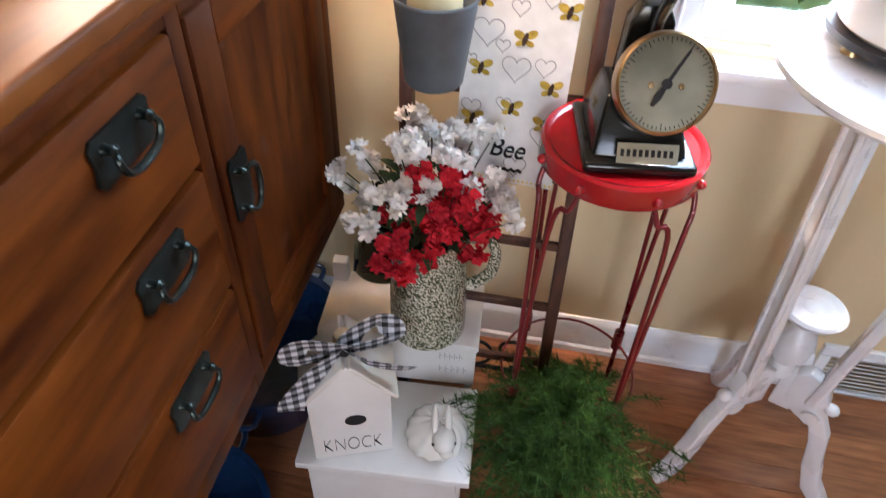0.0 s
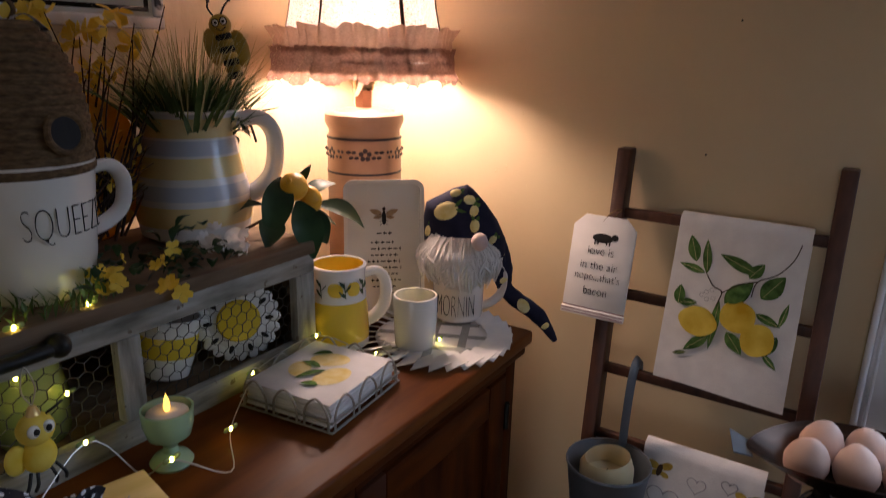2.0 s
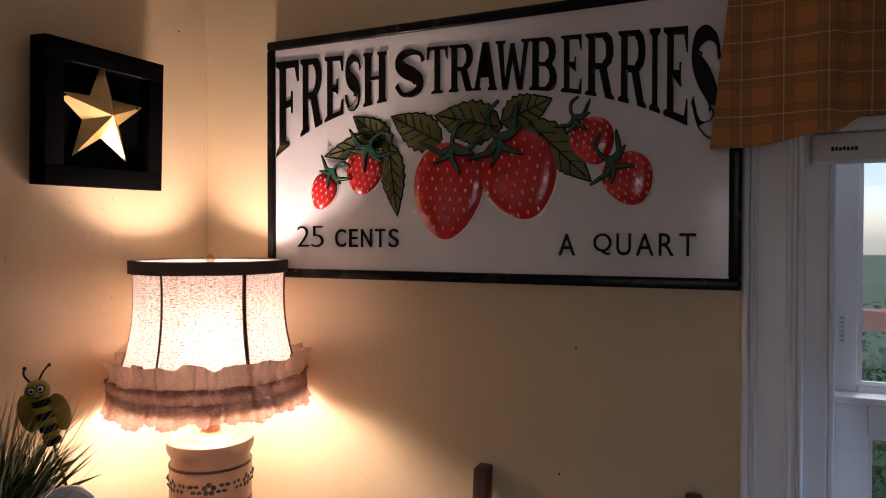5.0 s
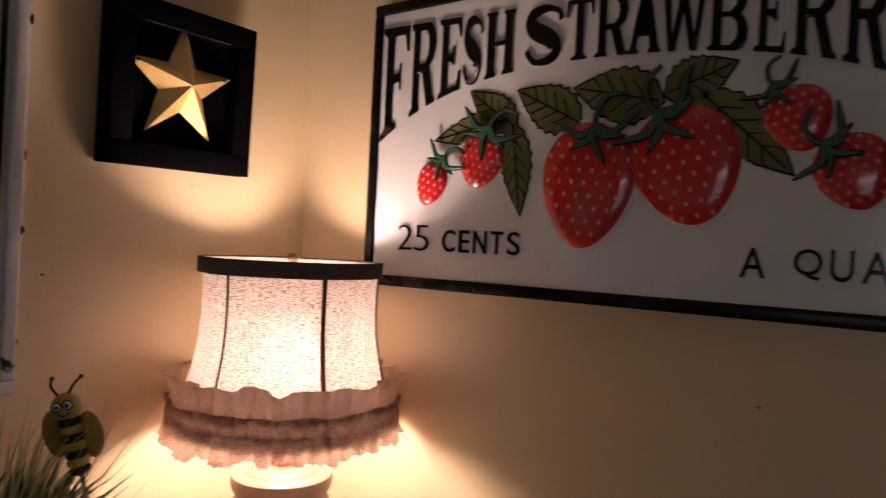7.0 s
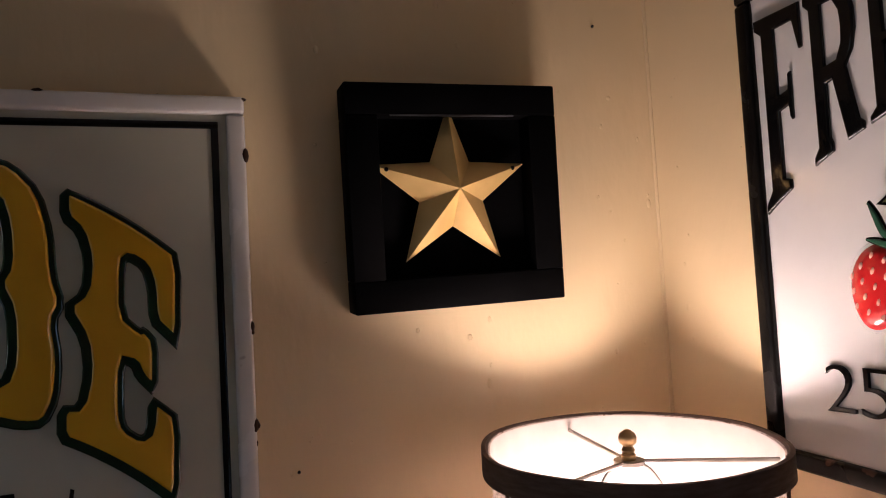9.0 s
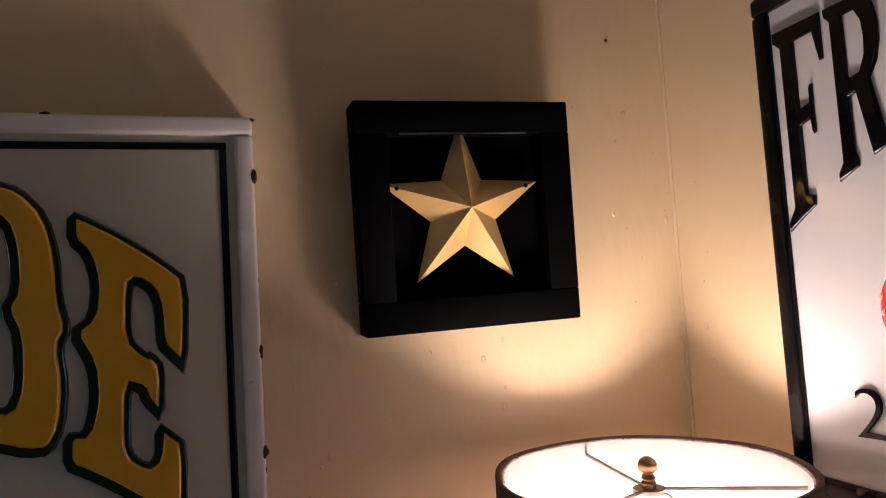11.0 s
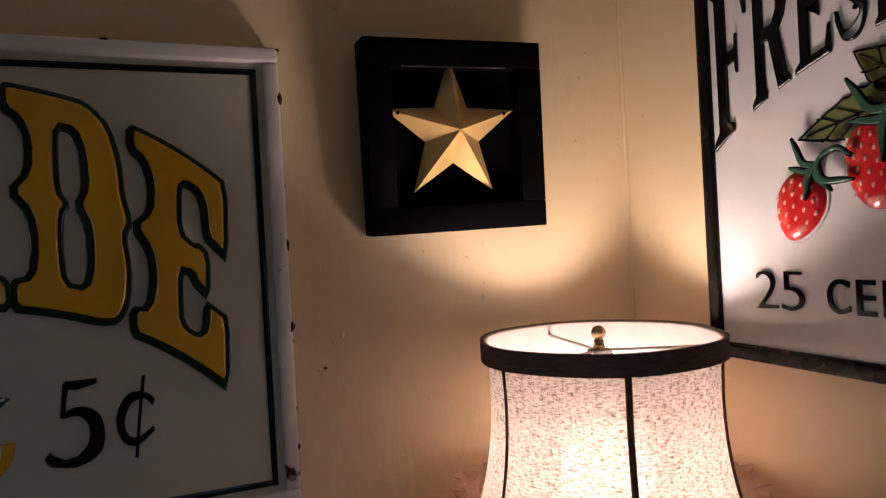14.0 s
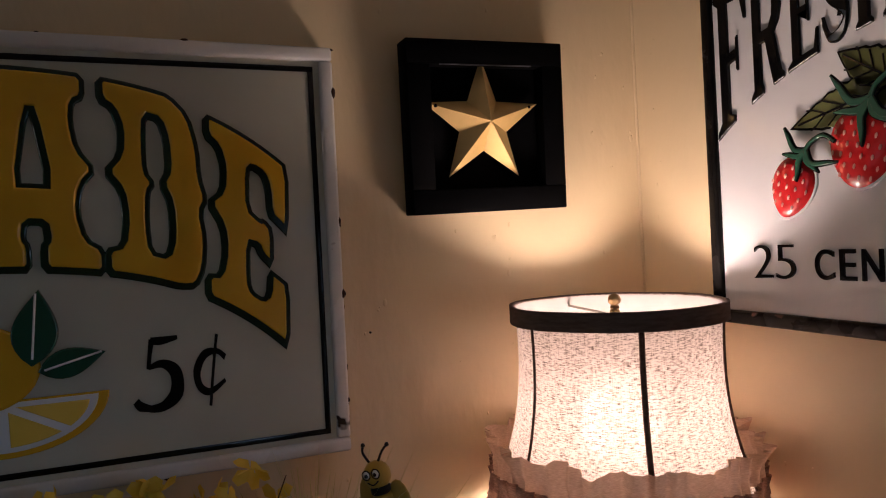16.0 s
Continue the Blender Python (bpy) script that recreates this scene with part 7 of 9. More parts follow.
hive = thing("rope_beehive", "brown coiled jute beehive with a dark opening, in the mug", "beehive ornament", at(0.208, -0.751, SHELF + 0.124))
for k in range(15):
    s = k / 14
    r = 0.0595 * math.sqrt(max(0.02, 1 - (max(0, s - 0.15) / 0.92) ** 2.4))
    ringpts = [(r * math.cos(2 * math.pi * j / 40), r * math.sin(2 * math.pi * j / 40), 0.004 + 0.126 * s) for j in range(40)]
    part("coil", Geo().tube(ringpts, 0.0062, 10, True), JUTE, hive)
part("core", Geo().lathe([(0, 0.002), (0.052, 0.002), (0.056, 0.03), (0.05, 0.08), (0.03, 0.115), (0, 0.13)], 32), JUTE, hive)
m = Matrix.Rotation(radians(10), 4, "Z") @ Matrix.Translation((0.058, 0, 0.038)) @ Matrix.Rotation(radians(82), 4, "Y")
opening = part("opening", Geo().lathe([(0, 0.0), (0.0165, 0.0), (0.0165, 0.0085), (0, 0.0085)], 24, m), INK, hive, "dark round opening")
part("opening_ring", Geo().tube([tuple(m @ Vector((0.018 * math.cos(a), 0.018 * math.sin(a), 0.0075))) for a in [2 * math.pi * j / 24 for j in range(24)]], 0.0032, 8, True), JUTE, hive)
loop = smoothed([(0, 0.004, 0.13), (0, 0.014, 0.146), (0, 0.0, 0.16), (0, -0.014, 0.146), (0, -0.004, 0.13)], 5)
part("hanging_loop", Geo().tube(loop, 0.0022, 8), JUTE, hive)
for s in (-1, 1):
    ribbon_loop(hive, [(0.004, 0, 0.132), (0.014, s * 0.016, 0.142), (0.018, s * 0.03, 0.128), (0.008, s * 0.014, 0.13)], 0.012, GINGHAM, "bow")

# Amber jar and forsythia behind.
amber = thing("paper_lantern", "round amber paper lantern standing behind the mug", "lantern", at(0.05, -0.607, SHELF))
part("globe", Geo().lathe([(0.03, 0), (0.06, 0.025), (0.075, 0.07), (0.075, 0.11), (0.06, 0.155), (0.03, 0.18)], 36), AMBER, amber, solid=False)
part("base_ring", Geo().lathe([(0, 0), (0.031, 0), (0.031, 0.004), (0, 0.004)], 24), TWIG, amber)
forsythia = thing("forsythia_branches", "dark twigs with yellow artificial forsythia blossom behind the mugs", "plant", at(0.055, -0.7, SHELF))
rng = random.Random(21)
flowers = Geo()
for k in range(64):
    a = rng.uniform(-1.3, 1.6)
    start = Vector((rng.uniform(0.0, 0.02), rng.uniform(-0.12, 0.1), 0.02))
    high = rng.uniform(0.15, 0.25)
    end = start + Vector((rng.uniform(0.0, 0.03), math.sin(a) * high * 0.8, math.cos(a) * high * 0.9 + 0.04))
    end.z = min(end.z, 0.3 if end.y > -0.08 else 0.31)
    end.y = min(end.y, 0.22)
    mid = start.lerp(end, 0.5) + Vector((0.01, 0, 0.02))
    line = smoothed([start, mid, end], 6)
    part("twig", Geo().tube(line, [0.0022 * (1 - 0.06 * j) for j in range(len(line))], 6), TWIG, forsythia)
    for j in range(3, len(line), 2):
        if rng.random() < 0.5:
            blossom_geo(flowers, line[j] + Vector((rng.uniform(0, 0.006), rng.uniform(-0.005, 0.005), rng.uniform(-0.004, 0.006))), rng.uniform(0.011, 0.018), rng, 4, 0.5)
    blossom_geo(flowers, end, 0.014, rng, 4, 0.5)
for k in range(44):
    # Bare twigs that fall forward over the lantern.
    start = Vector((rng.uniform(0.06, 0.08), rng.uniform(0.02, 0.1), rng.uniform(0.0, 0.06)))
    end = start + Vector((rng.uniform(0.0, 0.03), rng.uniform(-0.06, 0.1), rng.uniform(0.06, 0.24)))
    line = smoothed([start, start.lerp(end, 0.5) + Vector((0.008, rng.uniform(-0.01, 0.01), 0.01)), end], 5)
    part("twig", Geo().tube(line, [0.0018 * (1 - 0.07 * j) for j in range(len(line))], 6), TWIG, forsythia)
    for j in range(2, len(line), 3):
        leaf_geo(flowers, line[j], line[j] + Vector((0.004, rng.uniform(-0.012, 0.012), rng.uniform(0.002, 0.014))), 0.003, bend=0.2, n=3)
for y, z in ((-0.643, 1.605), (-0.58, 1.59), (-0.525, 1.57), (-0.66, 1.598), (-0.557, 1.602), (-0.7, 1.59), (-0.61, 1.57), (-0.74, 1.6), (-0.68, 1.56), (-0.62, 1.54), (-0.77, 1.58)):
    for _ in range(2):
        blossom_geo(flowers, (0.018 + rng.uniform(-0.01, 0.01), y + 0.7 + rng.uniform(-0.012, 0.012), z - SHELF + rng.uniform(-0.01, 0.004)), 0.0185, rng, 4, 0.45)
tagged(part("blossoms", flowers, PETAL, forsythia, "yellow four-petalled blossoms", solid=False), kind="stuff")

# Small flowers lying along the front edge of the crate.
posy = thing("flower_spray", "spray of small yellow and white artificial flowers with dark leaves", "flowers", at(0.26, -0.68, SHELF))
rng = random.Random(31)
yellow, white, green = Geo(), Geo(), Geo()
for k in range(11):
    blossom_geo(yellow, (rng.uniform(-0.01, 0.04), rng.uniform(-0.07, 0.05), rng.uniform(0.004, 0.036)), rng.uniform(0.007, 0.0105), rng, 5, 0.35)
for k in range(3):
    blossom_geo(yellow, (0.04, rng.uniform(0.0, 0.03), rng.uniform(-0.012, 0.008)), 0.011, rng, 5, 0.3)
for k in range(22):
    blossom_geo(white, (rng.uniform(-0.02, 0.025), rng.uniform(0.09, 0.145), rng.uniform(0.006, 0.034)), rng.uniform(0.007, 0.011), rng, 6, 0.4)
for k in range(70):
    p = Vector((rng.uniform(-0.03, 0.032), rng.uniform(-0.06, 0.1), rng.uniform(0.0, 0.045 if rng.random() < 0.6 else 0.02)))
    leaf_geo(green, p, p + Vector((rng.uniform(-0.01, 0.02), rng.uniform(-0.022, 0.022), rng.uniform(-0.006, 0.018))), rng.uniform(0.004, 0.008), bend=0.2, n=4)
tagged(part("yellow_bloom", yellow, PETAL, posy, solid=False), kind="stuff")
tagged(part("white_bloom", white, WHITE_PETAL, posy, solid=False), kind="stuff")
part("leaves", green, LEAF, posy, solid=False)
moss = Geo()
for k in range(130):
    p = Vector((rng.uniform(-0.03, 0.03), rng.uniform(-0.2, -0.03), 0.001))
    leaf_geo(moss, p, p + Vector((rng.uniform(-0.012, 0.012), rng.uniform(-0.015, 0.015), rng.uniform(0.008, 0.028))), 0.0022, bend=0.1, n=2)
tagged(part("moss", moss, GRASS, posy, solid=False), kind="stuff")

# Lemons with leaves on the crate's corner.
lemon_pick = thing("lemon_branch", "branch with two yellow artificial lemons and broad dark leaves", "fruit branch", at(0.237, -0.442, SHELF))
lemon_profile = [(0, -1.06), (0.12, -1.02), (0.3, -0.9), (0.68, -0.62), (0.93, -0.22), (0.95, 0.15), (0.74, 0.58), (0.4, 0.86), (0.2, 0.96), (0.16, 1.06), (0, 1.1)]
for x, y, z, rx, rz, size in ((0.016, 0.004, 0.066, 62, 30, 0.0245), (0.018, 0.032, 0.044, 24, 10, 0.0215)):
    part("lemon", Geo().lathe([(r * size * 0.8, h * size) for r, h in lemon_profile], 24, Matrix.Translation((x, y, z)) @ Euler((radians(rx), 0, radians(rz))).to_matrix().to_4x4()), LEMON_SKIN, lemon_pick)
to_room = (0.75, -0.5, 0.45)
for base, tip, w, up in (((0.004, -0.004, 0.078), (0.022, -0.052, 0.002), 0.02, to_room), ((0.03, -0.004, 0.05), (0.052, 0.0, -0.026), 0.021, to_room), ((0.0, 0.04, 0.042), (0.004, 0.1, 0.054), 0.014, (0.3, -0.2, 1)),
                         ((0.024, 0.04, 0.036), (0.05, 0.108, -0.008), 0.018, (0.5, -0.2, 0.8)), ((0.0, 0.024, 0.06), (0.012, 0.042, 0.09), 0.006, to_room), ((0.012, -0.03, 0.03), (0.03, -0.062, -0.002), 0.017, to_room),
                         ((0.02, 0.02, 0.03), (0.045, 0.034, -0.014), 0.018, to_room), ((-0.01, -0.02, 0.04), (-0.03, -0.07, 0.03), 0.018, (0, 0, 1)), ((0.012, 0.02, 0.02), (0.04, 0.06, 0.004), 0.016, (0.3, 0, 1))):
    g = Geo()
    leaf_geo(g, base, tip, w, up, bend=0.12, n=10)
    part("leaf", g, LEAF, lemon_pick, solid=False)
part("stem", Geo().tube(smoothed([(-0.03, -0.05, 0.008), (0.0, 0.0, 0.03), (0.012, 0.036, 0.012)], 5), 0.002, 6), TWIG, lemon_pick)

# ---- String of tiny lights.
lights = thing("string_lights", "fine wire with tiny lit yellow lights, trailing over the sideboard", "string lights", Matrix())
beads = [(0.37, -0.892, DECK + 0.03), (0.361, -0.881, DECK + 0.012), (0.317, -0.783, DECK + 0.05), (0.35, -0.751, DECK + 0.01), (0.405, -0.755, DECK + 0.05), (0.408, -0.694, DECK + 0.004), (0.362, -0.654, DECK + 0.016), (0.314, -0.581, DECK + 0.03), (0.303, -0.569, DECK + 0.03), (0.299, -0.453, DECK + 0.036), (0.369, -0.413, DECK + 0.014), (0.393, -0.331, DECK + 0.012), (0.411, -0.32, DECK + 0.012)]
part("wire", Geo().tube(smoothed([(0.42, -1.0, DECK + 0.002)] + beads, 6), 0.0007, 6), FINE_WIRE, lights)
lit = [beads[1], beads[2], beads[4], beads[6], beads[8], beads[9], beads[10], beads[11], beads[12], (0.288, -0.815, SHELF + 0.003), (0.284, -0.745, SHELF + 0.003), (0.255, -0.79, DECK + 0.045), (0.25, -0.76, DECK + 0.07), (0.25, -0.83, DECK + 0.08), (0.24, -0.8, DECK + 0.1)]
for k, p in enumerate(lit):
    one = part("light", Geo().ball(p, (0.002, 0.002, 0.0026), 10, 6), LED, lights)
    wing = Geo()
    for s in (-1, 1):
        wing.ball((p[0], p[1] + s * 0.0055, p[2] + 0.001), (0.0016, 0.004, 0.003), 8, 6)
    part("clear_wing", wing, CLEAR_PALE, one)


# ---- Things hung on the ladder.
def lying(x, z, off):
    """A point that hangs in front of the ladder."""
    return x, ladder_y(z) - off, z


tag = thing("wooden_tag", "white tag-shaped board sign with black lettering, hung on the ladder", "sign", Matrix.Translation((0.501, ladder_y(1.163) - 0.024, 1.163)) @ Matrix.Rotation(radians(90 - 11.3), 4, "X"))
TW, TH, TC = 0.102, 0.163, 0.018
part("board", Geo().prism([(0, 0.014), (TW, 0.014), (TW, TH - TC), (TW - TC, TH), (TC, TH), (0, TH - TC)], 0, 0.005), CARD, tag, bevel=0.001)
part("ledge", Geo().box((-0.001, 0, 0), (TW + 0.001, 0.0115, 0.007)), CARD, tag, bevel=0.001)
MAUVE = surface("mauve_paint", (0.3, 0.2, 0.22), (0.36, 0.25, 0.27), 0.7, 30)
for z in (0.0028, 0.0075):
    part("stripe", Geo().box((0, z, 0.0068), (TW, z + 0.0018, 0.0074)), MAUVE, tag)
part("groove", Geo().box((0, 0.0118, 0.0005), (TW, 0.0138, 0.0035)), MAUVE, tag)
for body, y, w, h in (("love is", 0.101, 0.042, 0.0125), ("in the air", 0.0775, 0.06, 0.0125), ("nope...that's", 0.056, 0.073, 0.0155), ("bacon", 0.036, 0.038, 0.0125)):
    mesh = text_mesh(body, w, h, 0.0006, offset=-0.02)
    mesh.transform(Matrix.Translation(((TW - w) / 2, y, 0.0051)))
    part("lettering", mesh, INK, tag, smooth=0)
g = Geo().ball((TW / 2, 0.128, 0.0052), (0.017, 0.0075, 0.0005), 16, 6)
for dx in (-0.012, -0.007, 0.007, 0.012):
    g.box((TW / 2 + dx - 0.001, 0.117, 0.0051), (TW / 2 + dx + 0.001, 0.124, 0.0056))
g.ball((TW / 2 + 0.019, 0.131, 0.0052), (0.006, 0.0055, 0.0005), 12, 6)
part("emblem", g, INK, tag)
part("cord", Geo().tube(smoothed([(TW / 2 - 0.004, TH - 0.008, 0.004), (TW / 2 + 0.01, TH + 0.01, 0.003), (TW / 2 + 0.02, TH + 0.012, -0.004), (TW / 2 + 0.004, TH - 0.008, 0.004)], 5), 0.0012, 6), JUTE, tag)


def towel(name, label, x0, x1, z_top, z_low, seed, folds):
    """A cloth folded over a rung: a front fall and a shorter back fall."""
    owner = thing(name, label, "towel", Matrix())
    rng = random.Random(seed)
    ph = [rng.uniform(0, 6.3) for _ in range(4)]

    def fn(u, v):
        x = x0 + (x1 - x0) * u
        if v < 0.3:
            s = 1 - v / 0.3
            z, off = z_top - s * (z_top - z_low) * 0.72, -0.0115
        elif v < 0.4:
            s = (v - 0.3) / 0.1
            z, off = z_top + 0.006 * math.sin(math.pi * s), -0.0115 + 0.023 * s
        else:
            s = (v - 0.4) / 0.6
            z, off = z_top - s * (z_top - z_low), 0.0115 + 0.004 * s
            off += folds * s * (math.sin(9 * u + ph[0]) + 0.6 * math.sin(17 * u + ph[1])) + 0.00015 * math.sin(40 * u + 9 * v + ph[2])
            x += 0.004 * s * math.sin(2.2 * u + ph[3])
            z -= 0.004 * math.sin(3 * u + ph[1]) * s
        return x, ladder_y(z_top) - (z_top - z) * 0.2 - off, z

    part("cloth", Geo().sheet(fn, 40, 60, 0.0015), CLOTH, owner, smooth=70)
    return owner, lambda u, s, lift=0.0008: Vector(fn(u, 0.4 + 0.6 * s)) + Vector((0, -lift, 0))


def printed(owner, name, shape, spot, material, lift=0.001):
    """A flat print that follows the cloth: shape is a list of (across, down) in cloth fractions."""
    pts = [spot(u, s, lift) for u, s in shape]
    c = sum(pts, Vector()) / len(pts)
    n = len(pts)
    return part(name, Geo().add([c] + pts, [(0, 1 + (k + 1) % n, 1 + k) for k in range(n)]), material, owner, solid=False, smooth=60)


def blob(cx, cy, a, b, turn, n=20, point=0.0):
    out = []
    for k in range(n):
        t = 2 * math.pi * k / n
        x, y = a * math.cos(t) * (1 + point * abs(math.cos(t)) ** 6), b * math.sin(t)
        out.append((cx + x * math.cos(turn) - y * math.sin(turn), cy + x * math.sin(turn) + y * math.cos(turn)))
    return out


lemon_towel, spot = towel("kitchen_towel", "white cotton towel printed with lemons and leaves, over a rung", 0.661, 0.84, 1.336, 1.09, 5, 0.00025)
AR = 0.174 / 0.247   # cloth width to height


def ell(cx, cy, a, b, turn, point=0.0):
    return [(x, cy + (y - cy) * AR) for x, y in blob(cx, cy, a, b, turn, 22, point)]


def leaf_outline(p, q, w):
    """A pointed leaf from p to q in cloth fractions."""
    dx, dy = q[0] - p[0], (q[1] - p[1]) / AR
    size = math.hypot(dx, dy)
    nx, ny = -dy / size, dx / size
    out = []
    for side in (1, -1):
        for j in range(10):
            t = j / 10 if side > 0 else 1 - j / 10
            o = side * w * math.sin(math.pi * t ** 0.85) ** 0.9
            out.append((p[0] + dx * t + nx * o, p[1] + (dy * t + ny * o) * AR))
    return out


LEAVES = (((0.187, 0.25), (0.114, 0.095), 0.05), ((0.282, 0.31), (0.246, 0.105), 0.036), ((0.269, 0.305), (0.06, 0.272), 0.034), ((0.66, 0.262), (0.36, 0.18), 0.05), ((0.6, 0.29), (0.7, 0.195), 0.048),
          ((0.71, 0.392), (0.86, 0.245), 0.075), ((0.45, 0.46), (0.64, 0.31), 0.075), ((0.1, 0.52), (0.1, 0.4), 0.045), ((0.1, 0.51), (0.25, 0.49), 0.035), ((0.37, 0.67), (0.2, 0.79), 0.045), ((0.225, 0.8), (0.12, 0.826), 0.018),
          ((0.411, 0.45), (0.385, 0.75), 0.036), ((0.5, 0.62), (0.635, 0.73), 0.055), ((0.69, 0.48), (0.88, 0.525), 0.036), ((0.87, 0.525), (0.915, 0.385), 0.024), ((0.87, 0.58), (0.785, 0.71), 0.045), ((0.785, 0.69), (0.9, 0.765), 0.028))
for k, (p, q, w) in enumerate(LEAVES):
    printed(lemon_towel, "printed_leaf", leaf_outline(p, q, w), spot, LEAF_PRINT, 0.0026 + 0.00012 * k)
    part("printed_vein", Geo().tube([tuple(spot(p[0] + (q[0] - p[0]) * t, p[1] + (q[1] - p[1]) * t, 0.0028 + 0.00012 * k)) for t in (0.08, 0.5, 0.88)], 0.0004, 4), PALE_GRASS, lemon_towel)
LEMON_ART = surface("watercolour_lemon_print", (0.55, 0.33, 0.012), (0.8, 0.62, 0.1), 0.85, 26.0)
for k, (cx, cy, a, b, turn) in enumerate(((0.273, 0.598, 0.14, 0.128, 0.1), (0.565, 0.52, 0.128, 0.135, -0.6), (0.732, 0.625, 0.115, 0.14, 0.5))):
    printed(lemon_towel, "printed_lemon", ell(cx, cy, a, b, turn, 0.1), spot, LEMON_ART, 0.005 + 0.0003 * k)
printed(lemon_towel, "printed_leaf", leaf_outline((0.46, 0.452), (0.63, 0.32), 0.06), spot, LEAF_PRINT, 0.0062)
for k, line in enumerate((((0.935, 0.057), (0.897, 0.148), (0.798, 0.241), (0.665, 0.3), (0.64, 0.39)), ((0.276, 0.3), (0.347, 0.373), (0.418, 0.396), (0.393, 0.481)), ((0.665, 0.3), (0.55, 0.33), (0.42, 0.4)))):
    pts = smoothed([tuple(spot(u, s, 0.0048 + 0.0001 * k)) for u, s in line], 4)
    part("printed_stem", Geo().tube(pts, 0.0008, 5), TWIG, lemon_towel)
for u, s in ((0.3, 0.42), (0.34, 0.40), (0.31, 0.46), (0.36, 0.45), (0.27, 0.44)):
    part("printed_flower", Geo().tube([tuple(spot(u + 0.018 * math.cos(t), s + 0.012 * math.sin(t), 0.0014)) for t in [0.9 * j for j in range(7)]], 0.0005, 4, True), GREY_INK, lemon_towel)
part("hem", Geo().tube([tuple(spot(u / 12, 0.985, 0.0006)) for u in range(13)], 0.0006, 5), CLOTH, lemon_towel)

bee_towel, spot = towel("kitchen_towel", "white cotton towel printed with hearts and yellow motifs, over a rung", 0.665, 0.84, 0.984, 0.667, 6, 0.0009)
AR = 0.176 / 0.336
WING_PRINT = surface("printed_ochre", (0.3, 0.2, 0.03), (0.6, 0.42, 0.08), 0.85, 80.0)
for k, (x, y) in enumerate(((0.16, 0.1), (0.55, 0.26), (0.9, 0.12), (0.18, 0.42), (0.5, 0.6), (0.84, 0.48), (0.14, 0.68), (0.36, 0.74), (0.82, 0.66))):
    for dx, dy, a, b, turn in ((-0.055, -0.018, 0.056, 0.036, 0.5), (0.055, -0.024, 0.056, 0.036, -0.5), (-0.044, 0.02, 0.042, 0.026, -0.4), (0.044, 0.018, 0.042, 0.026, 0.4)):
        printed(bee_towel, "printed_wing", ell(x + dx, y + dy, a, b, turn), spot, WING_PRINT, 0.002 + 0.0001 * k)
    printed(bee_towel, "printed_body", ell(x, y, 0.024, 0.062, 0.2), spot, TWIG, 0.0028)


def heart(cx, cy, size):
    pts = []
    for k in range(28):
        t = 2 * math.pi * k / 28
        x = 16 * math.sin(t) ** 3
        y = 13 * math.cos(t) - 5 * math.cos(2 * t) - 2 * math.cos(3 * t) - math.cos(4 * t)
        pts.append((cx + size * x / 17, cy - size * AR * y / 17))
    return pts


for x, y, size in ((0.22, 0.24, 0.15), (0.48, 0.12, 0.085), (0.5, 0.4, 0.14), (0.36, 0.3, 0.07), (0.12, 0.62, 0.1), (0.42, 0.58, 0.075), (0.76, 0.38, 0.1), (0.74, 0.08, 0.07), (0.08, 0.38, 0.06), (0.8, 0.72, 0.1), (0.6, 0.9, 0.12)):
    part("printed_heart", Geo().tube([tuple(spot(min(max(u, 0.01), 0.99), s, 0.0013)) for u, s in heart(x, y, size)], 0.0011, 5, True), GREY_INK, bee_towel)
mesh = text_mesh("Bee", 0.062, 0.034, 0.0006, offset=0.01, slant=0.3)
for v in mesh.vertices:
    v.co = spot(0.34 + v.co.x / 0.176, 0.86 - v.co.y / 0.336, 0.003 + v.co.z)
part("lettering", mesh, INK, bee_towel, smooth=0)
part("print_bar", Geo().tube([tuple(spot(0.36 + 0.035 * k, 0.92 + (0.012 if k % 2 else 0), 0.002)) for k in range(10)], 0.003, 6), INK, bee_towel)
for k in range(22):
    part("hem_dot", Geo().ball(tuple(spot((k + 0.5) / 22, 0.985, 0.001)), (0.0024, 0.0012, 0.0028), 8, 6), LEMON_PRINT, bee_towel)

# ---- Grey metal pail with a candle, hooked on a rung.
pail = thing("metal_pail", "grey galvanised pail with a long hook, hung on the ladder", "pail", at(0.631, -0.18, 0.843))
part("body", round_vessel([(0.043, 0), (0.0455, 0.003), (0.0615, 0.13), (0.064, 0.134), (0.063, 0.137)], 0.0016, 48), GREY_METAL, pail)
hook = smoothed([(0.002, 0.058, 0.125), (0.002, 0.062, 0.18), (0.002, 0.07, 0.235), (0.002, 0.085, 0.262), (0.002, 0.108, 0.262), (0.002, 0.114, 0.24)], 6)
part("hook", Geo().tube(hook, 0.0075, 8, squash=0.25), GREY_METAL, pail, "flat metal hook")
candle = thing("pillar_candle", "cream pillar candle with an uneven melted rim, in the pail", "candle", at(0.63, -0.183, 0.847) @ Matrix.Diagonal((1.22, 1.22, 1.03, 1)))
part("wax", Geo().sheet(lambda u, v: ((0.033 - (0.006 if v > 0.66 else 0)) * math.cos(6.2832 * u), (0.033 - (0.006 if v > 0.66 else 0)) * math.sin(6.2832 * u),
                                      (0.002 + 0.205 * v if v < 0.66 else 0.137 - (v - 0.66) * 0.09) + (0.005 * math.sin(6.2832 * u + 1) if 0.6 < v < 0.75 else 0)), 40, 12, wrap=True), WAX, candle, solid=False, smooth=60)
part("well", Geo().lathe([(0, 0.108), (0.0275, 0.108), (0.0275, 0.106), (0, 0.106)], 32), WAX, candle)
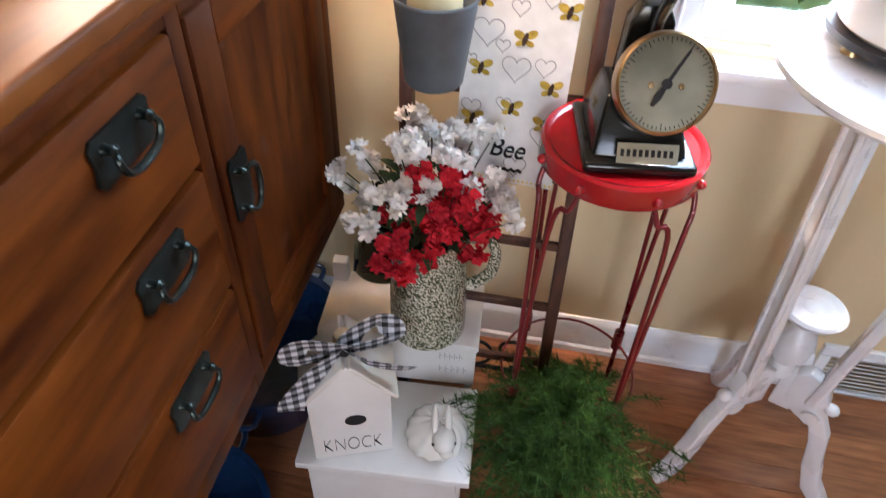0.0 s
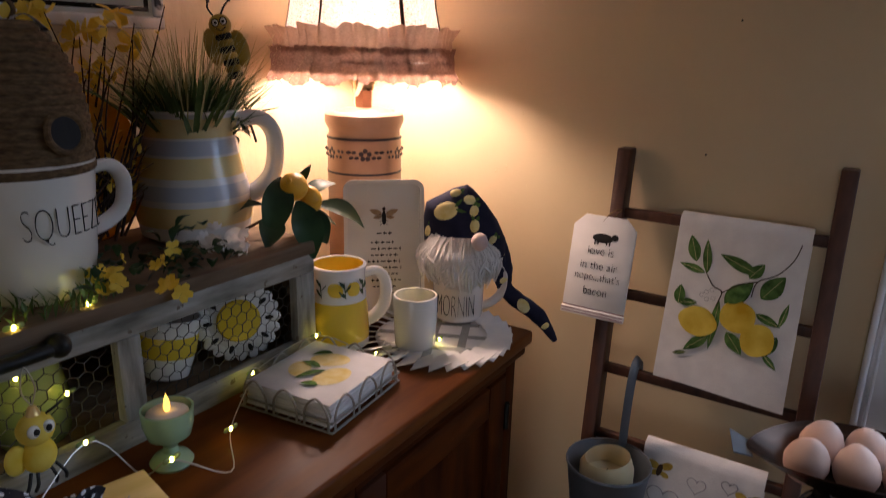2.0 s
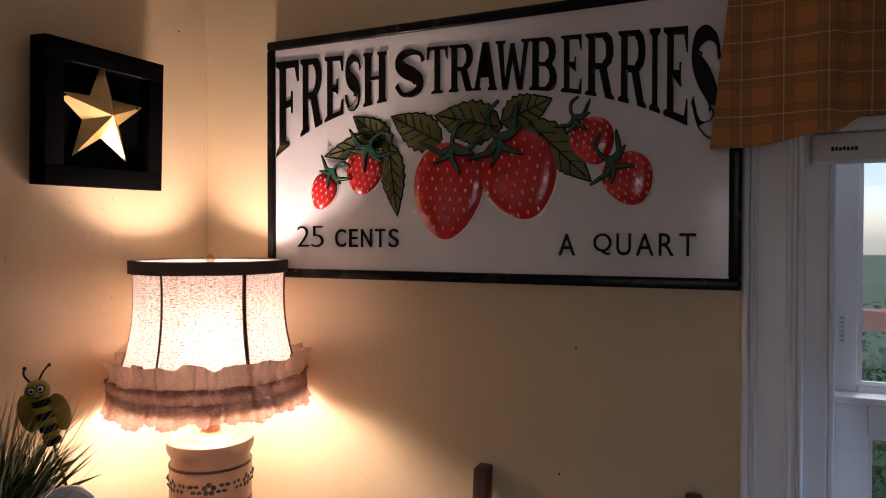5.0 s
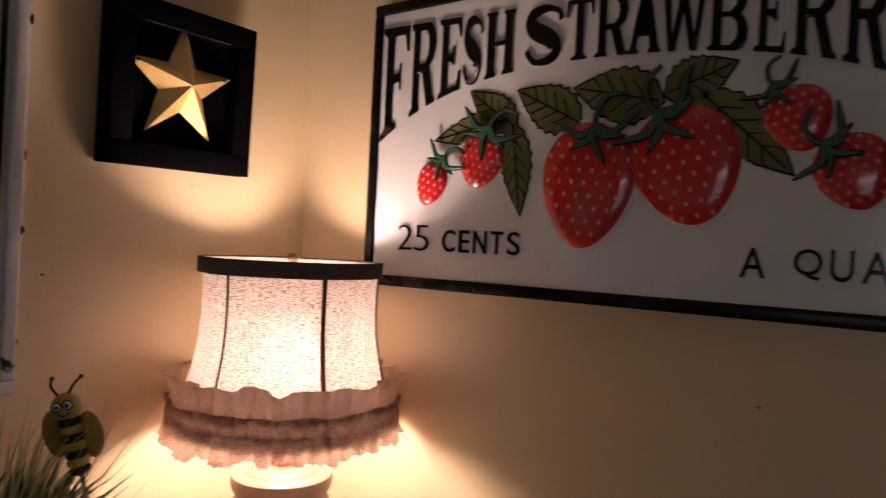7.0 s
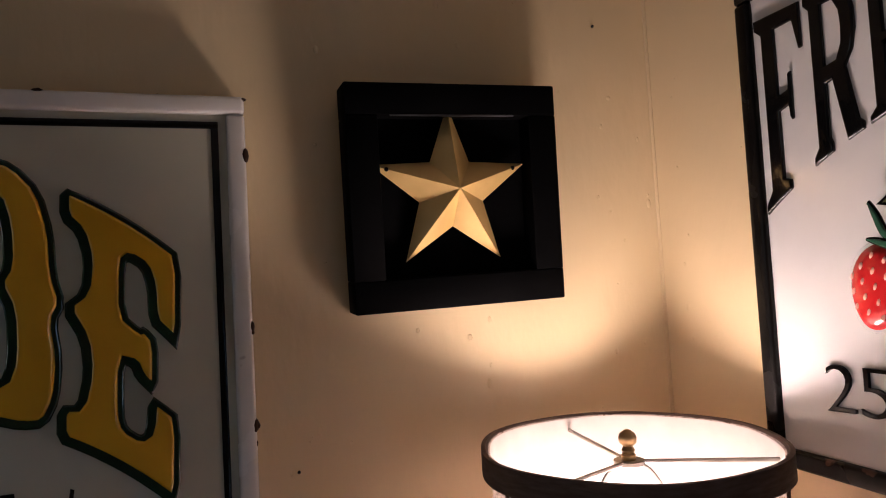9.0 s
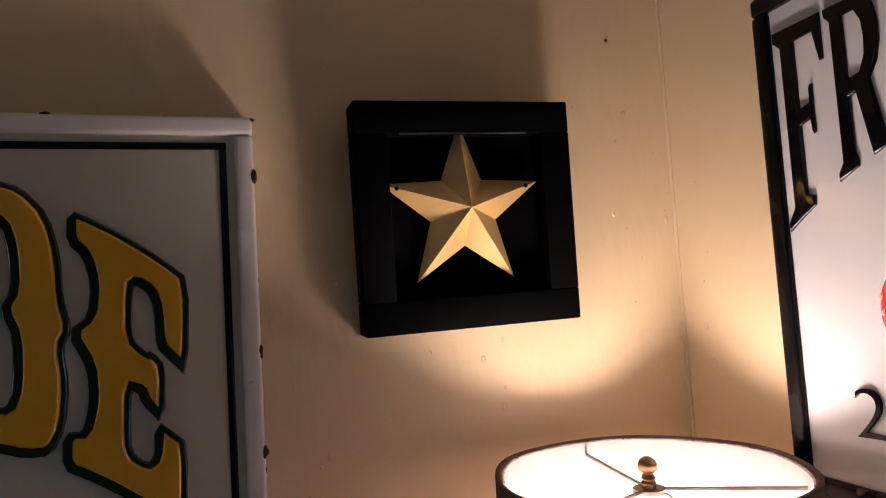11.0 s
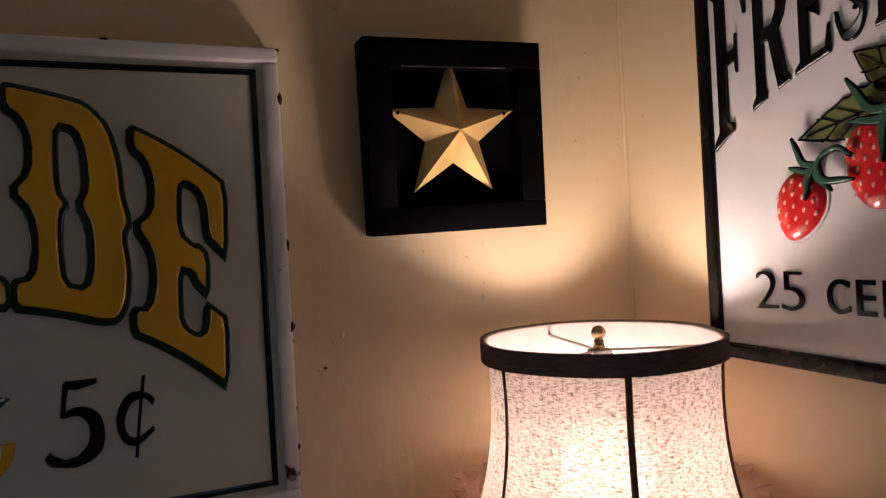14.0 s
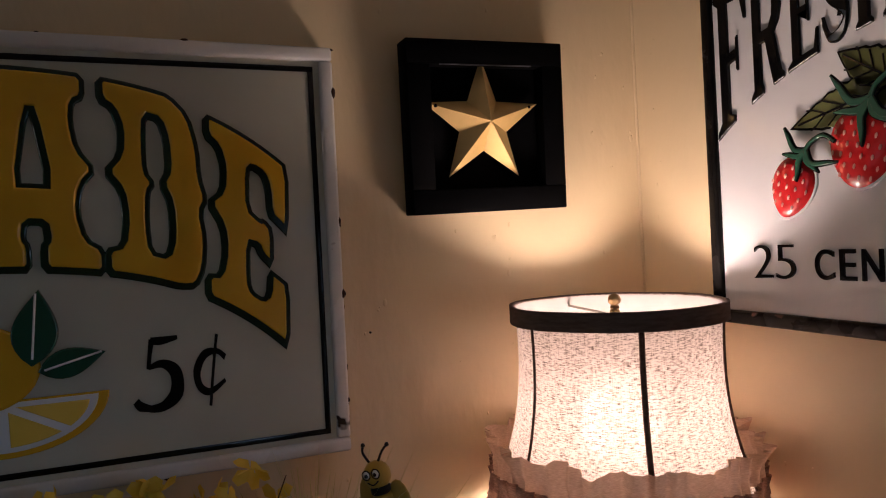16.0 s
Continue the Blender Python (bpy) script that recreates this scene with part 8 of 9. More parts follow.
part("wick", Geo().tube([(0, 0, 0.107), (0.001, 0.0005, 0.116)], 0.0008, 6), INK, candle)


# ---- Round red metal stool.
SX0, SY0, SEAT = 0.928, -0.24, 0.815 - FLOOR_Z
stool = thing("metal_stool", "tall glossy red round metal stool with dark red rod legs", "stool", at(SX0, SY0, FLOOR_Z))
RS = 0.1228
part("seat", Geo().lathe([(0, SEAT), (0.107, SEAT), (0.11, SEAT + 0.0015), (0.114, SEAT + 0.005), (0.119, SEAT + 0.006), (RS, SEAT + 0.002), (RS, SEAT - 0.03), (RS - 0.003, SEAT - 0.034), (RS - 0.006, SEAT - 0.03),
                          (RS - 0.006, SEAT - 0.012), (0, SEAT - 0.012)], 56), RED_METAL, stool)
for k in range(4):
    base = radians(42 + 90 * k)
    for da in (-0.11, 0.11):
        a = base + da
        top = Vector(((RS - 0.008) * math.cos(base + 3.2 * da), (RS - 0.008) * math.sin(base + 3.2 * da), SEAT - 0.02))
        high = Vector(((RS + 0.004) * math.cos(base + 2.6 * da), (RS + 0.004) * math.sin(base + 2.6 * da), SEAT - 0.055))
        knee = Vector(((RS + 0.012) * math.cos(a), (RS + 0.012) * math.sin(a), SEAT - 0.11))
        low = Vector(((RS + 0.012) * math.cos(base), (RS + 0.012) * math.sin(base), 0.2)) + Vector((0.003 * math.sin(a), 0.003 * math.cos(a), 0))
        foot = Vector(((RS + 0.016) * math.cos(base), (RS + 0.016) * math.sin(base), 0.0)) + Vector((0.003 * math.sin(a), 0.003 * math.cos(a), 0))
        part("leg", Geo().tube(smoothed([top, high, knee, low, foot], 6), 0.0042, 10), DARK_RED_METAL, stool)
    bind = Geo()
    for j in range(9):
        z = 0.2 + 0.006 * j
        c = Vector(((RS + 0.012) * math.cos(base), (RS + 0.012) * math.sin(base), z))
        bind.tube([tuple(c + Vector((0.0085 * math.cos(t), 0.0085 * math.sin(t), 0.0009 * t))) for t in [0.7 * i for i in range(9)]], 0.0025, 6, True)
    part("binding", bind, DARK_RED_METAL, stool)
    for da in (-0.35, 0.35):
        a = base + da
        part("bolt", Geo().ball(((RS + 0.001) * math.cos(a), (RS + 0.001) * math.sin(a), SEAT - 0.017), (0.0075, 0.0075, 0.0075), 12, 8), RED_METAL, stool)
ring = [((RS + 0.008) * math.cos(2 * math.pi * j / 48), (RS + 0.008) * math.sin(2 * math.pi * j / 48), 0.22) for j in range(48)]
part("foot_ring", Geo().tube(ring, 0.0028, 8, True), DARK_RED_METAL, stool)

# ---- Kitchen scale with a dial.
scale = thing("kitchen_scale", "old black kitchen scale with a large brass-rimmed dial, on the stool", "kitchen scale", at(SX0 + 0.003, SY0 + 0.006, FLOOR_Z + SEAT + 0.0005, 8) @ Matrix.Scale(1.077, 4))
part("base", Geo().box((-0.07, -0.085, 0), (0.075, 0.07, 0.016)), BLACK_JAPAN, scale, bevel=0.006, segments=3)
part("housing", Geo().add([(-0.06, -0.07, 0.0165), (0.062, -0.07, 0.0165), (0.062, 0.06, 0.0165), (-0.06, 0.06, 0.0165), (-0.045, -0.03, 0.085), (0.045, -0.03, 0.085), (0.045, 0.045, 0.085), (-0.045, 0.045, 0.085)],
                          [(0, 3, 2, 1), (4, 5, 6, 7), (0, 1, 5, 4), (1, 2, 6, 5), (2, 3, 7, 6), (3, 0, 4, 7)]), BLACK_JAPAN, scale, bevel=0.005)
mdial = Matrix.Translation((0.012, -0.056, 0.116)) @ Matrix.Rotation(radians(62), 4, "X")
dial = part("dial", Geo().lathe([(0, 0.0), (0.057, 0.0), (0.0575, 0.004), (0, 0.0055)], 56, mdial), DIAL, scale, "aged cream dial face")
part("bezel", Geo().lathe([(0.055, -0.018), (0.06, -0.018), (0.0615, -0.004), (0.06, 0.007), (0.057, 0.009), (0.0555, 0.005)], 56, mdial, closed=True), BRASS, dial, "brass rim")
for k in range(60):
    a = 2 * math.pi * k / 60
    long = 0.008 if k % 5 == 0 else 0.004
    part("tick", Geo().box((-0.0005, 0.054 - long, 0.0048), (0.0005, 0.054, 0.0053), mdial @ Matrix.Rotation(a, 4, "Z")), INK, dial)
hand_shape = [(-0.002, -0.03), (0.002, -0.03), (0.0045, -0.018), (0.002, 0.0), (0.0016, 0.043), (0, 0.048), (-0.0016, 0.043), (-0.002, 0.0), (-0.0045, -0.018)]
part("pointer", Geo().prism(hand_shape, 0.0066, 0.0078, mdial @ Matrix.Rotation(radians(-30), 4, "Z")), INK, dial)
part("boss", Geo().lathe([(0, 0.0055), (0.006, 0.0055), (0.006, 0.009), (0, 0.0105)], 16, mdial), INK, dial)
for dx in (-0.018, 0.018):
    part("screw", Geo().lathe([(0, 0.005), (0.004, 0.005), (0.0032, 0.0078), (0, 0.0085)], 12, mdial @ Matrix.Translation((dx, -0.002, 0))), BRASS, dial)
label = part("name_plate", Geo().box((-0.038, 0, -0.0125), (0.038, 0.0018, 0.0125), Matrix.Translation((0.006, -0.083, 0.034)) @ Matrix.Rotation(radians(-30), 4, "X")), DIAL, scale, "brass plate with worn print")
for k in range(9):
    part("print_bar", Geo().box((-0.034 + 0.0076 * k, -0.0006, -0.004), (-0.0295 + 0.0076 * k, 0.0, 0.005), Matrix.Translation((0.006, -0.083, 0.034)) @ Matrix.Rotation(radians(-30), 4, "X")), INK, label)
part("column", Geo().tube([(0.002, 0.01, 0.08), (0.002, -0.0, 0.17), (0.002, -0.044, 0.236)], 0.008, 12), BLACK_JAPAN, scale)
spider = Geo()
for k in range(4):
    a = radians(45 + 90 * k)
    spider.tube(smoothed([(0.002, -0.046, 0.234), (0.006 + 0.04 * math.cos(a), -0.026 + 0.03 * math.sin(a), 0.24), (0.008 + 0.07 * math.cos(a), -0.012 + 0.042 * math.sin(a), 0.256)], 4), 0.005, 8)
part("pan_support", spider, BLACK_JAPAN, scale)
part("support_disc", Geo().lathe([(0, 0.0), (0.03, 0.0), (0.05, 0.004), (0.052, 0.009), (0.048, 0.012), (0.02, 0.013), (0, 0.013)], 32, Matrix.Translation((0.004, -0.034, 0.228))), BLACK_JAPAN, scale)
part("housing", Geo().prism([(-0.034, 0.03), (0.034, 0.03), (0.028, 0.16), (0.016, 0.182), (-0.016, 0.182), (-0.028, 0.16)], -0.045, -0.012, Matrix(((1, 0, 0, 0), (0, 0, -1, 0), (0, 1, 0, 0), (0, 0, 0, 1)))), BLACK_JAPAN, scale, bevel=0.004)

PANZ = 1.085
pan = thing("scale_pan", "dark copper scale pan with flared ends, holding eggs", "scale pan", at(0.9375, -0.242, PANZ, 15))


def pan_surface(u, v):
    """A shallow boat: flared and drawn out at its two ends."""
    a = 2 * math.pi * u
    ca, sa = math.cos(a), math.sin(a)
    rx, ry = 0.11 * v * (1 + 0.1 * abs(ca) ** 8 * v), 0.074 * v
    return rx * ca, ry * sa, 0.05 * v ** 2.2 - 0.012 * v ** 4 * abs(ca) ** 3


part("bowl", Geo().sheet(pan_surface, 72, 14, 0.0015, wrap=True), COPPER_PAN, pan, smooth=70)
for s in (-1, 1):
    part("lip", Geo().add([(s * 0.115, -0.018, 0.034), (s * 0.138, -0.027, 0.041), (s * 0.138, 0.027, 0.041), (s * 0.115, 0.018, 0.034), (s * 0.115, -0.018, 0.036), (s * 0.138, -0.027, 0.043), (s * 0.138, 0.027, 0.043), (s * 0.115, 0.018, 0.036)],
                          [(0, 1, 2, 3), (7, 6, 5, 4), (0, 4, 5, 1), (1, 5, 6, 2), (2, 6, 7, 3), (3, 7, 4, 0)]), GREY_METAL, pan)
egg_profile = [(0, -1.0), (0.35, -0.93), (0.7, -0.68), (0.93, -0.3), (1.0, 0.05), (0.9, 0.45), (0.7, 0.78), (0.42, 1.03), (0.2, 1.15), (0, 1.19)]
for k, (x, y, tilt, turn) in enumerate(((-0.058, -0.012, 14, 20), (-0.007, -0.016, 12, 200), (0.044, -0.016, 14, 140), (-0.034, 0.034, 10, 80), (0.016, 0.034, 16, 300))):
    m = at(0.9375, -0.242, PANZ, 15) @ Matrix.Translation((x, y, 0.037)) @ Matrix.Rotation(radians(turn), 4, "Z") @ Matrix.Rotation(radians(tilt), 4, "X")
    egg = part("egg", Geo().lathe([(r * 0.0247, h * 0.0278) for r, h in egg_profile], 28), EGG, None)
    egg.matrix_world = m
    tagged(egg, "pale pink-brown egg resting in the scale pan", "egg", "eggs in the scale pan")

# ---- White two-step stand.
steps = thing("step_stand", "white painted two-step wooden display stand on the floor", "step stand", at(0.462, -0.533, FLOOR_Z, 4) @ Matrix.Scale(0.95, 4))
ST1, ST2 = 0.2, 0.33
part("lower_tread", Geo().box((-0.004, 0, ST1 - 0.02), (0.33, 0.215, ST1)), WHITE_WOOD, steps, bevel=0.003)
part("upper_tread", Geo().box((-0.004, 0.22, ST2 - 0.018), (0.322, 0.395, ST2)), WHITE_WOOD, steps, bevel=0.003)
riser = part("riser", Geo().box((0.0, 0.222, ST1 + 0.0005), (0.318, 0.236, ST2 - 0.0185)), WHITE_WOOD, steps, bevel=0.002)
part("front_board", Geo().box((0.014, 0.014, 0), (0.314, 0.028, ST1 - 0.0205)), WHITE_WOOD, steps, bevel=0.002)
for x in (0.014, 0.3):
    part("side_board", Geo().box((x, 0.0285, 0), (x + 0.014, 0.21, ST1 - 0.0205)), WHITE_WOOD, steps, bevel=0.002)
    part("side_board", Geo().box((x, 0.2365, 0), (x + 0.014, 0.39, ST2 - 0.0185)), WHITE_WOOD, steps, bevel=0.002)
part("back_post", Geo().box((-0.002, 0.36, ST2 + 0.0005), (0.03, 0.385, ST2 + 0.055)), WHITE_WOOD, steps, bevel=0.003)
g = Geo()
for row, z, w in ((0, ST2 - 0.05, 0.05), (1, ST2 - 0.09, 0.062)):
    for k in range(5):
        x = 0.245 + w * k / 5
        g.box((x, 0.2212, z), (x + 0.0012, 0.222, z + 0.02)).box((x + 0.003, 0.2212, z + 0.009), (x + 0.0065, 0.222, z + 0.0102))
part("print_bars", g, GREY_INK, riser)

# ---- Birdhouse with a checked bow.
house = thing("birdhouse", "cream painted wooden birdhouse with black lettering and a checked bow", "birdhouse", at(0.495, -0.519, FLOOR_Z + 0.95 * ST1, 20) @ Matrix.Scale(0.942, 4))
HW, HD, HE, HA = 0.148, 0.11, 0.185, 0.275
part("body", Geo().add([(0, 0, 0), (HW, 0, 0), (HW, HD, 0), (0, HD, 0), (0, 0, HE), (HW, 0, HE), (HW, HD, HE), (0, HD, HE), (HW / 2, 0, HA), (HW / 2, HD, HA)],
                       [(0, 3, 2, 1), (0, 1, 5, 8, 4), (2, 3, 7, 9, 6), (1, 2, 6, 5), (3, 0, 4, 7), (4, 8, 9, 7), (8, 5, 6, 9)]), WHITE_WOOD, house, bevel=0.0025)
for s in (-1, 1):
    length, ang = math.hypot(HW / 2, HA - HE), math.atan2(HA - HE, HW / 2)
    m = Matrix.Translation((HW / 2, 0, HA)) @ Matrix.Rotation(s * ang, 4, "Y")
    lo, hi = ((0.001, -0.006, 0.0005), (length + 0.012, HD + 0.006, 0.009)) if s > 0 else ((-length - 0.012, -0.006, 0.0005), (-0.001, HD + 0.006, 0.009))
    part("roof", Geo().box(lo, hi, m), CERAMIC, house, bevel=0.002)
hole = part("entrance", Geo().lathe([(0, 0), (0.017, 0), (0.017, 0.0012), (0, 0.0012)], 28, Matrix.Translation((HW / 2 + 0.008, -0.0004, 0.118)) @ Matrix.Rotation(radians(90), 4, "X") @ Matrix.Diagonal((1.15, 0.9, 1, 1))), INK, house, "dark round entrance")
mesh = text_mesh("KNOCK", 0.108, 0.04, 0.0008, offset=-0.03)
mesh.transform(Matrix.Translation((0.02, -0.0002, 0.022)) @ Matrix.Rotation(radians(90), 4, "X"))
part("lettering", mesh, INK, house, smooth=0)
part("knob", Geo().lathe([(0, 0.0), (0.016, 0.002), (0.019, 0.014), (0.015, 0.028), (0, 0.034)], 20, Matrix.Translation((HW / 2, HD * 0.4, HA + 0.006))), surface("tan_wood_knob", (0.5, 0.36, 0.2), (0.6, 0.45, 0.27), 0.5, 20), house)
kx, ky, kz = HW / 2, HD * 0.4 - 0.022, HA + 0.016
ribbon_loop(house, [(kx, ky, kz), (kx - 0.02, ky - 0.012, kz + 0.026), (kx - 0.07, ky - 0.016, kz + 0.045), (kx - 0.08, ky - 0.012, kz + 0.0), (kx, ky, kz)], 0.046, GINGHAM, "bow_loop", (0, 1, 0.4))
ribbon_loop(house, [(kx, ky, kz), (kx + 0.022, ky + 0.01, kz + 0.032), (kx + 0.068, ky + 0.02, kz + 0.05), (kx + 0.078, ky + 0.012, kz + 0.008), (kx, ky, kz)], 0.046, GINGHAM, "bow_loop", (0, 1, 0.4))
ribbon_loop(house, [(kx, ky, kz), (kx - 0.045, ky - 0.02, kz - 0.022), (kx - 0.09, ky - 0.03, kz - 0.075), (kx - 0.1, ky - 0.03, kz - 0.11)], 0.046, GINGHAM, "bow_tail", (0, 1, 0.4))
ribbon_loop(house, [(kx, ky, kz), (kx + 0.04, ky - 0.02, kz - 0.012), (kx + 0.085, ky - 0.02, kz - 0.035), (kx + 0.115, ky - 0.014, kz - 0.05)], 0.044, GINGHAM, "bow_tail", (0, 1, 0.6))
part("bow_knot", Geo().ball((kx, ky, kz), (0.011, 0.01, 0.012), 12, 8), INK, house)

# ---- Rabbit-shaped lidded dish: one plain glazed shape on a ribbed mound.
mound = Geo()


def mound_surface(u, v):
    a = 2 * math.pi * u
    r = 0.062 * math.sin(min(v, 1) * math.pi / 2) ** 0.8 * (1 + 0.03 * math.sin(14 * a + 8 * v))
    return r * math.cos(a), r * math.sin(a) * 0.92, 0.058 * (1 - v ** 2.4) * (1 + 0.02 * math.sin(9 * a))


mound.sheet(mound_surface, 84, 14, wrap=True)
mound.ball((0.012, -0.038, 0.045), (0.024, 0.03, 0.022), 18, 12).ball((0.016, -0.06, 0.036), (0.014, 0.013, 0.011), 14, 8)
for s in (-1, 1):
    mound.ball((0, 0, 0), (0.007, 0.03, 0.008), 14, 8, Matrix.Translation((0.008 + s * 0.013, -0.012, 0.068)) @ Matrix.Rotation(radians(38), 4, "X"))
eyes = Geo().ball((-0.009, -0.052, 0.05), 0.0032, 8, 6).ball((0.032, -0.05, 0.05), 0.0032, 8, 6)
figure("covered_dish", "glossy cream ceramic dish shaped as a crouching rabbit", "dish", at(0.699, -0.425, FLOOR_Z + 0.95 * ST1, 12) @ Matrix.Scale(0.945, 4), [(mound, CERAMIC), (eyes, INK)])

# ---- Spongeware pitcher of flowers.
crock_jug = thing("pitcher", "green and cream spongeware pitcher on the white stand", "pitcher", at(0.647, -0.265, FLOOR_Z + 0.95 * ST2) @ Matrix.Scale(0.95, 4))
part("body", round_vessel([(0.07, 0), (0.075, 0.006), (0.0745, 0.1), (0.069, 0.2), (0.068, 0.235), (0.072, 0.255), (0.0705, 0.258)], 0.005, 56), SPONGE, crock_jug)
loop_handle(crock_jug, SPONGE, 0.07, 0.12, 0.235, 0.05, 0.0085, 8)
bouquet = thing("flower_bouquet", "full bunch of small red and white artificial flowers in the pitcher", "flowers", at(0.647, -0.265, FLOOR_Z + 0.95 * (ST2 + 0.2)) @ Matrix.Scale(0.95, 4))
rng = random.Random(77)
reds, whites = Geo(), Geo()
for k in range(150):
    red = k >= 84
    if red and k < 118:
        # The red ones gather low over the rim, a few rise among the white.
        a = rng.uniform(-2.8, 0.9)
        r, z = rng.uniform(0.06, 0.115), rng.uniform(0.03, 0.12)
    elif red:
        a = rng.uniform(-2.0, 0.1)
        r, z = rng.uniform(0.03, 0.1), rng.uniform(0.1, 0.225)
    else:
        a = rng.uniform(0, 6.283)
        if 4.6 < a < 5.9 and rng.random() < 0.5:
            a += rng.choice((-1.3, 1.4))
        r, z = rng.uniform(0.05, 0.18), rng.uniform(0.09, 0.265)
        r *= 1.0 - 0.6 * max(0, (z - 0.17) / 0.1)
        if 3.5 < a < 6.0 and z < 0.14:
            z += 0.05
    head = Vector((r * math.cos(a), r * math.sin(a), z))
    part("stem", Geo().tube(smoothed([(0.03 * math.cos(a), 0.03 * math.sin(a), -0.04), (head.x * 0.6, head.y * 0.6, head.z * 0.6), tuple(head)], 4), 0.0012, 5), LEAF, bouquet)
    # A tight head of small frilled florets.
    for _ in range(16):
        c = head + Vector((rng.gauss(0, 1), rng.gauss(0, 1), rng.gauss(0, 1))).normalized() * rng.uniform(0.007, 0.0125)
        blossom_geo(reds if red else whites, c, rng.uniform(0.0085, 0.0115), rng, 5, 0.5)
tagged(part("red_blossoms", reds, RED_PETAL, bouquet, solid=False), kind="stuff")
tagged(part("white_blossoms", whites, WHITE_PETAL, bouquet, solid=False), kind="stuff")
g = Geo()
for k in range(40):
    a, z = rng.uniform(0, 6.28), rng.uniform(0.05, 0.16)
    p = Vector((0.06 * math.cos(a), 0.06 * math.sin(a), z))
    leaf_geo(g, p, p + Vector((0.04 * math.cos(a), 0.04 * math.sin(a), rng.uniform(-0.02, 0.02))), 0.009, bend=0.15, n=4)
part("leaves", g, LEAF, bouquet, solid=False)

# ---- Feathery fern.
fern = thing("fern", "feathery dark green asparagus fern in a low pot on the floor", "plant", at(0.919, -0.394, FLOOR_Z) @ Matrix.Scale(0.88, 4))
part("pot", round_vessel([(0.05, 0), (0.055, 0.004), (0.07, 0.09), (0.073, 0.095)], 0.004), surface("terracotta", (0.3, 0.12, 0.06), (0.4, 0.17, 0.09), 0.8, 20, bump=0.2), fern)
rng = random.Random(5)
g = Geo()
for k in range(330):
    a = rng.uniform(0, 6.283)
    reach = rng.uniform(0.06, 0.3)
    high = rng.uniform(0.08, 0.3) * (1.2 - reach * 2.0)
    line = smoothed([(0.02 * math.cos(a), 0.02 * math.sin(a), 0.08), (reach * 0.5 * math.cos(a), reach * 0.5 * math.sin(a), 0.1 + high), (reach * math.cos(a + 0.1), reach * math.sin(a + 0.1), 0.05 + high * 0.75)], 6)
    g.tube(line, 0.0009, 4)
    for p in line[3:]:
        for _ in range(9):
            d = Vector((rng.gauss(0, 1), rng.gauss(0, 1), rng.gauss(0.3, 0.8))).normalized() * rng.uniform(0.012, 0.034)
            side = d.orthogonal().normalized() * 0.0011
            g.add([p - side, p + side, p + d], [(0, 1, 2)])
tagged(part("fronds", g, FERN, fern, "fine feathery green fronds", solid=False), kind="stuff")
g = Geo()
for k in range(26):
    a = rng.uniform(-0.6, 1.2)
    p = Vector((0.12 * math.cos(a), 0.12 * math.sin(a), 0.12))
    q = p + Vector((0.08 * math.cos(a), 0.08 * math.sin(a), rng.uniform(0.03, 0.1)))
    g.tube([tuple(p), tuple(q)], 0.0008, 4)
    for _ in range(10):
        c = p.lerp(q, rng.random())
        d = Vector((rng.gauss(0, 1), rng.gauss(0, 1), rng.gauss(0, 1))).normalized() * 0.014
        g.add([c, c + d.orthogonal().normalized() * 0.0014, c + d], [(0, 1, 2)])
tagged(part("dry_fronds", g, PALE_GRASS, fern, "dry tan frond tips", solid=False), kind="stuff")

# ---- White pedestal table.
table = thing("pedestal_table", "glossy white painted round pedestal table with three scrolled legs", "table", at(1.315, -0.215, FLOOR_Z) @ Matrix.Diagonal((1.04, 1.04, 0.957, 1)))
TT = 0.948
part("top", Geo().lathe([(0, TT - 0.022), (0.19, TT - 0.022), (0.205, TT - 0.016), (0.213, TT - 0.008), (0.211, TT - 0.001), (0.203, TT), (0, TT)], 64), TABLE_WHITE, table)
part("apron", Geo().lathe([(0, TT - 0.034), (0.16, TT - 0.034), (0.165, TT - 0.0225), (0, TT - 0.0225)], 48), TABLE_WHITE, table)
part("urn", Geo().lathe([(0, 0.27), (0.02, 0.27), (0.026, 0.29), (0.02, 0.31), (0.032, 0.33), (0.036, 0.36), (0.03, 0.385), (0.016, 0.4), (0.014, 0.42), (0.03, 0.436), (0.05, 0.442), (0.055, 0.452), (0.05, 0.458), (0.02, 0.456), (0.012, 0.462), (0, 0.462)], 32, Matrix.Translation((0, 0, 0.03))), TABLE_WHITE, table)
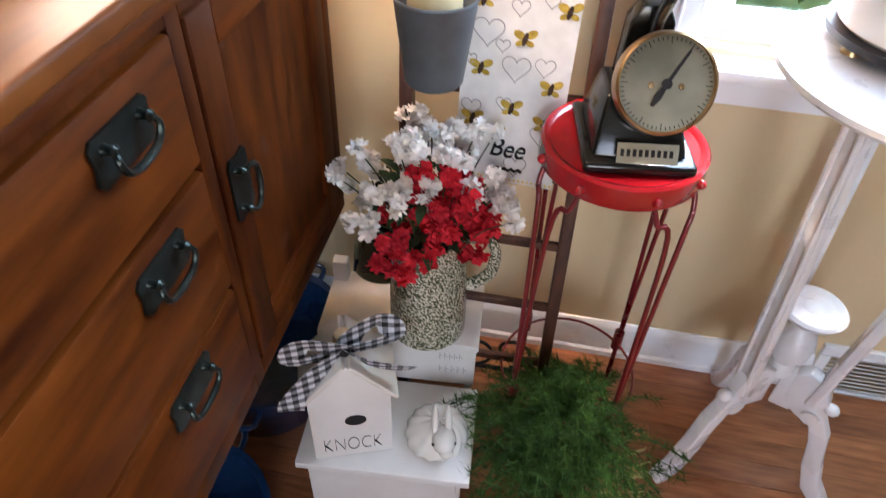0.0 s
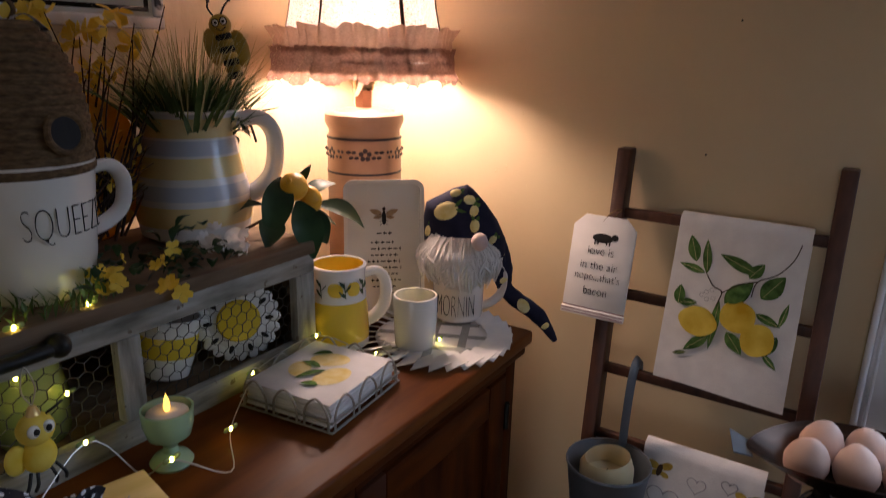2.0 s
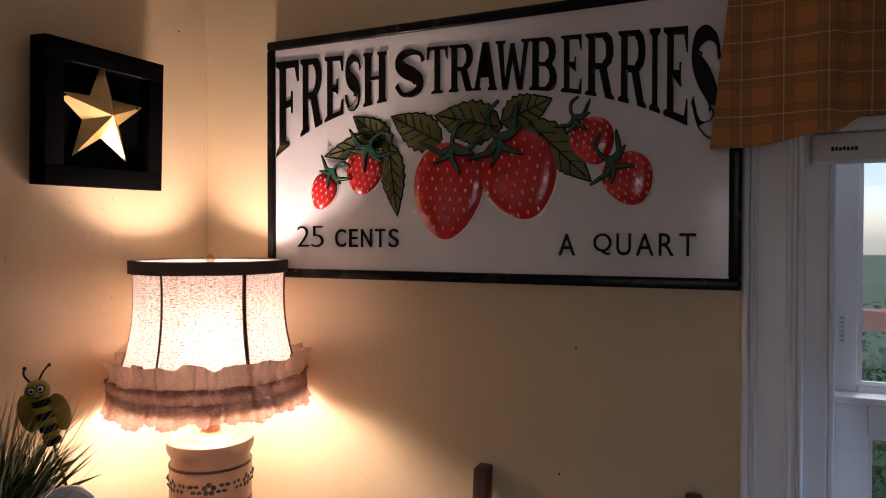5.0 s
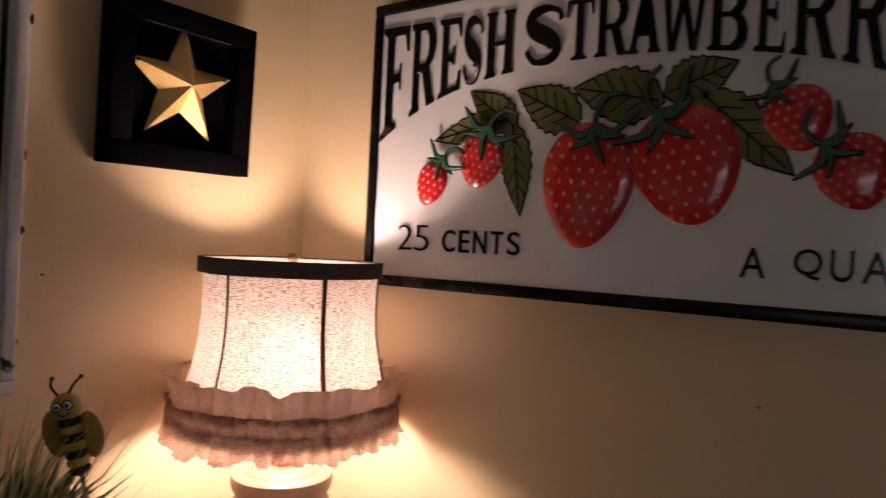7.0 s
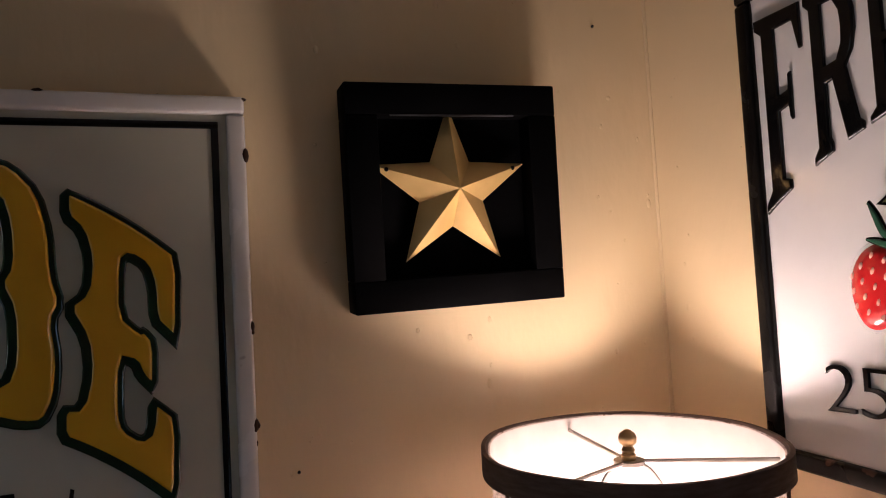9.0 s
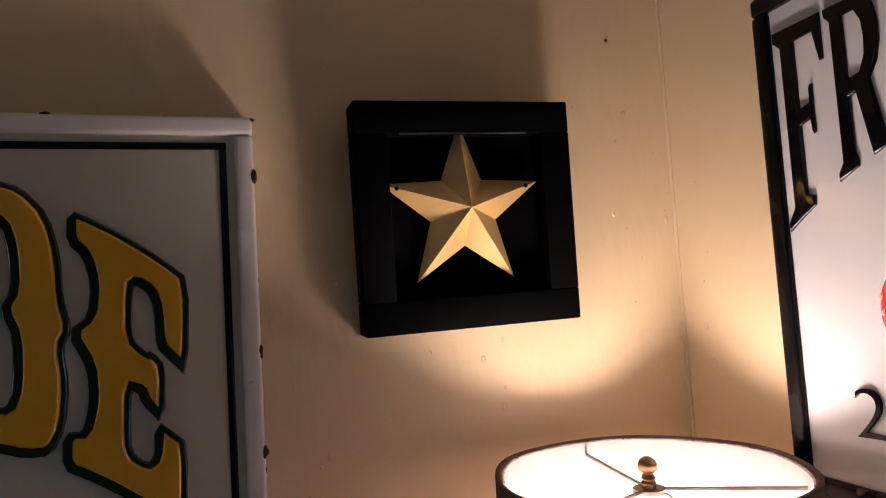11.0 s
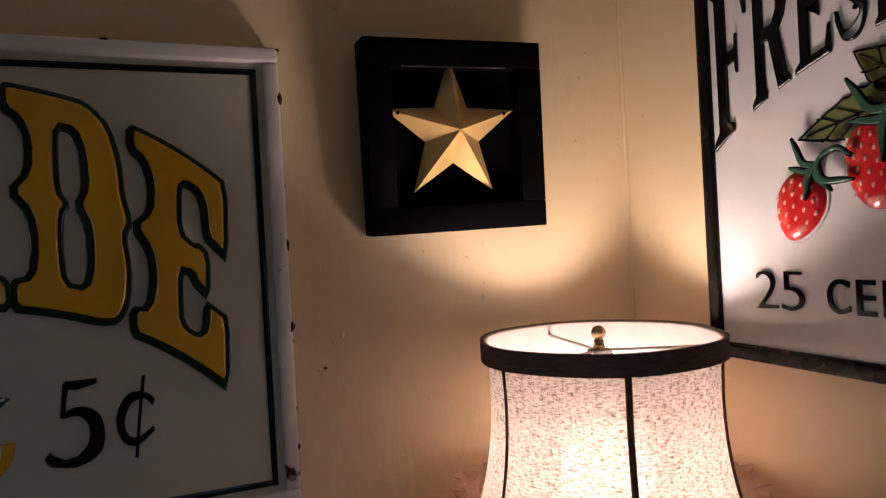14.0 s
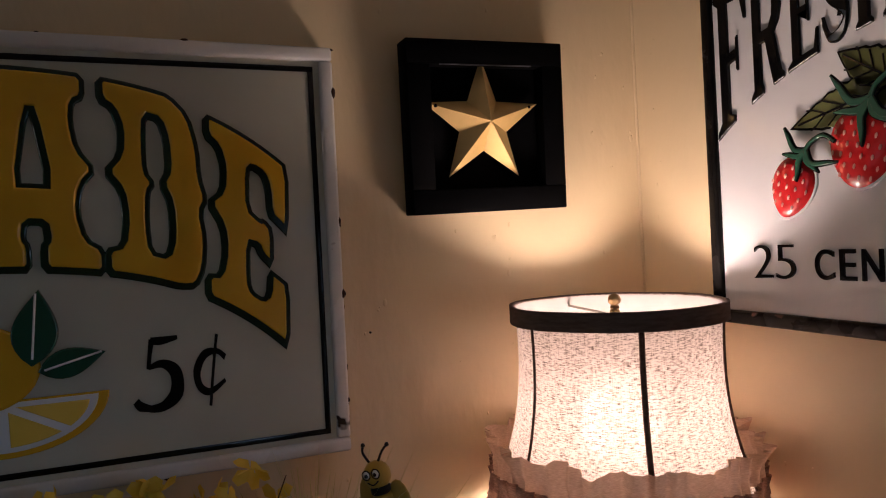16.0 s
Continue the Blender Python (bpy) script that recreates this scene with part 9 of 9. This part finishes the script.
for k in range(3):
    a = radians(212 + 120 * k)
    m = Matrix.Rotation(a, 4, "Z")
    # A reeded board that rises outward, and a sabre leg with a scrolled foot.
    leg = [(0.03, 0.33), (0.05, 0.345), (0.085, 0.33), (0.1, 0.29), (0.09, 0.265), (0.105, 0.25), (0.13, 0.2), (0.145, 0.13), (0.165, 0.06), (0.185, 0.03), (0.196, 0.012), (0.19, 0.0), (0.168, 0.0), (0.14, 0.03), (0.118, 0.1), (0.105, 0.17),
           (0.09, 0.215), (0.06, 0.225), (0.04, 0.24), (0.03, 0.26)]
    mm = m @ Matrix(((1, 0, 0, 0), (0, 0, 1, 0), (0, 1, 0, 0), (0, 0, 0, 1)))
    board = part("upright", Geo().prism([(0.064, 0.27), (0.08, 0.27), (0.134, TT - 0.035), (0.118, TT - 0.035)], -0.02, 0.02, mm), TABLE_WHITE, table, bevel=0.003, segments=2)
    for w in (-0.012, 0.012):
        part("reeding", Geo().tube([(0.0805, w, 0.28), (0.1335, w, TT - 0.045)], 0.0042, 8, m=m), TABLE_WHITE, board)
    part("leg", Geo().prism(leg, -0.014, 0.014, mm), TABLE_WHITE, table, bevel=0.004, segments=3)
    part("scroll", Geo().tube([tuple(m @ Vector((0.085, -0.02, 0.24))), tuple(m @ Vector((0.085, 0.02, 0.24)))], 0.016, 16), TABLE_WHITE, table)
    part("finial", Geo().ball((0.108, 0, 0.272), 0.013, 14, 10, m), TABLE_WHITE, table)
    part("bracket", Geo().prism([(0.012, 0.22), (0.05, 0.225), (0.05, 0.32), (0.012, 0.33)], -0.012, 0.012, mm), TABLE_WHITE, table, bevel=0.003)
crock_pot = thing("planter", "white glazed crock on a dark wooden stand, on the table", "planter", at(1.3, -0.148, FLOOR_Z + 0.957 * TT) @ Matrix.Scale(0.985, 4))
part("stand", Geo().lathe([(0, 0.012), (0.135, 0.012), (0.138, 0.024), (0, 0.024)], 40), surface("dark_stand_wood", (0.03, 0.03, 0.035), (0.06, 0.055, 0.055), 0.5, 20), crock_pot)
for k in range(3):
    a = radians(200 + 120 * k)
    part("foot", Geo().lathe([(0, 0), (0.014, 0), (0.011, 0.012), (0, 0.012)], 14, Matrix.Translation((0.115 * math.cos(a), 0.115 * math.sin(a), 0))), BRASS, crock_pot)
part("body", round_vessel([(0.12, 0.0245), (0.126, 0.03), (0.13, 0.1), (0.132, 0.18), (0.136, 0.185)], 0.006, 48), BLUSH_CERAMIC, crock_pot)

# ---- Enamel pots under the sideboard, glass jug, iron scroll.
for x, y, rx, ry, high, turn in ((0.293, -0.234, 0.16, 0.2, 0.16, 0), (0.314, -0.696, 0.15, 0.2, 0.155, 8)):
    pot = thing("roasting_pan", "speckled blue enamel roasting pan stored under the sideboard", "pan", at(x, y, FLOOR_Z, turn) @ Matrix.Scale(0.95, 4), "enamel pans under the sideboard")
    m = Matrix.Diagonal((rx, ry, 1, 1))
    part("body", Geo().lathe([(0, 0.004), (0.84, 0.004), (0.88, 0.012), (0.96, high - 0.008), (1.03, high), (1.03, high + 0.004), (0.95, high + 0.001), (0.86, 0.016), (0, 0.01)], 56, m), BLUE_SPECKLE, pot)
    for s in (-1, 1):
        part("handle", Geo().tube(smoothed([(-0.05, s * ry * 0.98, high - 0.01), (-0.045, s * (ry + 0.04), high), (0.045, s * (ry + 0.04), high), (0.05, s * ry * 0.98, high - 0.01)], 5), 0.007, 8), BLUE_SPECKLE, pot)
bottle = thing("glass_jug", "dark green glass jug standing on the floor by the sideboard", "jug", at(0.523, -0.119, FLOOR_Z) @ Matrix.Scale(0.95, 4))
part("body", Geo().lathe([(0, 0.004), (0.06, 0), (0.068, 0.01), (0.07, 0.3), (0.064, 0.38), (0.04, 0.45), (0.02, 0.49), (0.018, 0.56), (0.022, 0.565), (0.022, 0.58), (0.015, 0.58), (0.014, 0.5), (0.035, 0.445), (0.06, 0.37), (0.066, 0.3), (0.064, 0.014), (0, 0.01)], 40), JUG_GLASS, bottle)
iron = thing("iron_scroll_stand", "black wrought-iron scroll stand on the floor by the ladder", "stand", at(0.798, -0.107, FLOOR_Z) @ Matrix.Scale(0.95, 4))
for dx, dy, size in ((-0.07, 0, 0.05), (0.02, 0.01, 0.055), (0.09, -0.02, 0.045)):
    pts = []
    for k in range(30):
        t = k / 29
        a = 7.5 * t
        r = size * (1 - 0.75 * t)
        pts.append((dx + r * math.cos(a - 1.57), dy + 0.01 * t, 0.062 + r * math.sin(a - 1.57)))
    part("scroll", Geo().tube(pts, 0.0045, 8), BLACK_IRON, iron)
part("bar", Geo().tube([(-0.12, 0, 0.008), (0.13, 0, 0.008)], 0.006, 8), BLACK_IRON, iron)

# ---- Valance and raised blind in the window.
valance = thing("valance", "brown and tan plaid cotton valance across the window top", "curtain", Matrix())


def ease(x, a, b):
    t = min(1.0, max(0.0, (x - a) / (b - a)))
    return t * t * (3 - 2 * t)


def drape(u, v):
    x = 0.931 + 1.03 * u
    foot = 1.9 + 0.012 * ease(x, 0.976, 1.045) + 0.022 * ease(x, 1.05, 1.09) + 0.012 * math.sin(max(0.0, x - 1.09) * 8.0)
    z = 2.3 + (foot - 2.3) * v
    y = -0.05 - 0.016 * v + 0.007 * math.sin(2 * math.pi * x / 0.165 + 2.6) * (0.4 + 0.6 * v) + 0.022 * ease(x, 1.052, 1.064) * v - 0.014 * ease(x, 1.1, 1.2) * v
    return x - 0.043 * v * (1 - u) ** 3, y + 0.0015 * math.sin(2 * math.pi * x / 0.05), z


part("cloth", Geo().sheet(drape, 200, 18, 0.0012), PLAID, valance, smooth=80)
part("rod", Geo().tube([(0.91, -0.045, 2.298), (1.98, -0.045, 2.298)], 0.006, 10), TRIM, valance)
for x in (0.92, 1.97):
    part("bracket", Geo().box((x - 0.006, -0.045, 2.29), (x + 0.006, NORTH, 2.306)), TRIM, valance, bevel=0.002)
blind = thing("window_blind", "raised pale grey window blind with small print on its rail", "window blind", at(1.007, -0.005, 1.88))
part("bottom_rail", Geo().box((0, -0.03, 0), (0.85, 0.008, 0.036)), VENT, blind, bevel=0.004, segments=3)
for k in range(14):
    part("pleat", Geo().box((0.004, -0.029 + 0.002 * (k % 2), 0.0365 + 0.02 * k), (0.846, 0.006, 0.0555 + 0.02 * k)), CARD, blind, bevel=0.004)
for k in range(7):
    part("print_bar", Geo().box((0.02 + 0.0042 * k, -0.0306, 0.0135 + 0.0004 * (k % 2)), (0.0232 + 0.0042 * k, -0.03, 0.0185 - 0.0005 * (k % 3))), INK, blind)
for k in range(9):
    part("cord_hole", Geo().lathe([(0, 0), (0.0016, 0), (0.0016, 0.0008), (0, 0.0008)], 10, Matrix.Translation((0.044 + 0.0125 * k, -0.03, 0.029)) @ Matrix.Rotation(radians(90), 4, "X")), WHITE_ENAMEL, blind)

# ---- Nails and nail holes in the walls.
for x, y, z in ((0.675, NORTH, 1.426), (0.36, NORTH, 2.2), (0.7, NORTH, 1.62)):
    nail = part("nail", Geo().ball((x, y - 0.001, z), (0.0016, 0.0022, 0.0016), 8, 6), BLACK_IRON, None)
    tagged(nail, "small dark nail head in the cream wall", "nail", "nails in the walls")
for y, z in ((-0.06, 2.161), (-0.46, 2.2), (-0.4, 1.72)):
    nail = part("nail", Geo().ball((WEST + 0.001, y, z), (0.0022, 0.0016, 0.0016), 8, 6), BLACK_IRON, None)
    tagged(nail, "small dark nail head in the cream wall", "nail", "nails in the walls")


# ---- Outside the window: lawn, shrubs and a porch rail.
LAWN = surface("mown_lawn", (0.045, 0.085, 0.02), (0.09, 0.14, 0.04), 0.9, 4.0, bump=0.3, bump_scale=60)
SHRUB = surface("shrub_leaves", (0.06, 0.14, 0.06), (0.14, 0.25, 0.11), 0.7, 6.0, vary=0.3)
structure("ground", Geo().box((-120, -120, -0.75), (120, 120, -0.7)), LAWN, "mown green lawn outside the window", "ground")
rng = random.Random(3)
for k in range(7):
    x, y, r = 0.2 + 0.75 * k, 4.6 + 0.8 * (k % 3), 1.0 + 0.25 * (k % 2)
    shrub = thing("shrub", "leafy green garden shrub outside the window", "shrub", at(x, y, -0.7), "shrubs in the garden")
    g = Geo()
    for _ in range(1700):
        a, b = rng.uniform(0, 6.28), math.acos(rng.uniform(-0.3, 1))
        rr = r * (0.75 + 0.35 * rng.random())
        p = Vector((rr * math.sin(b) * math.cos(a), rr * math.sin(b) * math.sin(a), 0.5 + 1.3 * rr * math.cos(b)))
        d = Vector((rng.gauss(0, 1), rng.gauss(0, 1), rng.gauss(0, 0.6))).normalized() * 0.09
        leaf_geo(g, p, p + d, 0.028, bend=0.1, n=2)
    tagged(part("foliage", g, SHRUB, shrub, solid=False), kind="stuff")
    part("trunk", Geo().tube([(0, 0, 0), (0.04, 0.02, 0.7), (0.0, 0.05, 1.3)], [0.06, 0.045, 0.02], 8), TWIG, shrub)
rail = thing("porch_rail", "white wooden porch rail with a weathered red top outside", "railing", at(-1.0, 1.5, -0.7))
part("top_rail", Geo().box((0, -0.05, 2.2), (6, 0.05, 2.26)), surface("weathered_red_wood", (0.4, 0.14, 0.09), (0.5, 0.2, 0.13), 0.7, 10), rail)
part("bottom_rail", Geo().box((0, -0.03, 1.5), (6, 0.03, 1.55)), TRIM, rail)
for k in range(24):
    part("baluster", Geo().box((0.1 + 0.25 * k, -0.02, 1.5505), (0.14 + 0.25 * k, 0.02, 2.1995)), TRIM, rail)
for k in range(4):
    part("post", Geo().box((0.4 + 1.7 * k, -0.045, 0.0), (0.49 + 1.7 * k, 0.045, 1.4995)), TRIM, rail)

# ---- Floor boards, laid along x.
rng = random.Random(9)
board_meshes = []
for k in range(5):
    length = 0.5 + 0.16 * k
    mesh = bpy.data.meshes.new("floor_board")
    gg = Geo().box((0, 0.0006, -0.0049), (length, 0.0564, 0))
    mesh.from_pydata(gg.v, [], gg.f)
    mesh.materials.append(FLOOR)
    board_meshes.append((length, mesh))
for row in range(26):
    y = NORTH - 0.018 - 0.057 * (row + 1)
    x = WEST + 0.02
    while x < 2.3:
        length, mesh = board_meshes[rng.randrange(5)]
        ob = new("floor_board", mesh)
        ob.parent = floor
        ob.location = (x, y, FLOOR_Z)
        x += length + 0.0008
